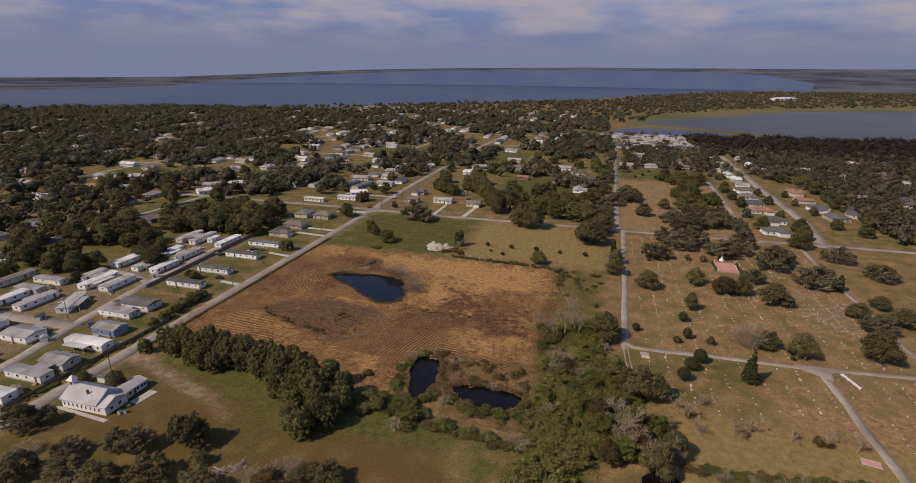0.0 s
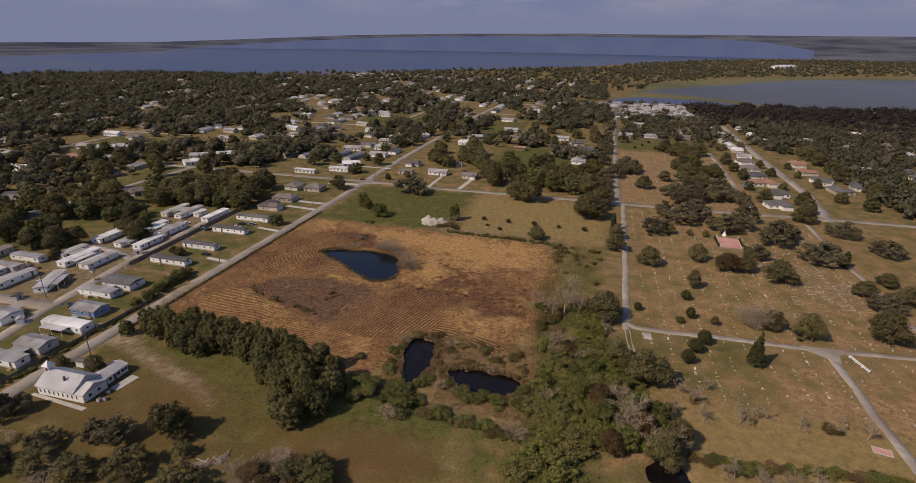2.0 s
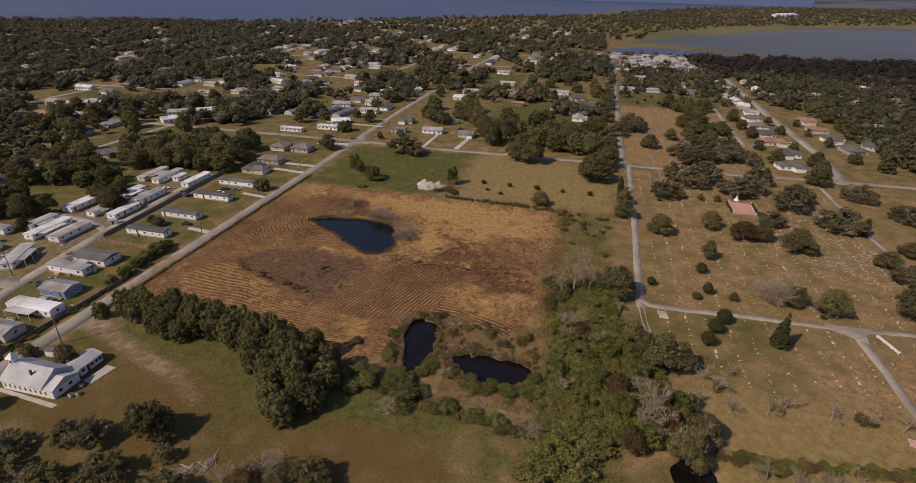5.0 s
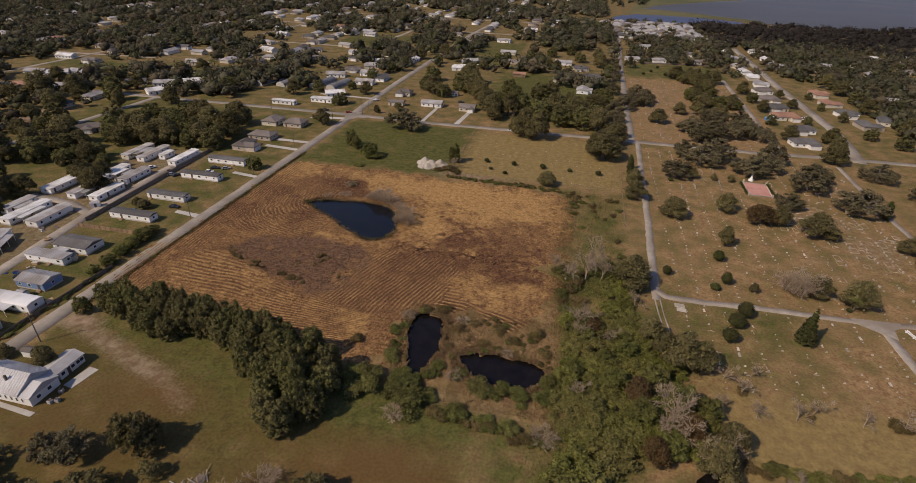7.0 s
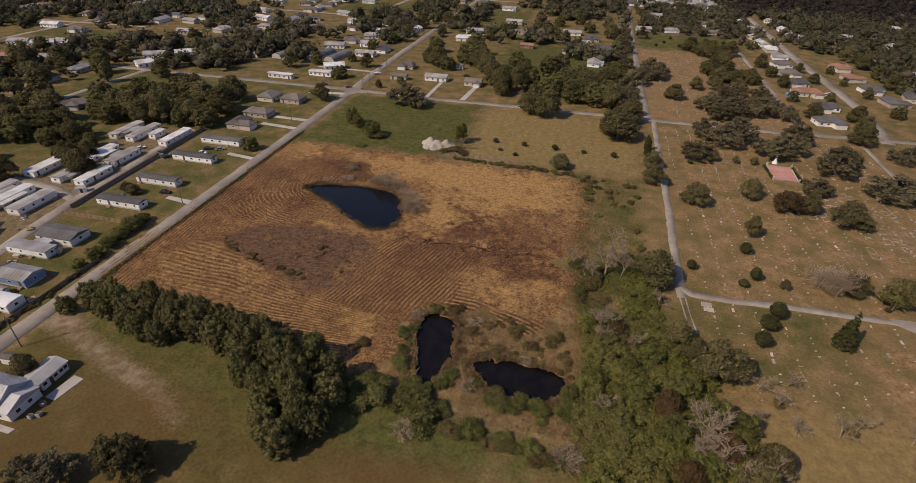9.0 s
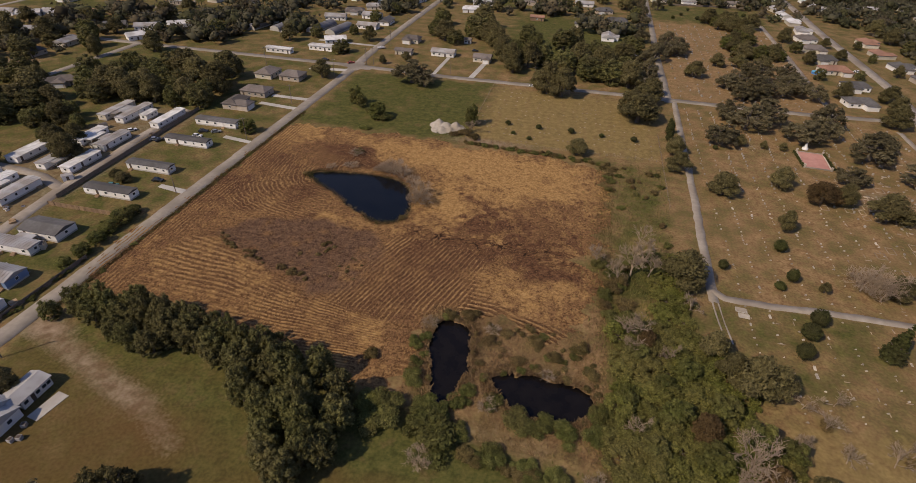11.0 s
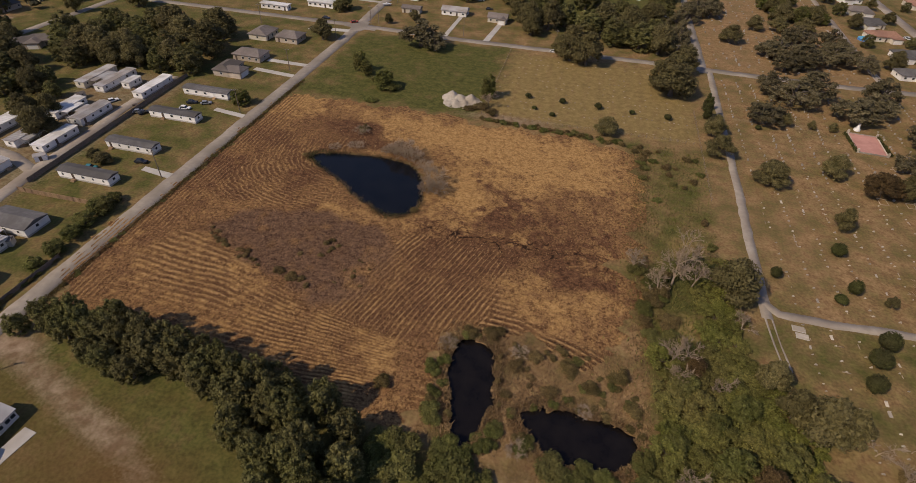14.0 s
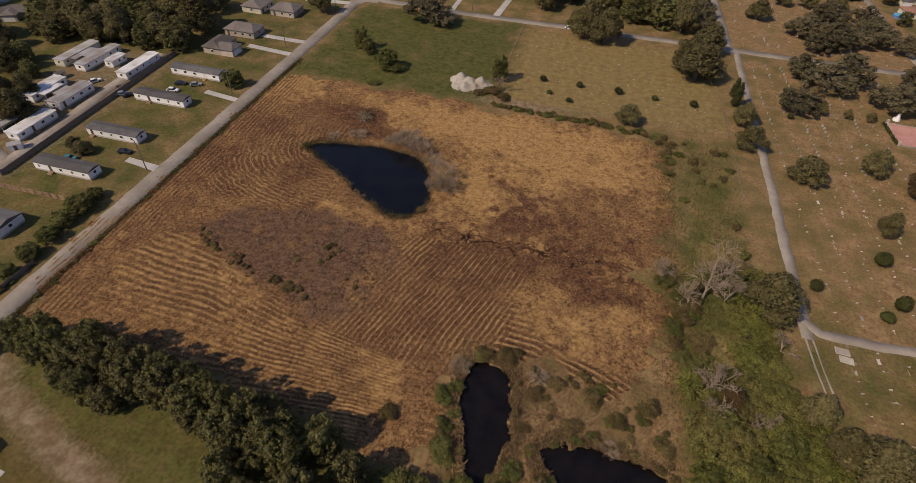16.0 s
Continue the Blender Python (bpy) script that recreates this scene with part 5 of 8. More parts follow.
# cemetery trees
several(OAKS, [(41.3, 249, 6.4, 7.5), (65.1, 261.5, 5.2, 7), (83, 197.5, 4.8, 6), (93.5, 194, 6.6, 8), (85.4, 253, 4.6, 7.5), (97.8, 245.5, 8.4, 8), (138.4, 345, 7.8, 9), (121.3, 199, 7.4, 9.5), (129.7, 239, 5.2, 6), (144.7, 254, 5.5, 5), (145.2, 235, 7, 6.5), (48, 398, 6.5, 8), (65.6, 427, 5.8, 7), (78.3, 428, 6, 7), (93.9, 430, 6.5, 7), (58.8, 227.5, 3.6, 7)])
several(MOSS, [(48.5, 299, 8.5, 8.5), (63.5, 321, 10, 11), (74, 330, 10, 11), (86.4, 312, 10, 10), (94.3, 273, 6.6, 7), (110.4, 299.5, 11.5, 11), (124.3, 275.5, 11, 10), (151, 323, 9, 8), (161.7, 296, 8.6, 7), (131.8, 225, 7.4, 8), (58, 333, 8, 9), (80, 372, 10, 10), (95, 380, 10, 10), (70, 385, 9, 9), (104, 336, 8, 10), (97, 320, 8, 9.5), (33, 443, 9, 9), (27, 425, 7, 9), (118, 310, 8, 8)])
several(RUST, [(77.8, 253, 7.6, 7)])
several(BARE + BUSHY, [(75.5, 197, 7, 9.5), (77, 194, 6, 8.5), (73, 198, 6, 8.5), (75, 200, 5.5, 7.5), (76, 197, 5, 7)])
several(CEDAR, [(134.4, 272.5, 7.0, 8.5)])
several(PINE, [(70, 168.5, 8, 11.5)])
several(OAKS, [(56.2, 299.5, 3.6, 4.5), (61.8, 194, 1.8, 3), (66.8, 299.2, 2, 3), (75.1, 299.5, 2.2, 3.2)])
several(TOPI, [(53.7, 213.6, 2.2, 4.4), (33.4, 198.2, 1.7, 3.6), (53.2, 197, 1.9, 4.9), (48.9, 192.4, 1.9, 2.4), (55.2, 178, 2.5, 5.6), (51.5, 171.8, 2.7, 4.8), (47.7, 163.5, 2.3, 5.2), (45, 292, 1.3, 2), (90, 190, 1.0, 1.4)])

# trees by the church
several(OAKS, [(-136.0, 103.5, 3.6, 6), (-150.8, 104, 2.5, 3.5)])
several(LACY, [(-92.8, 87.5, 5.0, 9.5), (-96.5, 87.5, 3.6, 8), (-89.5, 87, 3, 6), (-85.5, 82, 2.8, 4), (-94, 73.5, 5.8, 6), (-105, 68.5, 5, 5.5)])
several(MOSS, [(-106.4, 82, 5.2, 6.5), (-111.5, 81, 3.6, 5.5), (-146.2, 79.5, 5.6, 6.5), (-142, 84, 3.6, 5), (-122.3, 75, 4.6, 5), (-127.9, 65, 5.5, 6)])
several(LEAFY, [(-46, 82, 5, 6.5)])
several(LACY, [(-78, 72, 5.5, 6.5), (-49, 84.5, 5, 5.5), (-55, 82, 4, 4.5), (-116, 68, 5, 5)])
several(BUSHY, [(-61, 84, 4.6, 5.5), (-66, 79, 4.4, 5.5), (-57, 80, 4, 5), (-62, 76, 4.4, 5), (-112, 66, 4.4, 5), (-134, 72, 3.6, 4)])
several(RUST, [(-63, 80, 4.6, 3.6), (-58, 77, 4, 3.4)])

# the homes' gardens and the wood behind them
several(OAKS, [(-301.9, 271.0, 6.5, 8), (-337.2, 279.3, 7, 8.5), (-230.7, 211.6, 5.5, 8), (-224.8, 216.3, 5, 7.5), (-285.3, 246.0, 6, 7), (-336.7, 367.9, 7, 8), (-317.3, 254.9, 7, 8), (-388.5, 331.6, 8, 9), (-352.7, 330.0, 7, 8), (-374.8, 385.4, 8, 8.5), (-333.8, 415.8, 8, 9), (-391.7, 313.6, 8, 8.5), (-413.8, 371.7, 8, 9), (-362.6, 419.8, 7, 8), (-332.6, 440.7, 7, 8)])
several(LEAFY, [(-162.5, 247, 5, 8)])
several(LEAFY, [(-162.6, 170.5, 4.6, 6), (-163, 164, 4, 4.8), (-161.6, 158, 3.8, 4.6), (-161.2, 151.5, 3.8, 4.6), (-161.2, 145, 3.2, 4), (-163, 176, 3, 3.6)])
several(OAKS, [(-182.2, 193.5, 3.6, 3.4), (-187, 195, 2.6, 3), (-221.7, 205, 4.5, 8), (-217, 200, 3, 6), (-163.4, 326, 5.6, 8.5), (-166, 330, 4, 6.5)])
for u, v, r in ((-200.7, 268, 7.5), (-210, 271, 7), (-221.4, 278, 8.5), (-233.8, 270, 7.8), (-246, 268, 8), (-253.2, 268, 8), (-277.7, 283, 9), (-204.2, 289, 8.5), (-218, 292, 8.5), (-232.5, 303, 8.5), (-211.4, 310, 8), (-222, 318, 7), (-244, 290, 8.5), (-258, 283, 8.5), (-248, 310, 8), (-262, 300, 8), (-270, 272, 7.5), (-236, 284, 8),
                (-321, 231, 9), (-305.6, 226, 7), (-271.9, 225, 8), (-288.9, 220, 8.2), (-264.1, 189, 8), (-280.4, 250, 9), (-313, 276, 9), (-256.6, 225, 5.6), (-327, 335, 8), (-346, 305, 9), (-357, 334, 9), (-380, 326, 10), (-340, 348, 9), (-265.7, 380, 8), (-270, 200, 7), (-280, 185, 7), (-276, 170, 6.5), (-300, 205, 8), (-288, 236, 7), (-296, 190, 7), (-310, 180, 7)):
    plant((OAKS + BELT)[int(abs(u)) % 7], u, v, r * 1.12, r * 1.5)
for k, (u, v, r, h) in enumerate([(-258.5, 180, 6.5, 9), (-246, 183, 7.2, 9.5), (-241, 190, 5.8, 8), (-263, 192, 6.8, 9), (-277, 191, 7, 9), (-279.8, 231, 8.5, 10), (-271, 239, 8.5, 10), (-266.5, 246, 6.5, 9), (-282, 241, 7.5, 9), (-247, 231, 6.2, 8.5), (-256, 231, 5.6, 8), (-249, 239, 5.6, 8), (-236, 229, 4.6, 6.5), (-240, 214, 3.6, 5.5), (-215.5, 203, 6.6, 9.5), (-236, 264, 7, 10), (-226, 266, 7, 10.5), (-214, 265, 6.5, 10), (-203.5, 275, 6.5, 11), (-252, 258, 6.5, 9), (-262, 262, 7, 9.5), (-234, 172, 3.2, 5), (-240, 132, 5, 7), (-254, 142, 5.5, 8), (-258, 128, 6, 8)]):
    plant((OAKS + BELT)[k % 7], u, v, r, h)
for k in range(16):
    u, v = -268 - 62 * ((k * 0.618) % 1), 64 + 285 * (k + 0.3 + 0.4 * rt_.random()) / 16
    if min(abs(u + 300), abs(u + 345)) > 7:
        plant((OAKS + BELT)[k % 7], u, v, rt_.uniform(5, 8.5), rt_.uniform(7, 11))
for k in range(40):
    v = 92 + 128 * (k + rt_.random()) / 40
    plant((WEEDY + SHRUB)[k % 4], -159.2 + rt_.normal(0, 0.4) - (0 if v < 150 else 0), min(v, 150) if v < 150 else 90 + rt_.random() * 55, rt_.uniform(0.8, 1.4), rt_.uniform(0.9, 1.6))

# behind the cross street
for k, (u, v, r, h) in enumerate([(-63.3, 379, 7, 11), (-60, 371, 5, 8), (-52, 384, 7, 11), (-44, 392, 8, 12), (-30, 380, 9, 12), (-15, 372, 10, 12), (-2, 369, 10, 11.5), (8, 366, 8, 11), (-22, 392, 8, 11), (-8, 388, 8, 11), (5, 385, 7, 10), (-34, 431, 10, 12), (-92, 440, 10, 12), (-100, 446, 9, 12), (-84, 432, 8, 11), (-78, 420, 7, 10), (-117, 427, 8, 10), (-126, 438, 8, 10), (-108, 420, 7, 9), (-70, 402, 6, 9), (-172.7, 376.5, 6, 7), (-140, 362, 2.2, 4), (-166, 408, 5, 7), (-217.8, 390, 5.5, 8), (-204, 404, 5.5, 8), (-179, 454, 6, 9), (-60, 440, 8, 11), (14, 430, 7, 11), (8, 412, 6, 9), (-128, 372, 3, 4), (-98, 470, 9, 12), (-130, 470, 8, 11)]):
    plant((OAKS + BELT)[k % 7], u, v, r * 1.15, h * 1.15)
several(MOSS, [(18, 372, 6, 9), (20, 390, 6, 9), (19, 408, 6, 9), (40, 443, 8.5, 9), (43, 455, 8, 9), (38, 470, 7, 8), (20, 470, 6, 9), (21, 520, 7, 10), (22, 358, 5, 8), (23, 560, 7, 9), (22, 590, 7, 10), (39, 590, 6, 9)])
rc_ = np.random.default_rng(63)
for k in range(34):  # the wooded middle of the cemetery
    u, v = rc_.uniform(74, 112), rc_.uniform(448, 552)
    plant((OAKS + LEAFY)[k % 6], u, v, rc_.uniform(5.0, 8.0), rc_.uniform(7, 10.5))
for k in range(9):
    plant(MOSS[k % 2], rc_.uniform(64, 110), rc_.uniform(360, 412), rc_.uniform(7, 9.5), rc_.uniform(8, 10))
for u, v, r, h in ((126, 385, 6, 8), (124, 418, 5, 7), (127, 452, 5, 7.5), (126, 480, 6, 8), (125, 508, 6, 8.5), (152, 470, 4.5, 6), (151, 500, 4, 6), (149, 425, 4, 6), (172, 470, 4, 6), (174, 505, 4.5, 6), (203, 470, 7, 9), (206, 500, 8, 10), (206, 530, 8, 10), (203, 555, 8, 10), (176, 440, 4, 6), (150, 385, 6, 8), (147, 366, 6, 8), (205, 415, 8, 10), (178, 400, 6, 8), (190, 385, 7, 9), (-85, 447, 8, 12), (-71, 396, 7, 11), (-80, 422, 7.5, 11), (-88, 434, 7, 10), (-64, 408, 7, 10), (-53, 428, 8, 11), (-27, 440, 8, 11), (-20, 400, 8, 11), (-6, 398, 8, 11), (9, 440, 8, 11), (-12, 425, 7, 10), (3, 412, 7, 10),
                   (-176, 490, 6, 9), (-183, 420, 5, 7), (-174, 372, 5.5, 7), (-172, 520, 7, 9), (-168, 560, 7, 10), (-150, 590, 8, 10), (-166, 600, 7, 9), (-140, 575, 7, 9), (-145, 545, 6, 9), (-135, 480, 6, 8), (-97, 530, 5, 7), (-90, 575, 7, 9), (-83, 582, 7, 9), (-60, 590, 7, 10), (-40, 560, 7, 10), (-30, 545, 6, 9), (18, 545, 7, 10), (10, 580, 8, 11), (-10, 600, 8, 11), (-40, 620, 8, 11), (-62, 640, 7, 10), (-20, 640, 8, 11), (8, 620, 7, 10)):
    plant((OAKS + BELT)[int(abs(u * 3 + v)) % 7], u, v, r, h)
for u, v, r, h in ((70, 563, 2.0, 3), (58, 575, 1.6, 2.6), (85, 590, 2, 3.2), (100, 572, 1.8, 3), (112, 590, 2, 3), (50, 560, 1.6, 2.6), (66, 598, 1.6, 2.4)):
    plant(TOPI[0], u, v, r, h)
for ob in TEMPLATES:
    for o in (ob, *ob.children_recursive):
        o.hide_render = o.hide_viewport = False
for ob in TEMPLATES:
    for o in list(ob.children_recursive) + [ob]:
        bpy.data.objects.remove(o)

# ---- buildings ----
def window(parent, x, y, z, w, h, face, name="window"):
    """A framed window on the wall face 'y-' 'y+' 'x+' 'x-' of its thing."""
    f, g = bmesh.new(), bmesh.new()
    t = 0.07
    for bm, d, ww, hh, mid in ((f, t, w, h, 0), (g, t + 0.02, w - 0.22, h - 0.22, 0)):
        if face[0] == "y":
            s = -1 if face[1] == "-" else 1
            a, b = sorted((y, y + s * d))
            box(bm, x - ww / 2, x + ww / 2, a, b, z - hh / 2, z + hh / 2)
        else:
            s = -1 if face[1] == "-" else 1
            a, b = sorted((x, x + s * d))
            box(bm, a, b, y - ww / 2, y + ww / 2, z - hh / 2, z + hh / 2)
    fr = part(name, f, M_frame, parent)
    part("pane", g, M_glass, fr)
    return fr


def mobile_home(u, v, length, width, turn, wall, roof, label, style="flat", seed=1, extra=""):
    """A home whose middle stands at u, v; its length lies along x before the turn."""
    r = random.Random(seed)
    ob = thing("mobile_home", label, "mobile home", pose(u, v, 0, 0, 0, turn), "mobile homes")
    l, w, h = length / 2, width / 2, 2.75
    part("skirting", boxes((-l + 0.06, l - 0.06, -w + 0.06, w - 0.06, -0.1, 0.62)), M_skirt, ob)
    part("body", boxes((-l, l, -w, w, 0.6, h)), wall, ob)
    bm = bmesh.new()
    if style == "round":
        n = 10
        a = [math.pi * i / n for i in range(n + 1)]
        prof = [(-(w + 0.15) * math.cos(t), h + 0.62 * math.sin(t)) for t in a]
        rows_ = [[bm.verts.new((x, y, z)) for y, z in prof] for x in (-l - 0.15, l + 0.15)]
        for i in range(n):
            bm.faces.new((rows_[0][i], rows_[1][i], rows_[1][i + 1], rows_[0][i + 1]))
        bm.faces.new(rows_[0])
        bm.faces.new(rows_[1][::-1])
        bm.faces.new((rows_[0][0], rows_[0][n], rows_[1][n], rows_[1][0]))
        bmesh.ops.recalc_face_normals(bm, faces=bm.faces)
    else:
        gable(bm, -l, l, -w, w, h, {"flat": 0.36, "gable": 1.2 if width > 6 else 0.72}[style], 0.25, 0.14)
    rf = part("roof", bm, roof, ob)
    if style != "round" and roof in (M_roofsilver, M_roofwhite):
        part("roof_rib", seams(-l, l, -w, w, h, {"flat": 0.36, "gable": 1.2 if width > 6 else 0.72}[style], 0.25, 1.1, 0.05), roof, ob)
    n = max(3, int(length / 3.6))
    door_at = r.randrange(n)
    for i in range(n):
        x = -l + length * (i + 0.5) / n
        for face, y in (("y-", -w), ("y+", w)):
            if i == door_at:
                s = -1 if face == "y-" else 1
                a, b = sorted((y, y + s * 0.06))
                part("door", boxes((x - 0.45, x + 0.45, a, b, 0.62, 2.55)), M_dark if r.random() < 0.5 else M_frame, ob)
                a, b = sorted((y + s * 0.02, y + s * 1.3))
                part("steps", boxes((x - 0.7, x + 0.7, a, b, -0.05, 0.32), (x - 0.7, x + 0.7, min(a, b) if s > 0 else a + 0.5, (b - 0.5) if s > 0 else b, 0.32, 0.58)), M_wood, ob)
            else:
                window(ob, x, y, 1.8, r.choice((1.0, 1.3, 0.8)), 1.0, face)
    for s in (-1, 1):
        window(ob, s * l, 0, 1.8, 1.1, 1.0, "x+" if s > 0 else "x-")
    if extra == "carport":
        a, b = -w - 3.2, -w
        part("carport_roof", boxes((-l * 0.7, l * 0.45, a, b, 2.55, 2.68)), roof, ob)
        for x in (-l * 0.68, -l * 0.1, l * 0.42):
            part("carport_post", boxes((x - 0.06, x + 0.06, a + 0.1, a + 0.22, -0.05, 2.56)), M_frame, ob)
    if extra == "porch":
        part("porch_roof", boxes((-l * 0.3, l * 0.5, w, w + 2.6, 2.5, 2.63)), roof, ob)
        for x in (-l * 0.28, l * 0.48):
            part("porch_post", boxes((x - 0.06, x + 0.06, w + 2.4, w + 2.52, -0.05, 2.52)), M_frame, ob)
    return ob


WHITE_L = "long white single-wide mobile home on grass"
GREY_L = "white mobile home under a dark grey shingle roof"
METAL_L = "pale mobile home with a weathered metal roof"
for k, (u0, u1, v0, w, wall, roof, lab, style, extra) in enumerate((
        (-190, -169.3, 248, 4.6, M_white, M_roofgrey, GREY_L, "gable", ""), (-189.6, -169.6, 226.6, 4.4, M_white, M_roofgrey, GREY_L, "gable", ""),
        (-188.2, -169.6, 202.3, 4.4, M_white, M_roofgrey, GREY_L, "gable", ""), (-189, -169.8, 182, 4.6, M_white, M_roofgrey, GREY_L, "gable", ""),
        (-187.5, -173.2, 154.2, 8.0, M_white, M_roofgrey, "wide white double home with a dark grey roof", "gable", ""), (-190.9, -175, 146.2, 4.6, M_white, M_roofsilver, METAL_L, "flat", "porch"),
        (-178.9, -167.7, 131.9, 7.0, M_blue, M_roofsilver, "blue double home with a patched metal roof", "gable", ""), (-179.9, -161.9, 121.2, 5.4, M_white, M_roofwhite, "white home with a rounded white metal roof", "round", "carport"),
        (-174.5, -163.4, 107, 7.0, M_cream, M_roofsilver, "cream double home with a worn metal roof", "gable", "carport"), (-179.1, -163, 98.8, 4.8, M_white, M_roofsilver, METAL_L, "flat", ""),
        (-180, -163, 86.5, 5.0, M_white, M_roofwhite, WHITE_L, "flat", ""), (-207.8, -194.6, 117.7, 8.4, M_white, M_roofsilver, "wide home with ribbed metal roof and carport", "gable", "porch"),
        (-206, -193, 100.0, 5.0, M_cream, M_roofwhite, METAL_L, "flat", "carport"), (-254, -237, 166, 4.6, M_white, M_roofsilver, METAL_L, "flat", ""), (-250.6, -237, 154.5, 5.0, M_cream, M_roofsilver, METAL_L, "flat", "carport"),
        (-206, -192, 86, 5.0, M_white, M_roofsilver, METAL_L, "flat", ""))):
    mobile_home((u0 + u1) / 2, v0 + w / 2, u1 - u0, w, 0, wall, roof, lab, style, k, extra)
for k, (u1, v0, v1, w, wall, roof, lab, style, extra) in enumerate((
        (-201.8, 238, 257, 4.4, M_white, M_roofwhite, WHITE_L, "flat", ""), (-213.2, 244.5, 252, 3.6, M_white, M_roofwhite, "short white trailer home", "flat", ""),
        (-220.7, 238.5, 258.2, 4.4, M_white, M_roofsilver, METAL_L, "flat", "porch"), (-230.8, 239.3, 258.3, 4.4, M_cream, M_roofsilver, METAL_L, "flat", "carport"),
        (-205, 192.5, 208, 4.6, M_white, M_roofwhite, WHITE_L, "flat", ""), (-216.5, 192.3, 208, 4.4, M_white, M_roofsilver, METAL_L, "flat", "carport"),
        (-230.8, 193.6, 210, 5.6, M_white, M_roofwhite, "white home with a bright white flat roof", "flat", ""), (-207.5, 212.2, 227.6, 5.2, M_white, M_roofsilver, METAL_L, "gable", "porch"),
        (-219.8, 213.4, 228.5, 5.0, M_white, M_roofwhite, METAL_L, "flat", "carport"), (-229.6, 172.5, 186, 4.6, M_white, M_roofsilver, METAL_L, "flat", "carport"),
        (-220.5, 165.3, 184.5, 4.8, M_white, M_roofwhite, WHITE_L, "flat", "carport"), (-208.5, 166.5, 183, 5.6, M_white, M_roofsilver, METAL_L, "gable", ""),
        (-208.5, 141.5, 159.5, 4.8, M_white, M_roofsilver, METAL_L, "flat", "carport"), (-225.8, 139, 156.5, 4.8, M_white, M_roofsilver, METAL_L, "flat", "porch"),
        (-262, 155, 174, 5.4, M_cream, M_roofbrown, "cream home with a low brown roof", "gable", ""), (-217.9, 112, 128.5, 6.0, M_white, M_roofsilver, METAL_L, "gable", ""),
        (-240, 140, 154, 5.0, M_white, M_roofwhite, WHITE_L, "flat", ""), (-232, 112, 128, 5.0, M_white, M_roofsilver, METAL_L, "flat", ""))):
    mobile_home(u1 - w / 2, (v0 + v1) / 2, v1 - v0, w, 90 if k != 12 else 116, wall, roof, lab, style, 50 + k, extra)


def house(u, v, lx, ly, turn, wall, roof, label, hip=0.0, wing=None, seed=1, h=2.7, group="houses", pitch=0.42, near=True):
    r = random.Random(seed)
    near = near and v < 480
    ob = thing("house", label, "house", pose(u, v, 0, 0, 0, turn), group)
    x, y = lx / 2, ly / 2
    part("wall", boxes((-x, x, -y, y, -0.1, h)), wall, ob)
    part("roof", gable(bmesh.new(), -x, x, -y, y, h, y * pitch + 0.25, 0.5, 0.18, hip), roof, ob)
    if not hip:
        tri = bmesh.new()
        for sx in (-1, 1):
            a = [tri.verts.new(p) for p in ((sx * x, -y, h), (sx * x, y, h), (sx * x, 0, h + y * pitch))]
            b = [tri.verts.new((q.co.x - sx * 0.12, q.co.y, q.co.z)) for q in a]
            tri.faces.new(a)
            tri.faces.new(b[::-1])
            for i in range(3):
                tri.faces.new((a[i], a[(i + 1) % 3], b[(i + 1) % 3], b[i]))
        bmesh.ops.recalc_face_normals(tri, faces=tri.faces)
        part("gable_wall", tri, wall, ob)
    if wing:
        wx, wl, ww = wing
        part("wing_wall", boxes((wx - ww / 2, wx + ww / 2, -y - wl, -y + 0.3, -0.1, h - 0.003)), wall, ob)
        bm = gable(bmesh.new(), -wl - y, -0.3, -ww / 2, ww / 2, h + 0.02, ww / 2 * pitch + 0.2, 0.4, 0.17, hip * 0.8)
        bmesh.ops.rotate(bm, verts=bm.verts, cent=(0, 0, 0), matrix=Matrix.Rotation(radians(90), 3, "Z"))
        bmesh.ops.translate(bm, verts=bm.verts, vec=(wx, 0, 0))
        part("wing_roof", bm, roof, ob)
        part("garage_door", boxes((wx - ww * 0.36, wx + ww * 0.36, -y - wl - 0.06, -y - wl, 0.0, 2.2)), M_frame, ob)
    n = max(2, int(lx / 3.2))
    d = r.randrange(n)
    for i in range(n):
        px = -x + lx * (i + 0.5) / n
        if wing and abs(px - wing[0]) < wing[2] / 2 + 0.7:
            continue
        if i == d:
            part("door", boxes((px - 0.5, px + 0.5, -y - 0.06, -y, 0.0, 2.1)), M_dark, ob)
        elif near or i % 2:
            window(ob, px, -y, 1.5, 1.4, 1.2, "y-")
    if not near:
        return ob
    window(ob, x, 0, 1.5, 1.3, 1.1, "x+")
    window(ob, -x, 0, 1.5, 1.3, 1.1, "x-")
    return ob


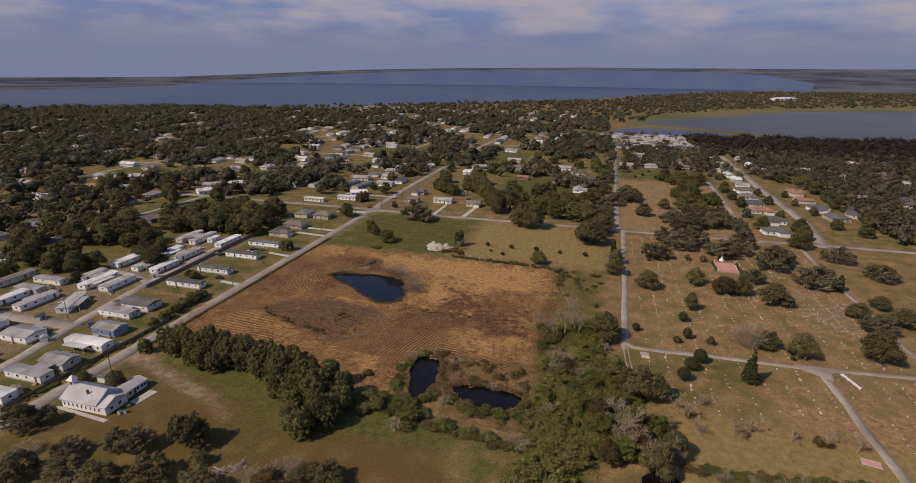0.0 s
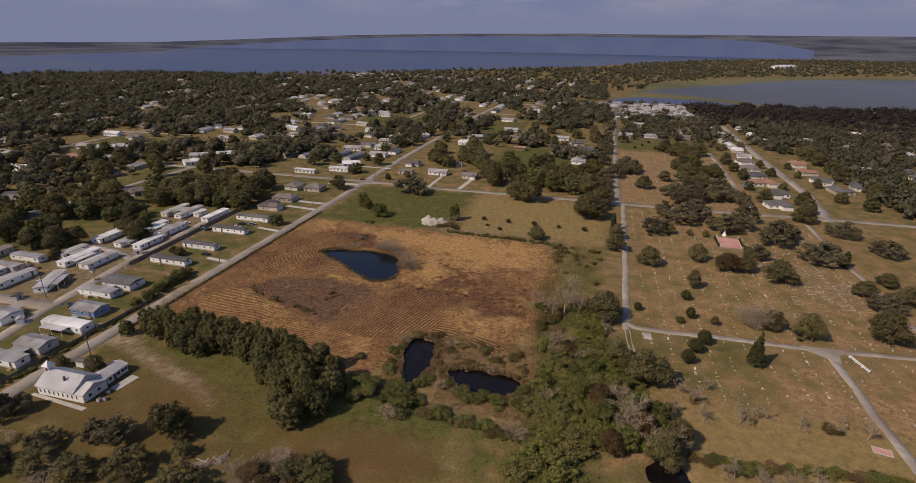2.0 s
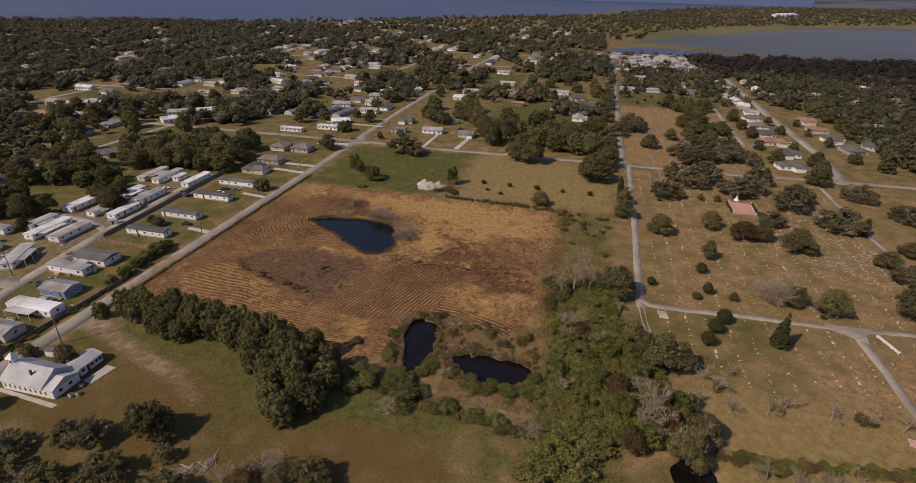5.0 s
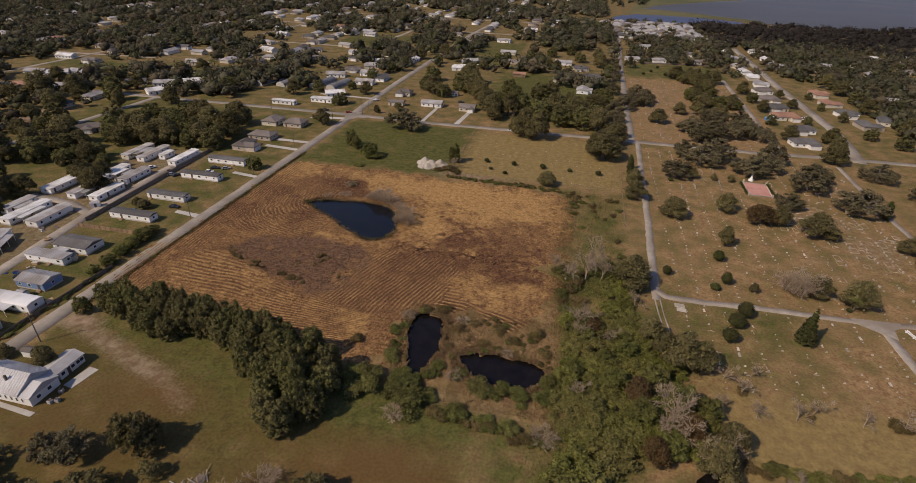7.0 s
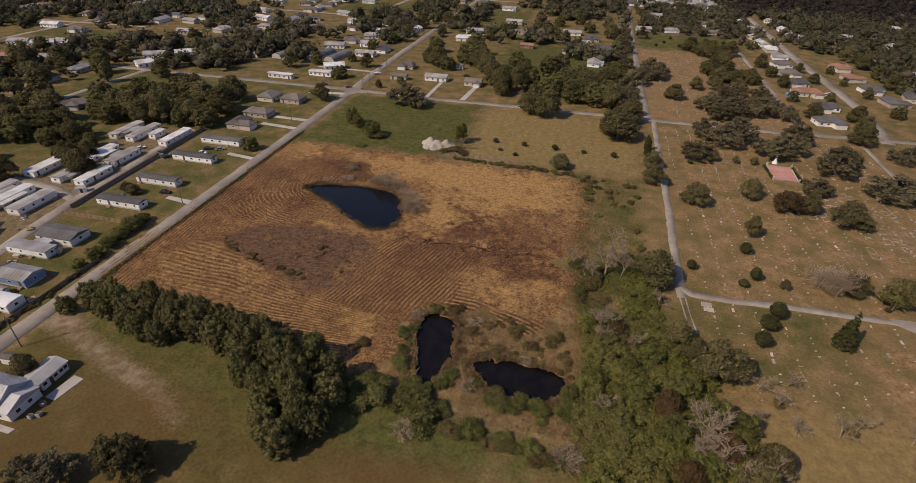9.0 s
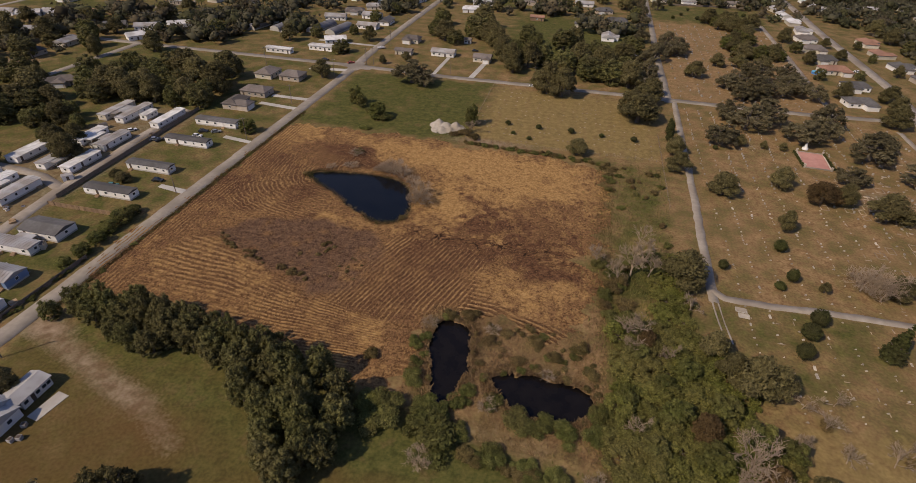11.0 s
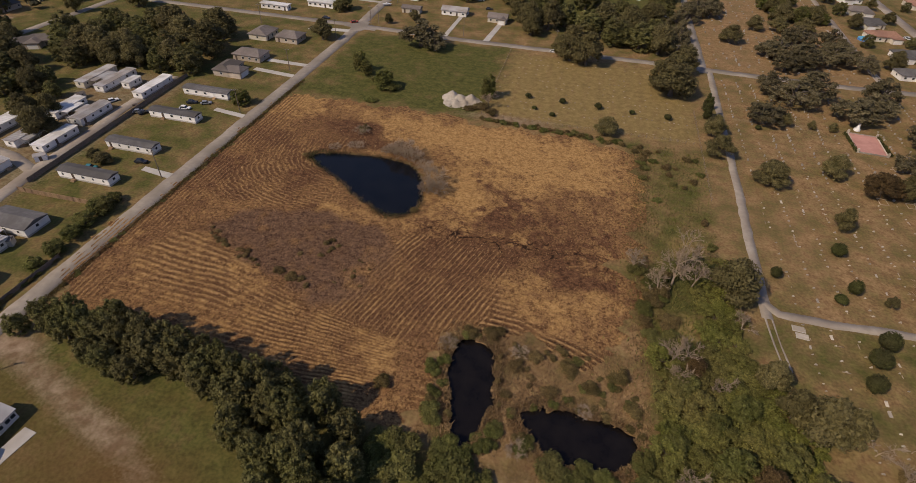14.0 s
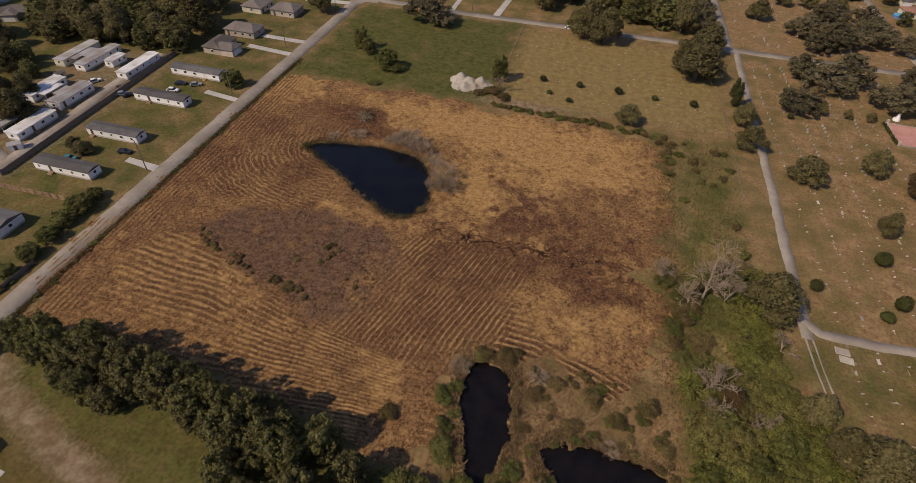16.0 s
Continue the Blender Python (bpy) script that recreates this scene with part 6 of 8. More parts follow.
BRN = "tan house with a hipped dark brown shingle roof"
house(-185.5, 274.5, 12, 8, 90, M_tan, M_roofbrown, BRN, 3.0, (-2.5, 5.5, 7), 1)
house(-184.5, 292, 14, 9, 0, M_tan, M_roofbrown, BRN, 3.5, None, 2)
house(-194, 320, 12, 10, 90, M_cream, M_roofbrown, "cream house with a hipped dark brown roof", 3.5, None, 3)
house(-178.5, 320, 12, 10, 0, M_tan, M_roofbrown, BRN, 3.8, None, 4)
house(-108.8, 392, 15, 7.5, 0, M_white, M_roofsilver, "white bungalow with a long grey gabled roof", 0, None, 5)
house(-82, 388.5, 11, 8, 0, M_cream, M_roofbrown, "cream house with a gabled front and brown roof", 0, (3, 2.5, 4.5), 6)
house(-138, 416, 11, 8.5, 0, M_cream, M_roofbrown, "white house with a tan hipped roof", 2.5, (-2, 3.5, 6), 7)
house(-134, 386, 11, 5.5, 0, M_cream, M_roofbrown, "low brown-roofed shed house beside the street", 0, None, 8)
house(-100, 426, 4.5, 4, 0, M_white, M_roofbrown, "small white garden shed with a brown roof", 0, None, 9)
house(-211, 364, 17, 4.5, 0, M_white, M_roofwhite, "long white flat mobile home beside the street", 0, None, 10, 2.7, "houses", 0.15)
house(-188, 378, 16, 6, 0, M_white, M_roofwhite, "long white flat mobile home beside the street", 0, None, 11, 2.7, "houses", 0.15)
house(-180, 440, 15, 8, 0, M_white, M_roofsilver, "white house with a grey roof", 0, None, 12)
house(-199, 503, 13, 9, 20, M_cream, M_roofsilver, "cream house with a grey roof", 2, None, 13)
house(-189, 472, 14, 9, 0, M_white, M_roofsilver, "white house with a pale metal roof", 0, None, 14)
house(-118, 523, 16, 10, 10, M_white, M_roofwhite, "large white house with a white metal roof", 3, None, 15)
house(-115, 556, 18, 11, 10, M_white, M_roofsilver, "large white house with a grey roof", 3, None, 16)
house(-61, 512, 11, 6, 0, M_wood, M_rooftile, "red wooden barn with a rusty roof", 0, None, 17)
house(-4, 470, 12, 9, 90, M_white, M_roofsilver, "white house with a gabled grey roof", 0, (0, 3, 5), 18)
house(3, 523, 16, 11, 0, M_tan, M_roofgrey, "tan house with a hipped grey roof", 3.5, None, 19)
house(-24, 503, 12, 8, 0, M_cream, M_roofgrey, "cream house with a grey roof", 3, None, 20)
house(-87, 620, 16, 8, 0, M_cream, M_roofsilver, "cream shed with a pale roof on the green lot", 0, None, 21)
house(-74, 570, 11, 7, 0, M_tan, M_roofbrown, "tan house at the street corner", 0, None, 22)
house(138, 437, 17, 10, 8, M_cream, M_rooftile, "cream house with a terracotta tile roof beside a pool", 3.5, (5, 3, 6), 23)
house(139, 462, 14, 10, 8, M_cream, M_roofgrey, "cream house with a grey hipped roof", 3.5, (-3, 4, 6), 24)
house(140, 488, 14, 10, 8, M_cream, M_roofbrown, "cream house with a tan hipped roof", 3.5, (3, 4, 6), 25)
house(143, 518, 14, 10, 8, M_white, M_roofbrown, "pale house with a tan roof", 3.5, (-3, 3, 6), 26)
house(132, 376, 15, 9, 8, M_white, M_roofgrey, "white house with a dark grey roof", 3.5, (3.5, 4, 6.5), 27)
house(140, 406, 14, 9, 8, M_white, M_roofgrey, "white house with a dark blue grey roof", 3.5, (-3, 4, 6), 28)
house(186, 520, 15, 10, 98, M_cream, M_rooftile, "cream house with a terracotta tile roof", 3.5, (3, 4, 6.5), 29)
house(183, 489, 13, 9, 98, M_cream, M_rooftile, "cream house with an orange tile roof", 3.5, (-3, 4, 6), 30)
house(184, 457, 14, 10, 98, M_white, M_roofgrey, "white house with a grey roof", 3.5, (3, 5, 6.5), 31)
house(187, 430, 14, 10, 98, M_tan, M_roofgrey, "tan house with a grey roof", 3.5, (-3, 4, 6), 32)
for k, (u, v, a, w_, r_, hp, lab) in enumerate((
        (205, 446, 90, M_cream, M_roofgrey, 3, "cream house with a grey roof among oaks"), (147, 545, 90, M_white, M_roofsilver, 3, "pale house with a grey roof"), (148, 575, 90, M_cream, M_roofwhite, 3, "cream house with a pale roof"), (147, 600, 90, M_white, M_roofwhite, 0, "white house with a pale roof"),
        (146.7, 626, 90, M_cream, M_roofsilver, 3, "cream house with a grey roof"), (149, 674, 90, M_white, M_roofsilver, 3, "white house with a grey roof"), (150, 710, 90, M_cream, M_roofwhite, 0, "pale house near the dark wood"), (188, 733, 0, M_white, M_roofsilver, 3, "white house near the dark wood"),
        (186.5, 679, 90, M_white, M_roofwhite, 0, "long white house with a white roof"), (187, 648, 90, M_white, M_roofsilver, 3, "white house with a grey roof"), (216, 643, 0, M_cream, M_roofgrey, 3, "cream house under trees"), (240, 660, 0, M_white, M_roofsilver, 3, "pale house under trees"), (309, 732, 20, M_white, M_roofwhite, 3, "white house near the dark wood"),
        (275, 680, 10, M_cream, M_roofgrey, 3, "cream house with a dark roof"), (309, 655, 10, M_tan, M_roofbrown, 3, "tan house with a brown roof"), (322, 639, 10, M_white, M_roofgrey, 3, "white house with a grey roof"), (262, 698, 10, M_white, M_roofgrey, 3, "white house with a grey roof"), (105, 682, 0, M_cream, M_roofbrown, 3, "tan-roofed house beside the wood"), (70, 632, 0, M_white, M_roofsilver, 3, "white house beside the lane"),
        (-352, 243, 15, M_tan, M_roofgrey, 4, "large house with a dark grey hipped roof"), (-505, 388, 10, M_cream, M_roofbrown, 3, "cream house with a brown roof"), (-420, 345, 30, M_tan, M_rooftile, 3, "tan house with an orange roof"), (-447, 438, 0, M_cream, M_roofbrown, 3, "cream house with a brown roof on a lawn"), (-484, 447, 0, M_white, M_roofwhite, 0, "white house with a white roof"),
        (-348, 380, 20, M_white, M_roofgrey, 0, "white house with a grey gabled roof"), (-343, 408, 20, M_cream, M_roofbrown, 3, "cream house with a brown roof"), (-392, 406, 0, M_tan, M_rooftile, 3, "low house with a red orange roof"), (-418, 396, 0, M_white, M_roofsilver, 0, "white house with a grey roof"), (-430, 387, 30, M_white, M_roofwhite, 0, "white house with a white roof"), (-450, 385, 0, M_white, M_roofsilver, 0, "white house with a metal roof"),
        (-423, 302, 20, M_white, M_roofwhite, 0, "long white house among trees"), (-488, 340, 0, M_white, M_roofsilver, 0, "white house beside a lawn"), (-389, 351, 20, M_white, M_roofsilver, 0, "pale house among trees"), (-286, 276, 20, M_tan, M_roofbrown, 3, "low brown house among trees"), (-314, 362, 40, M_white, M_roofwhite, 0, "long white house among trees"), (-325, 384, 40, M_white, M_roofsilver, 0, "long grey-roofed house among trees"),
        (-199, 525, 20, M_white, M_roofwhite, 0, "white house with a white roof"), (-204, 568, 0, M_cream, M_roofgrey, 3, "wide house with a grey roof"), (-209, 598, 0, M_white, M_roofgrey, 3, "long house with a dark grey roof"), (-187, 397, 15, M_white, M_roofwhite, 0, "long white mobile home beside parked boats"), (-143, 676, 0, M_cream, M_roofbrown, 3, "tan house on a lawn"), (-104, 700, 0, M_white, M_roofsilver, 0, "pale shed on a lawn"),
        (-172, 458, 90, M_white, M_roofgrey, 0, "white house with a grey gable beside the road"), (-208, 482, 10, M_cream, M_roofbrown, 3, "cream house with a brown roof"), (-214, 458, 0, M_white, M_roofsilver, 0, "pale long house beside sheds"), (-172, 545, 90, M_white, M_roofwhite, 0, "white house beside the road"), (-226, 532, 0, M_cream, M_roofgrey, 3, "cream house under trees"), (-238, 562, 0, M_white, M_roofsilver, 0, "white house under trees"), (-262, 520, 0, M_tan, M_roofbrown, 3, "tan house under trees"), (-285, 560, 10, M_white, M_roofgrey, 0, "white house under trees"), (-330, 545, 0, M_white, M_roofwhite, 0, "white house on a lawn"), (-355, 585, 0, M_cream, M_roofsilver, 3, "cream house on a lawn"),
        (-55, 564, 0, M_white, M_roofsilver, 0, "small white house beside trees"), (-26, 583, 0, M_white, M_roofsilver, 0, "white gabled house beside trees"), (-8, 560, 0, M_tan, M_roofgrey, 3, "house with a dark blue grey roof"), (-267, 600, 0, M_cream, M_roofsilver, 0, "small shed on a lawn"), (-282, 706, 0, M_white, M_roofsilver, 0, "white house above a lawn"), (-298, 692, 0, M_white, M_roofgrey, 3, "white house above a lawn"), (-309, 606, 0, M_cream, M_roofbrown, 3, "cream house with a brown roof"),
        (-83, 808, 0, M_white, M_roofwhite, 0, "white house beyond the street"), (-45, 823, 0, M_white, M_roofsilver, 0, "white house beyond the street"), (-8, 838, 0, M_cream, M_roofbrown, 3, "tan-roofed house beyond the street"), (60, 720, 0, M_white, M_roofsilver, 0, "white house beside the lane"), (43, 630, 0, M_cream, M_roofsilver, 0, "cream house behind the cemetery wall"), (111, 636, 0, M_cream, M_roofbrown, 3, "tan-roofed house behind the cemetery wall"),
        (-395, 686, 0, M_white, M_roofwhite, 0, "long white house on a lawn"), (-370, 646, 0, M_white, M_roofwhite, 0, "long white house on a lawn"), (-272, 685, 0, M_white, M_roofsilver, 0, "white house on a lawn"))):
    house(u, v, 14 + k % 3, 8.5, a + 7 * (k % 5 - 2), w_, r_, lab, hp, ((k % 3 - 1) * 3.2, 2.6 + k % 2, 6.2) if hp and k % 4 else None, 300 + k)
house(-291, 271, 13, 8, 55, M_tan, M_roofbrown, "brown house among trees", 2.5, None, 34)
house(-308, 398, 18, 8, 40, M_white, M_roofwhite, "long white house among trees", 0, None, 35)
house(-357, 463, 16, 8, 10, M_tan, M_roofsilver, "low house with a metal roof", 0, None, 36)

# long growers' sheds with rounded roofs
for k, (u, v, l) in enumerate(((-256, 420, 28), (-238, 424, 30), (-226, 418, 30), (-212, 428, 28), (-197, 426, 26))):
    ob = thing("greenhouse_shed", "long shed with a rounded grey metal roof", "shed", pose(u, v, 0, 0, 0, 90 - 8), "rounded sheds")
    bm = bmesh.new()
    n, w = 12, 4.2
    prof = [(-w * math.cos(math.pi * i / n), 0.8 + 3.0 * math.sin(math.pi * i / n)) for i in range(n + 1)]
    ends = [[bm.verts.new((x, y, z)) for y, z in prof] for x in (-l / 2, l / 2)]
    for i in range(n):
        bm.faces.new((ends[0][i], ends[1][i], ends[1][i + 1], ends[0][i + 1]))
    bm.faces.new((ends[0][0], ends[0][n], ends[1][n], ends[1][0]))
    bmesh.ops.recalc_face_normals(bm, faces=bm.faces)
    part("roof", bm, M_hoop, ob)
    part("wall", boxes((-l / 2 + 0.05, l / 2 - 0.05, -w + 0.05, w - 0.05, -0.1, 0.82)), M_skirt, ob)
    fr = bmesh.new()
    for x in (-l / 2, l / 2 - 0.1):
        ring_ = [fr.verts.new((x, y * 0.98, z * 0.98)) for y, z in prof]
        fr.faces.new(ring_)
    part("end_wall", fr, M_skirt, ob)

# the church
church = thing("church", "white wooden church with a pale metal roof and belfry", "church", pose(-136, 96, 0, 0, 0, 0))
M_roofchurch = mat("ribbed_church_roof", [(0.43, 0.42, 0.41), (0.51, 0.5, 0.485), (0.34, 0.325, 0.31)], 0.4, 0.5, big=0.5)
part("wall", boxes((-8.6, 5.0, -4.6, 4.6, -0.1, 2.9)), M_white, church)
part("roof", gable(bmesh.new(), -8.6, 5.0, -4.6, 4.6, 2.9, 3.3, 0.45, 0.16), M_roofchurch, church)
part("roof_rib", seams(-8.6, 5.0, -4.6, 4.6, 2.9, 3.3, 0.45), M_frame, church)
part("end_wall", boxes((5.0, 8.4, -4.6, 3.4, -0.1, 2.7)), M_white, church)
part("end_roof", gable(bmesh.new(), 5.16, 8.4, -4.6, 3.4, 2.7, 1.9, 0.35, 0.14), M_roofchurch, church)
tri = bmesh.new()
for sx, xx, y0, y1, z0, z1 in ((-1, -8.6, -4.6, 4.6, 2.9, 5.9), (1, 5.0, -4.6, 4.6, 2.9, 5.9), (1, 8.4, -4.6, 3.4, 2.7, 4.35)):
    a = [tri.verts.new(p) for p in ((xx, y0, z0), (xx, y1, z0), (xx, (y0 + y1) / 2, z1))]
    b = [tri.verts.new((q.co.x - sx * 0.15, q.co.y, q.co.z)) for q in a]
    tri.faces.new(a)
    tri.faces.new(b[::-1])
bmesh.ops.recalc_face_normals(tri, faces=tri.faces)
part("gable_wall", tri, M_white, church)
tower = part("belfry", boxes((-9.2, -7.6, -0.8, 0.8, 4.6, 7.2)), M_white, church)
cap = bmesh.new()
base = [cap.verts.new(p) for p in ((-9.7, -1.3, 7.2), (-7.1, -1.3, 7.2), (-7.1, 1.3, 7.2), (-9.7, 1.3, 7.2))]
tip = cap.verts.new((-8.4, 0, 8.9))
cap.faces.new(base[::-1])
for i in range(4):
    cap.faces.new((base[i], base[(i + 1) % 4], tip))
part("belfry_roof", cap, M_frame, tower)
part("louvre", boxes((-8.9, -7.9, -0.84, -0.8, 5.7, 6.8)), M_dark, tower)
part("chimney", boxes((-0.4, 0.1, -2.5, -2.0, 4.2, 6.2)), M_dark, church)
for i in range(9):
    window(church, -7.6 + i * 1.7, -4.6, 1.55, 0.7, 1.3, "y-")
for yy in (-2.4, 0.6):
    window(church, 8.4, yy, 1.5, 1.2, 1.1, "x+")
part("wing_wall", boxes((2.2, 7.4, 4.63, 12.2, -0.1, 2.5)), M_white, church)
bm = gable(bmesh.new(), 3.4, 12.2, -2.6, 2.6, 2.5, 1.1, 0.35, 0.14)
bmesh.ops.rotate(bm, verts=bm.verts, cent=(0, 0, 0), matrix=Matrix.Rotation(radians(90), 3, "Z"))
bmesh.ops.translate(bm, verts=bm.verts, vec=(4.8, 0, 0))
part("wing_roof", bm, M_roofchurch, church)
for yy in (5.6, 8.6, 10.2, 11.4):
    window(church, 7.4, yy, 1.5, 1.2, 1.1, "x+")
part("door", boxes((7.4, 7.46, 6.9, 7.8, 0.0, 2.1)), M_dark, church)
sheet("pavement_church", [(-146.5, 90.2), (-125.5, 88.6), (-125.2, 90.0), (-146.3, 91.3)], 0.12, M_concrete, "pale concrete walk along the church", "pavement", 0.2)
sheet("pavement_church", [(-126.6, 99.2), (-123.6, 98.8), (-122.4, 106.2), (-125.6, 106.6)], 0.12, M_concrete, "pale concrete slab beside the church wing", "pavement", 0.2)
shed_ = thing("garden_shed", "small white shed with a brown roof near the road", "shed", pose(-145, 106.5, 0, 0, 0, 5))
part("wall", boxes((-1.4, 1.4, -1.1, 1.1, -0.05, 2.0)), M_white, shed_)
part("roof", gable(bmesh.new(), -1.4, 1.4, -1.1, 1.1, 2.0, 0.7, 0.2, 0.08), M_roofbrown, shed_)
for k, (u, v) in enumerate(((-124.5, 93.5), (-123.2, 94.4), (-125, 97.2))):
    ac = thing("cooling_unit", "grey metal cooling unit beside the church", "cooling unit", pose(u, v, 0, 0, 0, 12 * k), "cooling units")
    part("case", boxes((-0.5, 0.5, -0.5, 0.5, -0.02, 0.95)), M_roofsilver, ac)
    part("grille", boxes((-0.38, 0.38, -0.38, 0.38, 0.95, 1.0)), M_dark, ac)

# drives
for k, pts in enumerate(([(-170, 241), (-156, 239), (-156, 236.5), (-170, 238.5)], [(-167.5, 195.5), (-156, 194.4), (-156, 191.5), (-167.5, 193.2)], [(-176.6, 282.5), (-156, 280.5), (-156, 277.5), (-176.6, 279.5)],
                         [(-176, 294), (-156, 293.5), (-156, 290.5), (-176, 290.8)], [(-105.3, 388), (-103, 388), (-103.6, 352.6), (-106, 352.6)], [(-81, 384), (-78, 384), (-80.4, 351.6), (-83.8, 351.6)],
                         [(-178, 342), (-156, 345), (-156, 341), (-178, 338)], [(-200, 400), (-157, 399), (-157, 396), (-200, 397)], [(8, 436), (18, 436), (18, 433), (8, 433)])):
    sheet("pavement_drive", pts, 0.115, M_concrete, "pale concrete driveway", "pavement", 0.15)


# ---- fences, poles, cars ----
def plank_fence(name, a, b, h, material, label, board=0.5, post=2.5):
    """Posts, rails and single boards from a to b."""
    a, b = Vector((*a, 0)), Vector((*b, 0))
    length = (b - a).length
    turn = math.degrees(math.atan2(b.y - a.y, b.x - a.x))
    ob = thing(name, label, "fence", pose(a.x, a.y, 0, 0, 0, turn))
    pm = boxes((-0.06, 0.06, -0.06, 0.06, -0.1, h + 0.1))
    first = part("post", pm, material, ob)
    for i in range(1, int(length / post) + 1):
        o = first.copy()
        scene.collection.objects.link(o)
        o.location.x = i * post
    part("rail", boxes((0, length, 0.06, 0.1, h * 0.25, h * 0.25 + 0.1), (0, length, 0.06, 0.1, h * 0.8, h * 0.8 + 0.1)), material, ob)
    bm_ = boxes((0.01, board - 0.015, 0.1, 0.13, 0.02, h))
    first = part("board", bm_, material, ob)
    for i in range(1, int(length / board)):
        o = first.copy()
        scene.collection.objects.link(o)
        o.location.x = i * board
        o.location.z = 0.03 * math.sin(i * 2.7)
    return ob


plank_fence("wooden_fence", (-194.5, 171.8), (-166.4, 172.2), 1.8, M_wood, "new orange brown wooden board fence between gardens", 0.3)
plank_fence("dark_fence", (-199.6, 264), (-195.8, 176), 1.7, M_pole, "long dark board fence behind the homes", 0.6, 3.0)
plank_fence("dark_fence", (-160.2, 84), (-158.4, 150), 1.4, M_pole, "low dark fence between homes and road", 0.6, 3.0)


def wire_fence(a, b, label, step=3.0, h=1.2):
    a, b = Vector((*a, 0)), Vector((*b, 0))
    length = (b - a).length
    ob = thing("wire_fence", label, "fence", pose(a.x, a.y, 0, 0, 0, math.degrees(math.atan2(b.y - a.y, b.x - a.x))))
    first = part("post", boxes((-0.06, 0.06, -0.06, 0.06, -0.1, h)), M_pole, ob)
    for i in range(1, int(length / step) + 1):
        o = first.copy()
        scene.collection.objects.link(o)
        o.location.x = i * step
    for z in (0.4, 0.8, 1.15):
        part("wire", boxes((0, length, -0.012, 0.012, z, z + 0.024)), M_deadwood, ob)


plank_fence("dark_fence", (36, 616), (126, 628), 1.5, M_pole, "long dark wall at the back of the cemetery", 1.2, 6.0)
wire_fence((-66.5, 270), (-66.8, 347), "thin wire fence between lot and burial lawn")
wire_fence((-66, 268.5), (19, 270.5), "thin wire fence along the burial lawn")
wire_fence((20.3, 232), (20.3, 300), "thin wire fence beside the cemetery drive")


def utility_pole(u, v, h=10.5, turn=0.0):
    ob = thing("utility_pole", "tall wooden utility pole with a crossarm", "utility pole", pose(u, v, 0, 0, 0, turn), "utility poles")
    mesh_part("pole", fast_mesh("pole", *tubes([[((0, 0, -0.3), 0.17), ((0, 0, h), 0.11)]], 8)), M_pole, ob)
    part("crossarm", boxes((-1.2, 1.2, -0.06, 0.06, h - 0.9, h - 0.76)), M_pole, ob)
    for x in (-1.05, -0.4, 0.4, 1.05):
        part("insulator", boxes((x - 0.05, x + 0.05, -0.05, 0.05, h - 0.76, h - 0.58)), M_skirt, ob)


for u, v in ((-158.2, 191.4), (-160.5, 284.2), (-148.4, 356), (-144.5, 358), (-205.8, 338), (-147.2, 111.5), (-159, 240), (-157.8, 330), (-148, 400), (-148, 440), (-95, 356), (-45, 353), (15, 353), (-201, 140)):
    utility_pole(u, v, 10.5, 20)


def car(u, v, turn, paint, label, name="car"):
    ob = thing(name, label, "car", pose(u, v, 0, 0, 0, turn), "parked cars")
    bm = boxes((-2.2, 2.2, -0.88, 0.88, 0.32, 0.86))
    bmesh.ops.bevel(bm, geom=bm.edges[:], offset=0.14, segments=2, affect="EDGES")
    part("body", bm, paint, ob)
    cb = bmesh.new()
    lo = [cb.verts.new(p) for p in ((-1.7, -0.8, 0.84), (0.95, -0.8, 0.84), (0.95, 0.8, 0.84), (-1.7, 0.8, 0.84))]
    hi = [cb.verts.new(p) for p in ((-1.3, -0.66, 1.42), (0.3, -0.66, 1.42), (0.3, 0.66, 1.42), (-1.3, 0.66, 1.42))]
    for i in range(4):
        cb.faces.new((lo[i], lo[(i + 1) % 4], hi[(i + 1) % 4], hi[i]))
    part("cabin_glass", cb, M_glass, ob)
    part("roof", boxes((-1.32, 0.32, -0.67, 0.67, 1.42, 1.47)), paint, ob)
    for x in (-1.4, 1.4):
        for y in (-0.86, 0.86):
            wb = bmesh.new()
            bmesh.ops.create_cone(wb, cap_ends=True, segments=14, radius1=0.33, radius2=0.33, depth=0.22)
            bmesh.ops.rotate(wb, verts=wb.verts, cent=(0, 0, 0), matrix=Matrix.Rotation(radians(90), 3, "X"))
            bmesh.ops.translate(wb, verts=wb.verts, vec=(x, y, 0.44))
            part("wheel", wb, M_tyre, ob)
    return ob


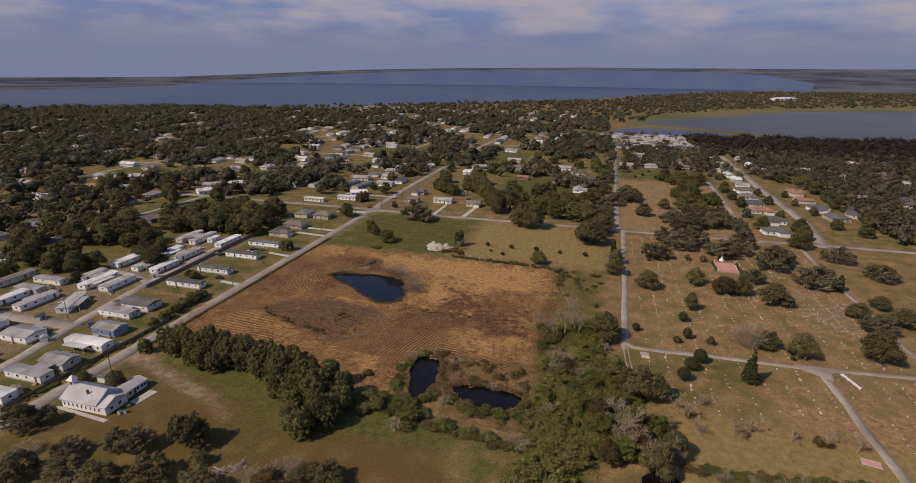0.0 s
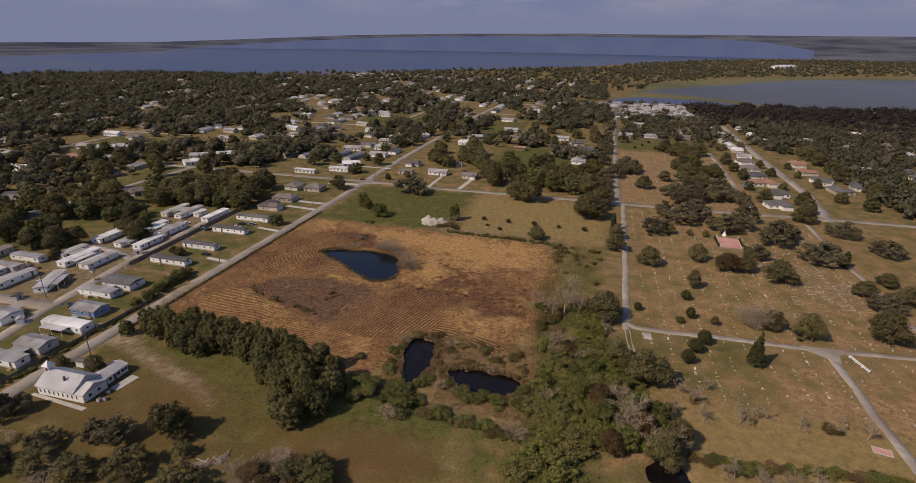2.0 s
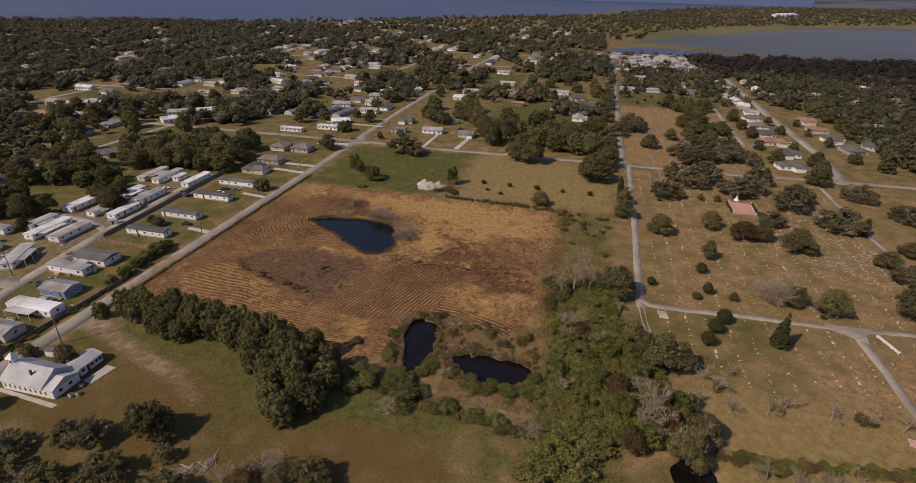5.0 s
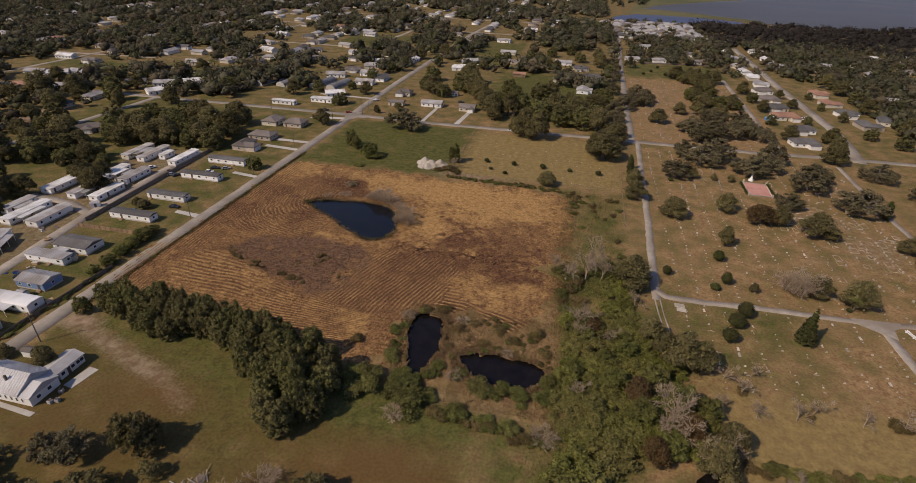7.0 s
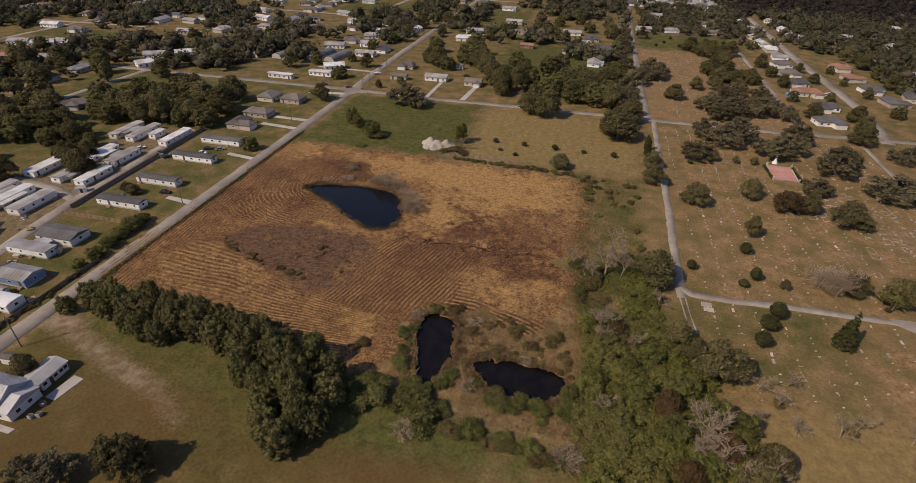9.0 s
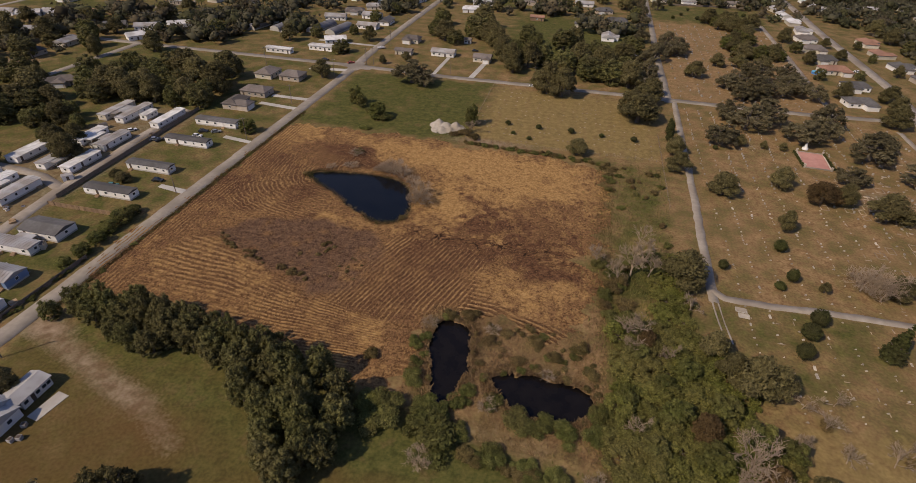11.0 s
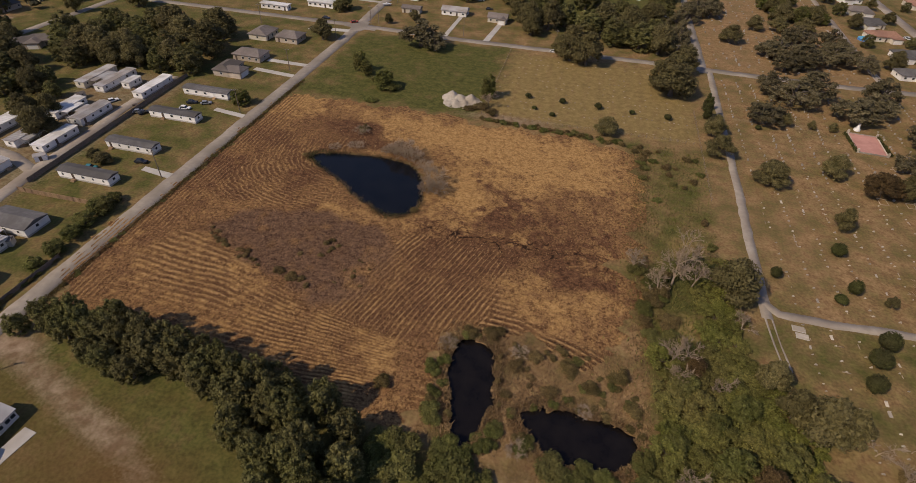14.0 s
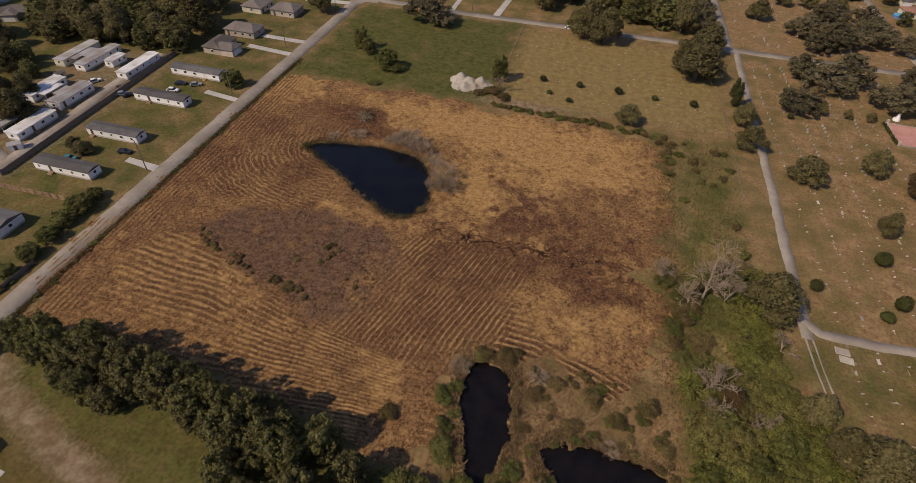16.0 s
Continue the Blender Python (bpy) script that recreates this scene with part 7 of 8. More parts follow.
P_white = mat("white_paint", [(0.75, 0.75, 0.74), (0.7, 0.7, 0.69)], 0.5, 0.25)
P_dark = mat("dark_paint", [(0.02, 0.022, 0.026), (0.03, 0.032, 0.036)], 0.5, 0.25)
P_silver = mat("silver_paint", [(0.35, 0.36, 0.37), (0.4, 0.41, 0.42)], 0.5, 0.3, metal=0.5)
P_red = mat("red_paint", [(0.35, 0.04, 0.03), (0.4, 0.06, 0.04)], 0.5, 0.3)
P_teal = mat("teal_paint", [(0.03, 0.16, 0.2), (0.04, 0.19, 0.23)], 0.5, 0.3)
for u, v, a, p, lab in ((-181.1, 236.2, 10, P_white, "white car parked on the grass"), (-175.9, 242.6, 30, P_silver, "silver pickup-sized car on the grass"), (-181.6, 241.5, 20, P_dark, "dark car parked behind a white one"),
                        (-193.5, 228, 60, P_dark, "dark car beside the fence"), (-183.5, 189.2, 15, P_teal, "teal van on the lawn"), (-170.4, 197.2, 10, P_dark, "dark car beside a mobile home"), (-198, 108, 60, P_silver, "silver car on the park street"),
                        (-206, 107, 15, P_dark, "dark car beside a home"), (-183, 137, 40, P_dark, "dark car on a cluttered yard"), (-193, 150, 80, P_white, "white car on the park street"), (-212, 233, 60, P_white, "white car on a paved turning place"),
                        (-158.5, 356.2, 40, P_red, "red car at the street corner"), (-45, 349.5, -3, P_white, "white van-like car on the cross street"), (-91, 407, 10, P_dark, "blue dark car behind a house"), (-176, 357, 0, P_dark, "dark car on the street"), (150, 440, 98, P_white, "white car in front of a tiled house"), (154, 443, 98, P_white, "white camper car in front of a tiled house"),
                        (-196, 228, 30, P_silver, "silver car near the home park fence"), (-173, 139.5, 5, P_teal, "blue car beside a blue home"), (-178, 113.5, 20, P_dark, "dark car under a carport")):
    car(u, v, a, p, lab)

# boats, tarps, pool
for u, v, a, m_, lab in ((-152, 392, 30, P_white, "white boat on a trailer"), (-192, 382, 10, P_white, "white boat on the grass")):
    ob = thing("boat", lab, "boat", pose(u, v, 0, 0, 0, a), "boats")
    bm = bmesh.new()
    prof = [(-2.6, 0.9), (-1, 1.0), (1.2, 0.9), (2.8, 0.05)]
    t1 = [bm.verts.new((x, s * w, 1.3)) for s in (1,) for x, w in prof] + [bm.verts.new((x, -w, 1.3)) for x, w in prof[::-1]]
    t0 = [bm.verts.new((q.co.x * 0.85, q.co.y * 0.4, 0.4)) for q in t1]
    bm.faces.new(t1)
    bm.faces.new(t0[::-1])
    for i in range(8):
        bm.faces.new((t0[i], t0[(i + 1) % 8], t1[(i + 1) % 8], t1[i]))
    bmesh.ops.recalc_face_normals(bm, faces=bm.faces)
    part("hull", bm, m_, ob)
    part("trailer", boxes((-2.2, 1.8, -0.5, 0.5, -0.02, 0.4)), M_dark, ob)
    part("console", boxes((-0.6, 0.2, -0.4, 0.4, 1.3, 1.9)), M_frame, ob)
pool_ob = thing("swimming_pool", "round bright blue garden pool", "pool", pose(127.5, 432, 0))
bm = bmesh.new()
bmesh.ops.create_cone(bm, cap_ends=True, segments=28, radius1=3.6, radius2=3.6, depth=1.2)
bmesh.ops.translate(bm, verts=bm.verts, vec=(0, 0, 0.55))
part("wall", bm, M_tarp, pool_ob)
bm = bmesh.new()
bmesh.ops.create_circle(bm, cap_ends=True, segments=28, radius=3.45)
bmesh.ops.translate(bm, verts=bm.verts, vec=(0, 0, 1.17))
part("water", bm, M_pool, pool_ob)
rc = np.random.default_rng(77)
for k in range(78):
    u, v = [(-184, 142), (-186, 138), (-162, 128), (-168, 113), (-207, 166), (-196, 160), (-214, 150), (-160, 100), (-181, 151), (-176, 139), (-212, 210), (-225, 212), (-236, 188), (-203, 232), (-175, 117)][k % 15]
    ob = thing("yard_clutter", "heap of boxes and boards on a yard", "clutter", pose(u + rc.normal(0, 2.2), v + rc.normal(0, 1.4), 0, 0, 0, rc.uniform(0, 90)), "yard clutter")
    s = rc.uniform(0.4, 1.1)
    part("crate", boxes((-s, s, -s * 0.6, s * 0.6, -0.02, s * 0.9)), [M_wood, M_tarp, M_skirt, M_dark, M_white][k % 5], ob)
    part("lid", boxes((-s * 1.05, s * 1.05, -s * 0.65, s * 0.65, s * 0.9, s * 0.9 + 0.06)), [M_skirt, M_dark, M_wood][k % 3], ob)

def yard_shed(u, v, turn, wall, roof, label, w=1.6, d=1.2, h=2.0):
    ob = thing("yard_shed", label, "shed", pose(u, v, 0, 0, 0, turn), "yard sheds")
    part("wall", boxes((-w, w, -d, d, -0.05, h)), wall, ob)
    part("roof", gable(bmesh.new(), -w, w, -d, d, h, 0.6, 0.18, 0.08), roof, ob)
    part("door", boxes((-0.45, 0.45, -d - 0.05, -d, 0.0, 1.8)), M_dark, ob)


for k, (u, v) in enumerate(((-172, 128), (-165, 111), (-176, 150.5), (-203, 189), (-214, 214), (-226, 232), (-236, 212), (-211, 136), (-240, 170), (-191, 122), (-234, 160), (-166, 93))):
    yard_shed(u, v, 15 * k, (M_white, M_skirt, M_cream)[k % 3], (M_roofsilver, M_roofgrey, M_roofbrown)[k % 3], ("small white metal yard shed", "small grey yard shed with a dark roof", "small cream yard shed with a brown roof")[k % 3], 1.3 + 0.15 * (k % 4))

# ---- sand pile ----
n = 56
pu, pv = np.meshgrid(np.linspace(-9, 9, n), np.linspace(-8, 8, n))
hgt = np.zeros_like(pu)
for cu, cv, hh, ru in ((-3.5, 1.5, 3.4, 2.6), (-0.5, 0.5, 2.8, 2.4), (3.2, 1.2, 3.1, 2.4), (-1.5, -2.4, 1.5, 3.0), (2.0, -2.0, 1.2, 3.0), (5.5, -0.5, 1.4, 2.0)):
    hgt = np.maximum(hgt, hh - hh / ru * 0.72 * np.hypot(pu - cu, pv - cv))
hgt += (0.16 * np.sin(pu * 1.9 + 0.8 * pv) - 0.2 * np.abs(np.sin(pv * 1.3 - 0.9 * pu)) + 0.08 * np.sin(pu * 3.7)) * (hgt > 0.1) + 0.12 * rng.normal(size=pu.shape) * (hgt > 0.1)
hgt = np.where(hgt < 0.05, -0.12, hgt)
si = np.arange(n * n).reshape(n, n)
sq = np.stack([si[:-1, :-1], si[:-1, 1:], si[1:, 1:], si[1:, :-1]], -1).reshape(-1, 4)
sp = mesh_part("sand_heap", fast_mesh("sand_heap", np.stack([pu, pv, hgt], -1).reshape(-1, 3), sq), M_sand)
sp.location = (-77.5, 279, 0)
sp.scale = (1.25, 1.2, 1.0)
tagged(sp, "heap of pale dumped sand with sharp ridges", "sand pile")

# ---- cemetery ----
slab = thing("memorial_court", "pink paved memorial court with low walls", "memorial", pose(86.2, 292.5, 0, 0, 0, -4))
part("paving", boxes((-5.2, 5.2, -8.6, 7.6, -0.1, 0.22)), M_pink, slab)
for x0, x1, y0, y1 in ((-5.5, -5.2, -8.9, 7.9), (5.2, 5.5, -8.9, 7.9), (-5.2, 5.2, 7.6, 7.9), (-5.2, 5.2, -8.9, -8.6)):
    part("kerb", boxes((x0, x1, y0, y1, -0.1, 0.55)), M_stone, slab)
for x in (-5.3, 5.3):
    for y in (-8.7, 7.7):
        part("pillar", boxes((x - 0.35, x + 0.35, y - 0.35, y + 0.35, -0.1, 1.7)), M_stone, slab)
for sx in (-1, 1):
    r = np.random.default_rng(9 + sx)
    cen = np.c_[np.full(700, sx * 6.2) + r.normal(0, 0.28, 700), r.uniform(-8.6, 7.6, 700), r.uniform(0.05, 0.95, 700)]
    lv, lq = leaf_sprays(r, cen, 0.3)
    hb = mesh_part("hedge", fast_mesh("hedge", lv, lq), M_topiary)
    hb.location = (86.2, 292.5, 0)
    tagged(hb, "low clipped dark hedge beside the pink court", "hedge", "hedges")
sv = [((0, 0, 0), 1.3), ((0, 0, 0.9), 1.2), ((0, 0, 0.95), 0.8), ((0, 0, 2.0), 0.65), ((0, 0, 2.05), 0.5), ((0, 0, 3.2), 0.42), ((0, 0, 3.9), 0.3), ((0, 0, 4.0), 0.22), ((0, 0, 4.35), 0.2), ((0, 0, 4.5), 0.04)]
st = mesh_part("statue", fast_mesh("statue", *tubes([sv], 12)), M_frame)
st.location = (86, 304.5, -0.05)
tagged(st, "white statue on a round stepped pedestal", "statue")


def clear_of(u, v):
    """Off the drives, paths and the court."""
    if abs(u - 30.2) < 3.0 or abs(u - 137) < 2.4 or (80 < u < 94 and 278 < v < 304):
        return False
    if 30 < u < 142 and abs(v - (184.5 + max(0, u - 97) * 0.12)) < 3.0 or (v < 186 and abs(u - 98) < 3.2):
        return False
    return v < 342


stone = thing("headstone", "small pale headstone in dry grass", "headstone", pose(0, 0, -60), "headstones")
bm = boxes((-0.38, 0.38, -0.1, 0.1, 0.1, 0.62))
bmesh.ops.bevel(bm, geom=[e for e in bm.edges if abs(e.verts[0].co.y - e.verts[1].co.y) > 0.1 and e.verts[0].co.z > 0.5], offset=0.16, segments=3, affect="EDGES")
part("tablet", bm, M_stone, stone)
part("base", boxes((-0.5, 0.5, -0.2, 0.2, -0.04, 0.1)), M_stone, stone)
ledger = thing("grave_slab", "flat pale grave slab in dry grass", "grave slab", pose(0, 0, -60), "grave slabs")
part("slab", boxes((-0.5, 0.5, -1.05, 1.05, -0.04, 0.16)), M_stone, ledger)
part("marker", boxes((-0.42, 0.42, 0.8, 1.0, 0.16, 0.5)), M_stone, ledger)
rg = np.random.default_rng(21)
spots = []
for cu in np.arange(37, 134, 6.4):
    for cv in np.arange(142, 340, 2.6):
        if rg.random() < 0.6:
            u, v = cu + rg.normal(0, 0.25), cv + rg.normal(0, 0.3)
            if clear_of(u, v):
                spots.append((u, v))
spots.sort(key=lambda p: math.hypot(p[0] - 45, (p[1] - 190) * 0.8))
for k, (u, v) in enumerate(spots[:240]):
    s = rg.uniform(0.45, 0.75)
    copy_thing(stone if k % 9 else ledger, pose(u, v, 0, 0, rg.normal(0, 2), 90 * (k % 2 == 5) + rg.normal(0, 4)) @ Matrix.Diagonal((s, s, s * rg.uniform(0.8, 1.2), 1)))


def many_boxes(name, rows, material, label, category):
    """Countless small blocks in one mesh. rows: u, v, half length, half width, height, turn."""
    base = np.array([(-1, -1, 0), (1, -1, 0), (1, 1, 0), (-1, 1, 0), (-1, -1, 1), (1, -1, 1), (1, 1, 1), (-1, 1, 1)], dtype=float)
    q = np.array([(4, 5, 6, 7), (0, 1, 5, 4), (1, 2, 6, 5), (2, 3, 7, 6), (3, 0, 4, 7)])
    a = np.asarray(rows, dtype=float)
    c, s = np.cos(a[:, 5])[:, None], np.sin(a[:, 5])[:, None]
    x, y = base[None, :, 0] * a[:, 2:3], base[None, :, 1] * a[:, 3:4]
    v = np.stack([a[:, 0:1] + x * c - y * s, a[:, 1:2] + x * s + y * c, base[None, :, 2] * (a[:, 4:5] + 0.03) - 0.03 + 0 * x], -1)
    f = (q[None] + (np.arange(len(a)) * 8)[:, None, None]).reshape(-1, 4)
    return tagged(mesh_part(name, fast_mesh(name, v.reshape(-1, 3), f), material), label, category, "", "stuff")


many_boxes("far_headstones", [(u, v, rg.uniform(0.14, 0.34), rg.uniform(0.1, 0.5), rg.uniform(0.15, 0.85), rg.normal(0, 0.1)) for u, v in spots[240:]], M_stone, "rows of small pale headstones in dry grass", "headstones")
old = []
for cu in np.arange(37, 118, 5.6):
    for cv in np.arange(359, 536, 3.1):
        if rg.random() < 0.42:
            old.append((cu + rg.normal(0, 0.4), cv + rg.normal(0, 0.5), rg.uniform(0.2, 0.5), rg.uniform(0.12, 0.6), rg.uniform(0.15, 0.9), rg.normal(0, 0.1)))
many_boxes("old_headstones", old, M_stone, "rows of old pale headstones under the oaks", "headstones")
small = []
for v in np.arange(274, 341, 6.2):
    for u in np.arange(-64, 17, 2.3):
        if rg.random() < 0.35:
            small.append((u + rg.normal(0, 0.2), v + rg.normal(0, 0.2), 0.32, 0.2, rg.uniform(0.05, 0.22), rg.normal(0, 0.1)))
many_boxes("flat_markers", small, M_plot, "rows of small flat grave markers in grass", "grave markers")
bord = []
for cu in np.arange(78, 134, 4.4):
    for cv in np.arange(203, 275, 4.2):
        if rg.random() < 0.2 and clear_of(cu, cv):
            a, b = rg.uniform(0.9, 1.7), rg.uniform(1.2, 2.1)
            for du, dv, la, lb in ((0, -b, a, 0.08), (0, b, a, 0.08), (-a, 0, 0.08, b), (a, 0, 0.08, b)):
                bord.append((cu + du, cv + dv, la, lb, 0.14, 0))
for k in range(90):
    u, v = rg.uniform(96, 134), rg.uniform(232, 300)
    if clear_of(u, v):
        bord.append((u, v, rg.uniform(0.3, 1.2), rg.uniform(0.2, 0.6), 0.12, rg.normal(0, 0.2)))
for k in range(260):
    u, v = 37 + 6.4 * rg.integers(0, 15) + rg.normal(0, 0.5), 146 + 192 * rg.random()
    if clear_of(u, v):
        a = rg.uniform(0.25, 0.95)
        bord.append((u, v, a, 0.09, 0.13, rg.normal(0, 0.05) + (math.pi / 2 if rg.random() < 0.85 else 0)))
many_boxes("plot_borders", bord, M_plot, "pale concrete borders round old graves", "grave borders")
for o in (stone, ledger):
    for c in list(o.children):
        bpy.data.objects.remove(c)
    bpy.data.objects.remove(o)

rail = thing("white_barrier", "long white wooden barrier beside the drive", "barrier", pose(105, 178.4, 0, 0, 0, 106.1))
part("beam", boxes((-4.7, 4.7, -0.14, 0.14, 0.55, 0.85)), M_frame, rail)
part("beam", boxes((-4.7, 4.7, 0.5, 0.72, 0.5, 0.72)), M_frame, rail)
for x in (-4.4, -1.5, 1.5, 4.4):
    part("post", boxes((x - 0.12, x + 0.12, 0.14, 0.5, -0.1, 0.7)), M_frame, rail)

for k, (u, v) in enumerate(((35.6, 179), (36, 176.6))):
    tomb = thing("tomb_slab", "broad grey tomb slab beside the cemetery drive", "tomb slab", pose(u, v, 0, 0, 0, -4), "broad tomb slabs")
    part("slab", boxes((-1.3, 1.3, -0.8, 0.8, -0.04, 0.3)), M_stone, tomb)
    part("edging", boxes((-1.5, 1.5, -1.0, 1.0, -0.05, 0.1)), M_concrete, tomb)
bed = thing("edged_bed", "flat red brick bed with a pale kerb in the grass", "garden bed", pose(93, 133, 0, 0, 0, -12))
part("paving", boxes((-2.1, 2.1, -1.2, 1.2, -0.05, 0.1)), M_pink, bed)
for x0, x1, y0, y1 in ((-2.3, 2.3, -1.4, -1.2), (-2.3, 2.3, 1.2, 1.4), (-2.3, -2.1, -1.2, 1.2), (2.1, 2.3, -1.2, 1.2)):
    part("kerb", boxes((x0, x1, y0, y1, -0.05, 0.22)), M_concrete, bed)

# a palm among the graves
palm = thing("palm_tree", "palm with a ragged green crown in the cemetery", "tree", pose(91.3, 190.5, 0))
mesh_part("trunk", fast_mesh("trunk", *tubes([[((0, 0, -0.2), 0.26), ((0.1, 0, 2.5), 0.2), ((0.05, 0.1, 5.2), 0.17)]], 8)), M_bark, palm)
for i in range(16):
    a, up = i * 2.399, 0.5 + 0.5 * math.cos(i * 1.7)
    bm = bmesh.new()
    last = None
    for j in range(6):
        t = j / 5
        d, z, w = 0.2 + 2.2 * t, 5.2 + (0.9 * up + 0.3) * t - 1.6 * t * t, 0.34 * math.sin(math.pi * (0.12 + 0.85 * t))
        p = [bm.verts.new((d * math.cos(a) - s * w * math.sin(a), d * math.sin(a) + s * w * math.cos(a), z - abs(s) * 0.18)) for s in (-1, 0, 1)]
        if last:
            bm.faces.new((last[0], last[1], p[1], p[0]))
            bm.faces.new((last[1], last[2], p[2], p[1]))
        last = p
    part("frond", bm, M_green, palm)

for k, (u, v) in enumerate(((-344, 452), (-339, 449), (-332, 453), (-327, 450), (-350, 447))):
    copy_thing(palm, pose(u, v, 0, 0, 0, 70 * k) @ Matrix.Diagonal((1.25, 1.25, 1.3, 1)))


def plank_heap(u, v, turn, label, n=9, seed=1):
    """Boards and sheets thrown down on one another."""
    r = random.Random(seed)
    ob = thing("debris_heap", label, "debris", pose(u, v, 0, 0, 0, turn))
    for i in range(n):
        bm = boxes((-r.uniform(0.8, 2.4), r.uniform(0.8, 2.4), -0.08, r.uniform(0.02, 0.16), 0, 0.06))
        bmesh.ops.rotate(bm, verts=bm.verts, cent=(0, 0, 0), matrix=Matrix.Rotation(r.uniform(-0.09, 0.09), 3, "Y") @ Matrix.Rotation(r.uniform(0, 3.1), 3, "Z"))
        bmesh.ops.translate(bm, verts=bm.verts, vec=(r.gauss(0, 1.3), r.gauss(0, 0.8), 0.12 + 0.07 * i))
        part("board", bm, (M_pole, M_wood, M_skirt, M_wood, M_pole)[i % 5], ob)
    part("footing", boxes((-1.8, 1.8, -1.2, 1.2, -0.05, 0.14)), M_pole, ob)


plank_heap(-78.5, 80.5, 30, "heap of broken pale boards in the grass", 12, 4)
plank_heap(-75, 83, 80, "scattered broken boards and sheets in the grass", 8, 5)

# ---- field stubble, reeds, weeds ----
rs_ = np.random.default_rng(33)


def blades(name, pts, size, material, label, category, lift=0.1):
    """Thin leaning blades, most of them upright."""
    n = len(pts)
    s = size * rs_.uniform(0.6, 1.4, (n, 1))
    up = np.c_[rs_.normal(0, 0.45, (n, 2)), np.ones(n)]
    a = rs_.random(n) * 6.3
    side = np.c_[np.cos(a), np.sin(a), np.zeros(n)] * s * 0.22
    root = np.c_[pts, np.full(n, lift - 0.12)]
    lv = np.stack([root - side, root + side, root + side * 0.5 + up * s * 1.5, root - side * 0.5 + up * s * 1.5], 1).reshape(-1, 3)
    lq = np.arange(4 * n).reshape(n, 4)
    return tagged(mesh_part(name, fast_mesh(name, lv, lq), material), label, category, "", "stuff")


M_straw = mat("straw", [(0.3, 0.19, 0.085), (0.42, 0.28, 0.135), (0.22, 0.13, 0.06)], 0.3, 1.0, island=0.35)
M_reed = mat("reeds", [(0.2, 0.125, 0.06), (0.32, 0.215, 0.105), (0.14, 0.09, 0.046)], 0.3, 1.0, island=0.4)
M_scrub = mat("dark_scrub", [(0.12, 0.068, 0.042), (0.175, 0.106, 0.066), (0.09, 0.052, 0.033)], 0.3, 1.0, island=0.5)
cand = np.argwhere(in_field)
pick = cand[rs_.integers(0, len(cand), 100000)]
ww_ = rows[pick[:, 0], pick[:, 1]] * (1 - burn[pick[:, 0], pick[:, 1]])
keep = rs_.random(len(pick)) < 0.12 + 0.75 * ww_
pp = pick[keep]
blades("stubble", np.c_[FU[pp[:, 0], pp[:, 1]], FV[pp[:, 0], pp[:, 1]]] + rs_.normal(0, 0.15, (len(pp), 2)), 0.26, M_straw, "straw coloured stubble in rows", "stubble")
pb = cand[rs_.integers(0, len(cand), 160000)]
pb = pb[burn[pb[:, 0], pb[:, 1]] > rs_.uniform(0.15, 1.3, len(pb))][:6500]
blades("dead_scrub", np.c_[FU[pb[:, 0], pb[:, 1]], FV[pb[:, 0], pb[:, 1]]] + rs_.normal(0, 0.2, (len(pb), 2)), 0.23, M_scrub, "dark purple brown dead scrub left standing", "scrub", 0.2)
ring_pts = np.concatenate([p + rs_.normal(0, 0.9, (int(12 + 85 * math.exp(-((p[0] + 119) / 8) ** 2) + 50 * math.exp(-((p[0] + 78) ** 2 + (p[1] - 194) ** 2) / 90)), 2)) for p in POND])
blades("pond_rushes", ring_pts, 0.27, M_topiary, "dark green rushes round the pond", "rushes", 0.1)
blades("pond_reeds", np.concatenate([p + rs_.normal(0, 0.6, (40, 2)) for p in POND]), 0.28, M_reed, "brown reeds round the pond", "reeds", 0.05)
edge = []
for loop, k in ((DITCH_A, 170), (DITCH_B, 170)):
    for p in loop:
        q_ = p + rs_.normal(0, 1, (int(k * rs_.uniform(0.2, 1.5)), 2)) * rs_.uniform(0.6, 2.2)
        wet = inside(q_[:, 0], q_[:, 1], (DITCH_A - DITCH_A.mean(0)) * 0.95 + DITCH_A.mean(0)) | inside(q_[:, 0], q_[:, 1], (DITCH_B - DITCH_B.mean(0)) * 0.95 + DITCH_B.mean(0))
        edge.append(q_[~wet])
blades("reeds", np.concatenate(edge), 0.36, M_reed, "brown reeds along the pond banks", "reeds", 0.25)
wp = np.c_[rs_.uniform(-50, -2, 34000), rs_.uniform(118, 158, 34000)]
ok = ~inside(wp[:, 0], wp[:, 1], DITCH_A) & ~inside(wp[:, 0], wp[:, 1], DITCH_B) & ((wp[:, 1] > 126) | (wp[:, 0] > -30))
blades("dry_weeds", wp[ok], 0.22, M_reed, "rank brown weeds between the ditches", "weeds", 0.15)
wp = np.c_[rs_.normal(9, 8, 20000), rs_.uniform(80, 264, 20000)]
wp = wp[(wp[:, 0] < 20) & ~inside(wp[:, 0], wp[:, 1], DITCH_B) & ~inside(wp[:, 0], wp[:, 1], BROOK) & (rs_.random(20000) < np.where(wp[:, 1] > 198, 0.4, 1.0))]
blades("green_weeds", wp, 0.36, M_bramble, "rank green and brown weeds in the thicket", "weeds", 0.15)
wp = np.c_[rs_.normal(-3.2, 2.2, 5200), rs_.uniform(158, 260, 5200)]
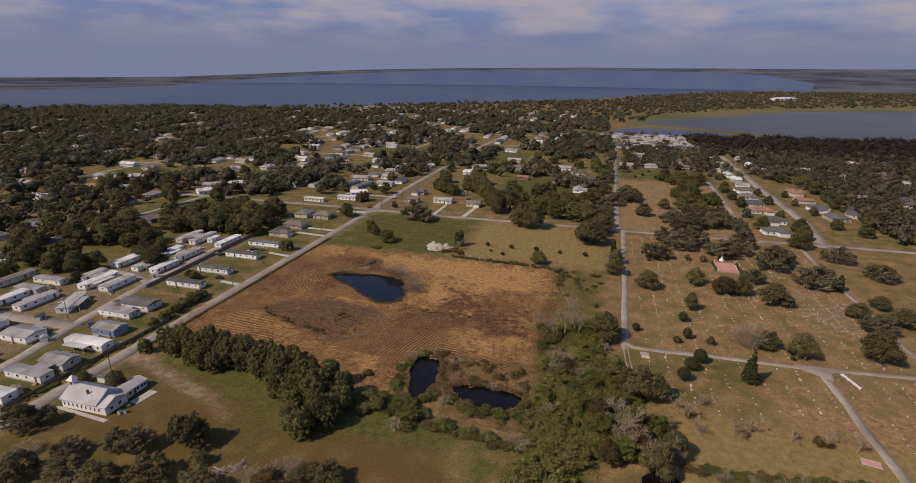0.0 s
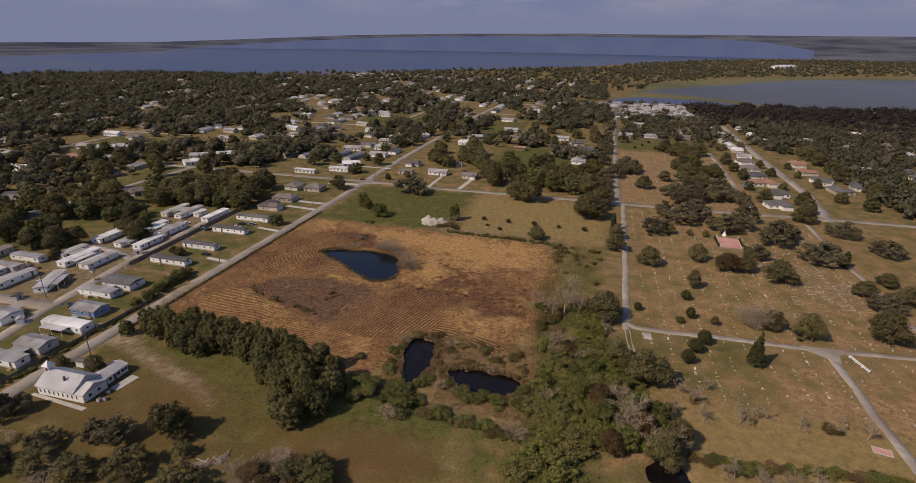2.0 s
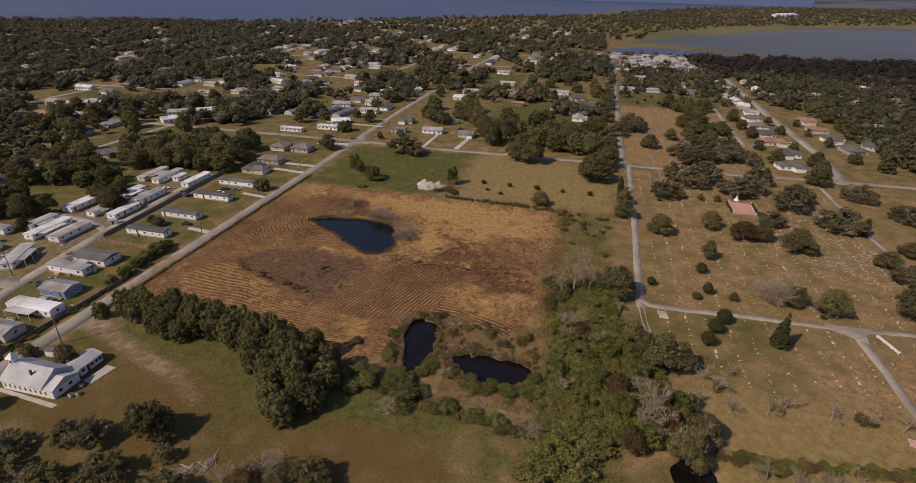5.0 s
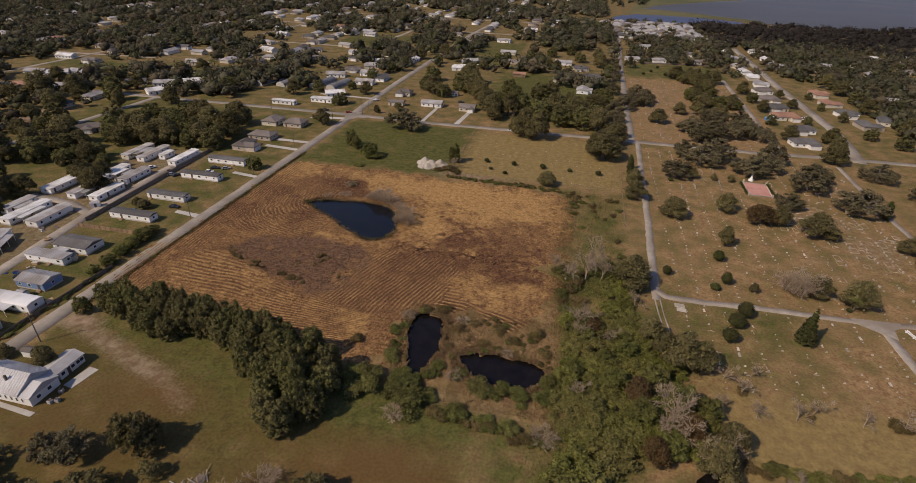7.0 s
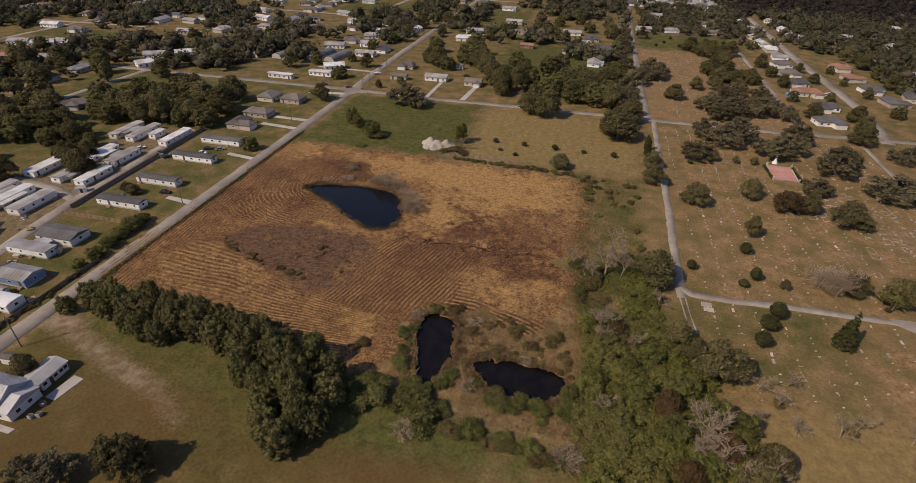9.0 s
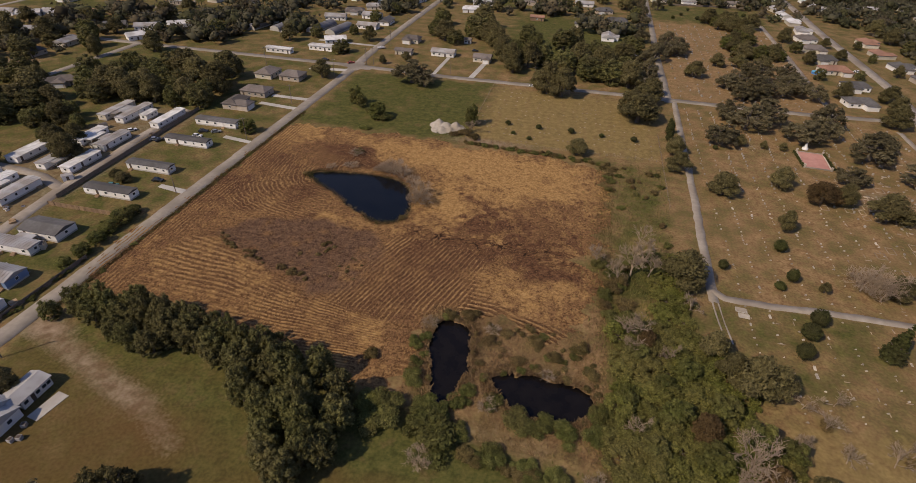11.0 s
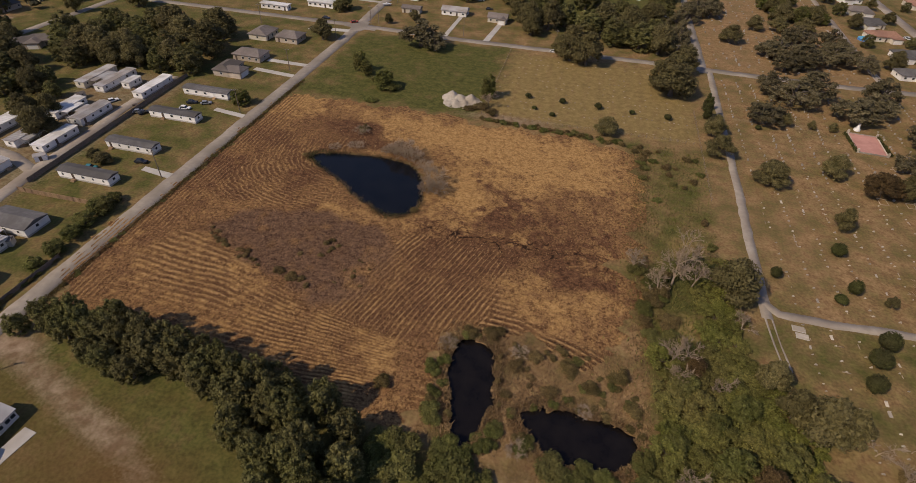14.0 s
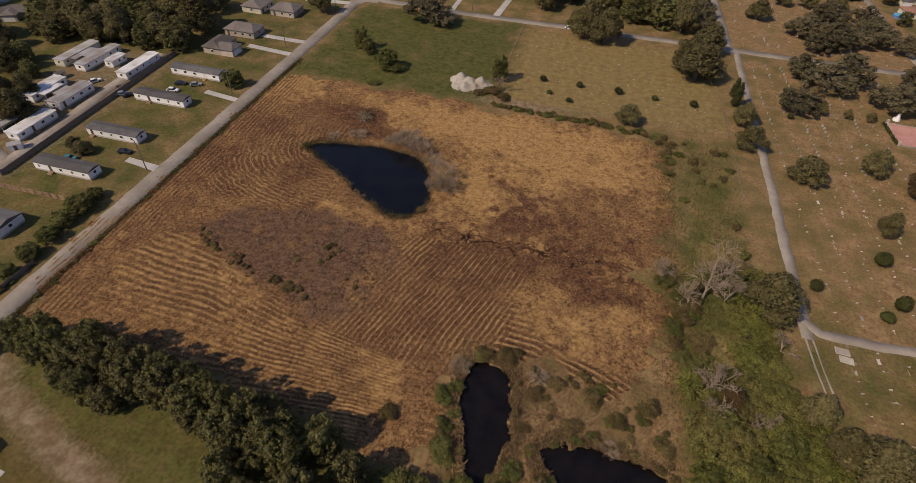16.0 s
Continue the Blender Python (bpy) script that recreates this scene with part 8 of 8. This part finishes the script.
blades("edge_weeds", wp, 0.27, M_weed, "rank brown green weeds along the field's edge", "weeds", 0.12)
wp = np.c_[rs_.uniform(-155.8, -150.2, 9000), rs_.uniform(128, 275, 9000)]
wp[:, 0] = np.where(rs_.random(9000) < 0.5, -150.0 + rs_.normal(0, 0.35, 9000), -149.4 + rs_.normal(0, 0.5, 9000))
blades("verge_weeds", wp, 0.3, M_weed, "brown green weeds on the road verge", "weeds", 0.1)

# ---- the town and woods beyond ----
rf_ = np.random.default_rng(55)
STREETS_U = [-1000, -910, -820, -730, -640, -560, -480, -400, -320, -240, -155, -70, 31]
STREETS_V = [352, 470, 600, 762, 900, 1080, 1280]


def in_lakes(u, v):
    u, v = np.asarray(u, dtype=float), np.asarray(v, dtype=float)
    m = inside(u, v, LAKE) | inside(u, v, [(94, 1260), (290, 1487), (494, 1758), (734, 1929), (1600, 2250), (1700, 1500), (640, 1010), (516, 1045), (399, 998), (315, 1005), (270, 1090), (190, 1180)])
    m |= inside(u, v, [(30, 985), (235, 1030), (225, 1075), (120, 1110), (50, 1080)])
    return m | inside(u, v, [(60, 1130), (190, 1100), (320, 1030), (300, 1180), (330, 1440), (560, 1740), (900, 1960), (1600, 2330), (1500, 2480), (800, 2150), (400, 1850), (150, 1500)])


for k, x in enumerate(STREETS_U[:-3]):
    top = 1250 + x * 0.25
    v0 = 640 if x > -450 else 356
    road("road_far", [(x, v0), (x + 3, 720), (x, max(780, top))], 5.0, 0.07, M_lane, "distant residential street under trees", "road", seed=60 + k)
for k, y in enumerate(STREETS_V[1:]):
    road("road_far", [(-1000, y - 20), (-500, y), (18 if y > 700 else -410 if y < 500 else -165, y + 6)], 4.6, 0.12, M_lane, "distant residential street under trees", "road", seed=80 + k)

# lawns and clearings that stay free of trees: u, v, half width, half depth
LAWNS = [(-432, 430, 44, 15), (-350, 446, 46, 17), (-248, 655, 40, 34), (-98, 622, 22, 74), (-54, 496, 26, 30), (80, 580, 46, 34), (-12, 506, 34, 12), (-215, 385, 40, 20), (-343, 286, 15, 17), (-120, 405, 30, 18), (-285, 352, 20, 5), (-395, 640, 40, 22), (-345, 570, 26, 12), (-163, 904, 14, 12), (-16, 764, 24, 5), (-505, 408, 30, 16), (-20, 842, 70, 9)]


def on_lawn(u, v, more=0.0):
    m = np.zeros(np.shape(u), dtype=bool)
    for a, b, ha, hb in LAWNS:
        m |= (np.abs(np.asarray(u) - a) < ha + more) & (np.abs(np.asarray(v) - b) < hb + more)
    return m


lots = []
for x in STREETS_U:
    for y in np.arange(366, 1500, 23):
        for s in (-1, 1):
            u, v = x + s * 15 + rf_.normal(0, 1.5), y + rf_.normal(0, 2.5)
            if x == 20 and s > 0 and v < 600:
                continue
            if (u > -300 and v < 720) or (u > -530 and v < 480) or on_lawn(u, v, 4):
                continue
            if rf_.random() < 0.72 and min(abs(v - q) for q in STREETS_V) > 12:
                lots.append((u, v, 90 if s > 0 else -90))
for x in (-290, -335):
    for y in np.arange(70, 345, 24):
        if rf_.random() < 0.7 and not 250 < y < 290:
            lots.append((x - 10, y, 90))
for x in (230, 270, 310, 350):
    for y in np.arange(470, 760, 22):
        if rf_.random() < 0.3:
            if not (205 < x < 330 and y > 630):
                lots.append((x + rf_.normal(0, 3), y + rf_.normal(0, 3), 90))
for x in np.arange(34, 150, 13):
    for y in np.arange(800, 975, 15):
        if rf_.random() < 0.8:
            lots.append((x + rf_.normal(0, 2), y + rf_.normal(0, 2), 0))
lots = [l for l in lots if not (l[0] > -40 and l[1] > 978) and not in_lakes(l[0], l[1]) and not in_lakes(l[0] - 25, l[1] + 25)]
lots.sort(key=lambda l: math.hypot(l[0] + 20, l[1]))
kinds = [(M_cream, M_roofsilver, 0), (M_cream, M_roofbrown, 3), (M_white, M_roofsilver, 0), (M_tan, M_roofgrey, 3), (M_cream, M_roofsilver, 2.5), (M_white, M_roofgrey, 0), (M_cream, M_rooftile, 3)]
names_ = ["cream house with a grey metal roof among trees", "cream house with a brown hipped roof among trees", "white house with a weathered metal roof among trees", "tan house with a grey hipped roof among trees", "cream house with a pale roof among trees", "white house with a dark grey roof among trees", "cream house with an orange tile roof among trees"]
protos = []
for k, (w, r_, hp) in enumerate(kinds):
    protos.append(house(0, 0, 13 + k % 3, 8.5, 0, w, r_, names_[k], hp, None, 200 + k, group="distant houses", near=False))
for k, (u, v, a) in enumerate(lots[:120]):
    kk = [0, 1, 3, 3, 4, 5, 0, 2, 1, 6, 5, 4][rf_.integers(12)]
    s = rf_.uniform(0.85, 1.15)
    copy_thing(protos[kk], pose(u, v, 0, 0, 0, a + rf_.choice([0, 0, 90]) + rf_.normal(0, 3)) @ Matrix.Diagonal((s, s, 1, 1)))
for o in protos:
    for c in list(o.children_recursive):
        bpy.data.objects.remove(c)
    bpy.data.objects.remove(o)


def far_houses(name, rows, wall, roof, label):
    """Houses too far to tell their parts: walls and roofs of many in two meshes."""
    for kind in ("wall", "roof"):
        vs, qs, ts = [], [], []
        for i, (u, v, a, l, w, h) in enumerate(rows):
            c, s = math.cos(radians(a)), math.sin(radians(a))
            if kind == "wall":
                p = [(x * l, y * w, z) for z in (-0.1, h) for x, y in ((-1, -1), (1, -1), (1, 1), (-1, 1))]
            else:
                p = [(x * (l + 0.5), y * (w + 0.5), h) for x, y in ((-1, -1), (1, -1), (1, 1), (-1, 1))] + [(-l * 0.7, 0, h + w * 0.45), (l * 0.7, 0, h + w * 0.45)]
            o = len(vs)
            vs += [(u + x * c - y * s, v + x * s + y * c, z) for x, y, z in p]
            if kind == "wall":
                qs += [(o + j, o + (j + 1) % 4, o + 4 + (j + 1) % 4, o + 4 + j) for j in range(4)]
            else:
                qs += [(o, o + 1, o + 5, o + 4), (o + 2, o + 3, o + 4, o + 5)]
                ts += [(o + 1, o + 2, o + 5), (o + 3, o, o + 4)]
        tagged(mesh_part(name + "_" + kind + "s", fast_mesh(name, np.array(vs), np.array(qs), np.array(ts)) if ts else fast_mesh(name, np.array(vs), np.array(qs)), wall if kind == "wall" else roof), label, "houses", "", "stuff")


rest = lots[120:]
for k, (w, r_, lab) in enumerate(((M_white, M_roofsilver, "far white houses with pale roofs"), (M_cream, M_roofsilver, "far cream houses with grey roofs"), (M_tan, M_roofbrown, "far tan houses with brown roofs"))):
    rr_ = [(u, v, a + rf_.choice([0, 90]), rf_.uniform(5, 8), rf_.uniform(3.5, 5), 2.8) for u, v, a in rest[k::3]]
    if rr_:
        far_houses("far_houses_" + ("white", "cream", "tan")[k], rr_, w, r_, lab)
far_houses("far_warehouse", [(790, 2750, 47, 92, 18, 7)], M_white, M_roofwhite, "long white warehouse across the marsh")


def woods(name, pts, sizes, material, label, seed, spray=30):
    """Countless far trees: a few uneven lobes and leaf sprays each, in one mesh."""
    r = np.random.default_rng(seed)
    v0, f0 = ICO1
    n = len(pts)
    vs, ts = [], []
    off = 0
    tall = r.uniform(0.6, 1.2, n)
    for k in range(3):
        a, q = r.random(n) * 6.3, (0 if k == 0 else 1) * r.uniform(0.4, 0.75, n)
        cx, cy = pts[:, 0] + q * sizes * np.cos(a), pts[:, 1] + q * sizes * np.sin(a)
        rad = sizes * (r.uniform(0.45, 0.66, n) if k == 0 else r.uniform(0.28, 0.52, n))
        cz = sizes * tall * (0.9 if k == 0 else 0.68) + r.uniform(-0.25, 0.2, n) * sizes
        bump_ = 1 + 0.26 * r.normal(size=(n, len(v0), 1))
        v = v0[None] * bump_ * rad[:, None, None] * np.array([1, 1, 0.75]) + np.stack([cx, cy, cz], -1)[:, None, :]
        vs.append(v.reshape(-1, 3))
        ts.append((f0[None] + (np.arange(n) * len(v0))[:, None, None]).reshape(-1, 3) + off)
        off += n * len(v0)
    m = spray
    d = unit(r, n * m)
    d[:, 2] = np.abs(d[:, 2])
    cen = np.repeat(np.c_[pts, sizes * tall * 0.92], m, 0) + d * np.repeat(sizes, m)[:, None] * r.uniform(0.4, 1.2, (n * m, 1)) * np.array([1.05, 1.05, 0.75])
    lv, lq = leaf_sprays(r, cen, 1.05, d)
    return tagged(mesh_part(name, fast_mesh(name, np.concatenate(vs + [lv]), np.concatenate(ts), lq + off), material), label, "woods", "", "stuff")


M_far2 = leafy(mat("far_brown_leaves", [(0.105, 0.085, 0.05), (0.15, 0.12, 0.075), (0.09, 0.075, 0.045)], 0.02, 0.9, island=0.4, big=0.25))
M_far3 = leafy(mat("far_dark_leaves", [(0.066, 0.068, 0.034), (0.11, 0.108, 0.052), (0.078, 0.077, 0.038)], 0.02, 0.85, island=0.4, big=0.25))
# Dull bare swamp trees, with the cloud shade over them put into the colour.
M_swamp_shade = leafy(mat("shaded_swamp_trees", [(0.043, 0.036, 0.031), (0.06, 0.049, 0.041), (0.038, 0.033, 0.028)], 0.02, 0.95, island=0.35, big=0.25))


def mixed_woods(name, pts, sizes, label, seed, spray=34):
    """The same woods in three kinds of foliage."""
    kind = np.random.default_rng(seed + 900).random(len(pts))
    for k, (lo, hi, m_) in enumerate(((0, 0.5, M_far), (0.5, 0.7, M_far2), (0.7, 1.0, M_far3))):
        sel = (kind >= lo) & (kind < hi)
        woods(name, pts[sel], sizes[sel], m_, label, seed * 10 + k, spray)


def scatter(n, u0, u1, v0, v1, seed, avoid=True, keep=None):
    r = np.random.default_rng(seed)
    u, v = r.uniform(u0, u1, n), r.uniform(v0, v1, n)
    ok = ~in_lakes(u, v)
    ok &= ~((u > -264) & (u < 215) & (v < 362)) & ~((u > -215) & (u < 24) & (v < 475)) & ~((u > 20) & (u < 119) & (v < 610)) & ~((u > 119) & (u < 204) & (v < 575)) & ~on_lawn(u, v)
    ok &= np.abs(u + 155.5) > np.where(v < 800, 9.5, 5)
    ok &= ~((np.abs(v - 427 - 0.25 * (u + 360)) < 7) & (u < -265) & (u > -425))
    if avoid:
        for x in STREETS_U:
            ok &= np.abs(u - x - (0 if x < 0 else np.clip(v - 400, 0, 600) * 0.012)) > 6.0
        for y in STREETS_V:
            ok &= np.abs(v - y - 0.01 * (u + 500)) > 4.5
        ok &= ~((np.abs(u - 163 - np.clip(v - 546, 0, 300) * 0.033) < 8) & (v < 760))
        ok &= np.abs(u - 117) > 3.5
        la = np.array([l[:2] for l in lots] + [o.location[:2] for o in scene.objects if o.name.startswith('house') and not o.parent])
        for a, b in la:
            ok &= (np.abs(u - a) > 8.5) | (np.abs(v - b) > 8.5)
    if keep is not None:
        ok &= keep(u, v)
    return np.c_[u, v][ok], r


def patchy(u, v):
    """Trees stand in clumps, with open lots between them."""
    f = np.sin(u * 0.021 + 1.3) * np.sin(v * 0.017 + 0.4) + 0.6 * np.sin(u * 0.045 + v * 0.031) + 0.5 * np.sin(u * 0.11 + 2) * np.sin(v * 0.093)
    return f > np.where(u < -520, -1.1, np.where((v < 1000) & (u > -420), -0.2, -0.5))


p, r = scatter(15500, -1300, 24, 350, 1250, 301, True, patchy)
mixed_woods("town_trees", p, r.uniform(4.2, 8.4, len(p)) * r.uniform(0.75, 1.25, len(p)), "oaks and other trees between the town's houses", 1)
p, r = scatter(1300, -700, -262, 40, 350, 302, True, lambda u, v: u < -332)
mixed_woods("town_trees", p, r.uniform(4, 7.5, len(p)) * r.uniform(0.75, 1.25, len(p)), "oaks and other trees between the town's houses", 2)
p, r = scatter(2300, 24, 420, 350, 800, 303, True, None)
mixed_woods("town_trees", p, r.uniform(3.2, 6.2, len(p)) * r.uniform(0.75, 1.25, len(p)), "oaks and other trees between the town's houses", 3)
p, r = scatter(420, 24, 160, 770, 980, 304, True, None)
mixed_woods("town_trees", p, r.uniform(2.5, 4.5, len(p)) * r.uniform(0.75, 1.25, len(p)), "trees between the waterside homes", 4)
p, r = scatter(3600, 130, 760, 640, 1120, 305, False, lambda u, v: (v > np.where(u > 330, 690, 772)) & ((u > 155) | (v > 975)) & (v < np.where(u < 240, 985, 1010 + 0.2 * (u - 300))))
woods("dark_woods", p, r.uniform(4, 7, len(p)), M_swamp_shade, "dense dark wood along the shallow lake", 5, 16)
p, r = scatter(3600, -900, 420, 1250, 2700, 306, False, lambda u, v: v < 1250 + (u + 900) * 1.05 + 100)
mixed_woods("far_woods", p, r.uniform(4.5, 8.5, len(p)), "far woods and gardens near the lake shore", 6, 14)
p, r = scatter(6500, 100, 2600, 1900, 4200, 307, False, lambda u, v: (v > 1000 + u * 1.0) & (v < 2900 + u * 1.1))
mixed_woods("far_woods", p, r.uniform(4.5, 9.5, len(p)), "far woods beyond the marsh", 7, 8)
p, r = scatter(1200, -2100, -1000, 350, 1300, 308, False, None)
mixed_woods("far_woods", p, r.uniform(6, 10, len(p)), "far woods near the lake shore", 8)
p, r = scatter(900, 215, 700, 120, 640, 309, True, None)
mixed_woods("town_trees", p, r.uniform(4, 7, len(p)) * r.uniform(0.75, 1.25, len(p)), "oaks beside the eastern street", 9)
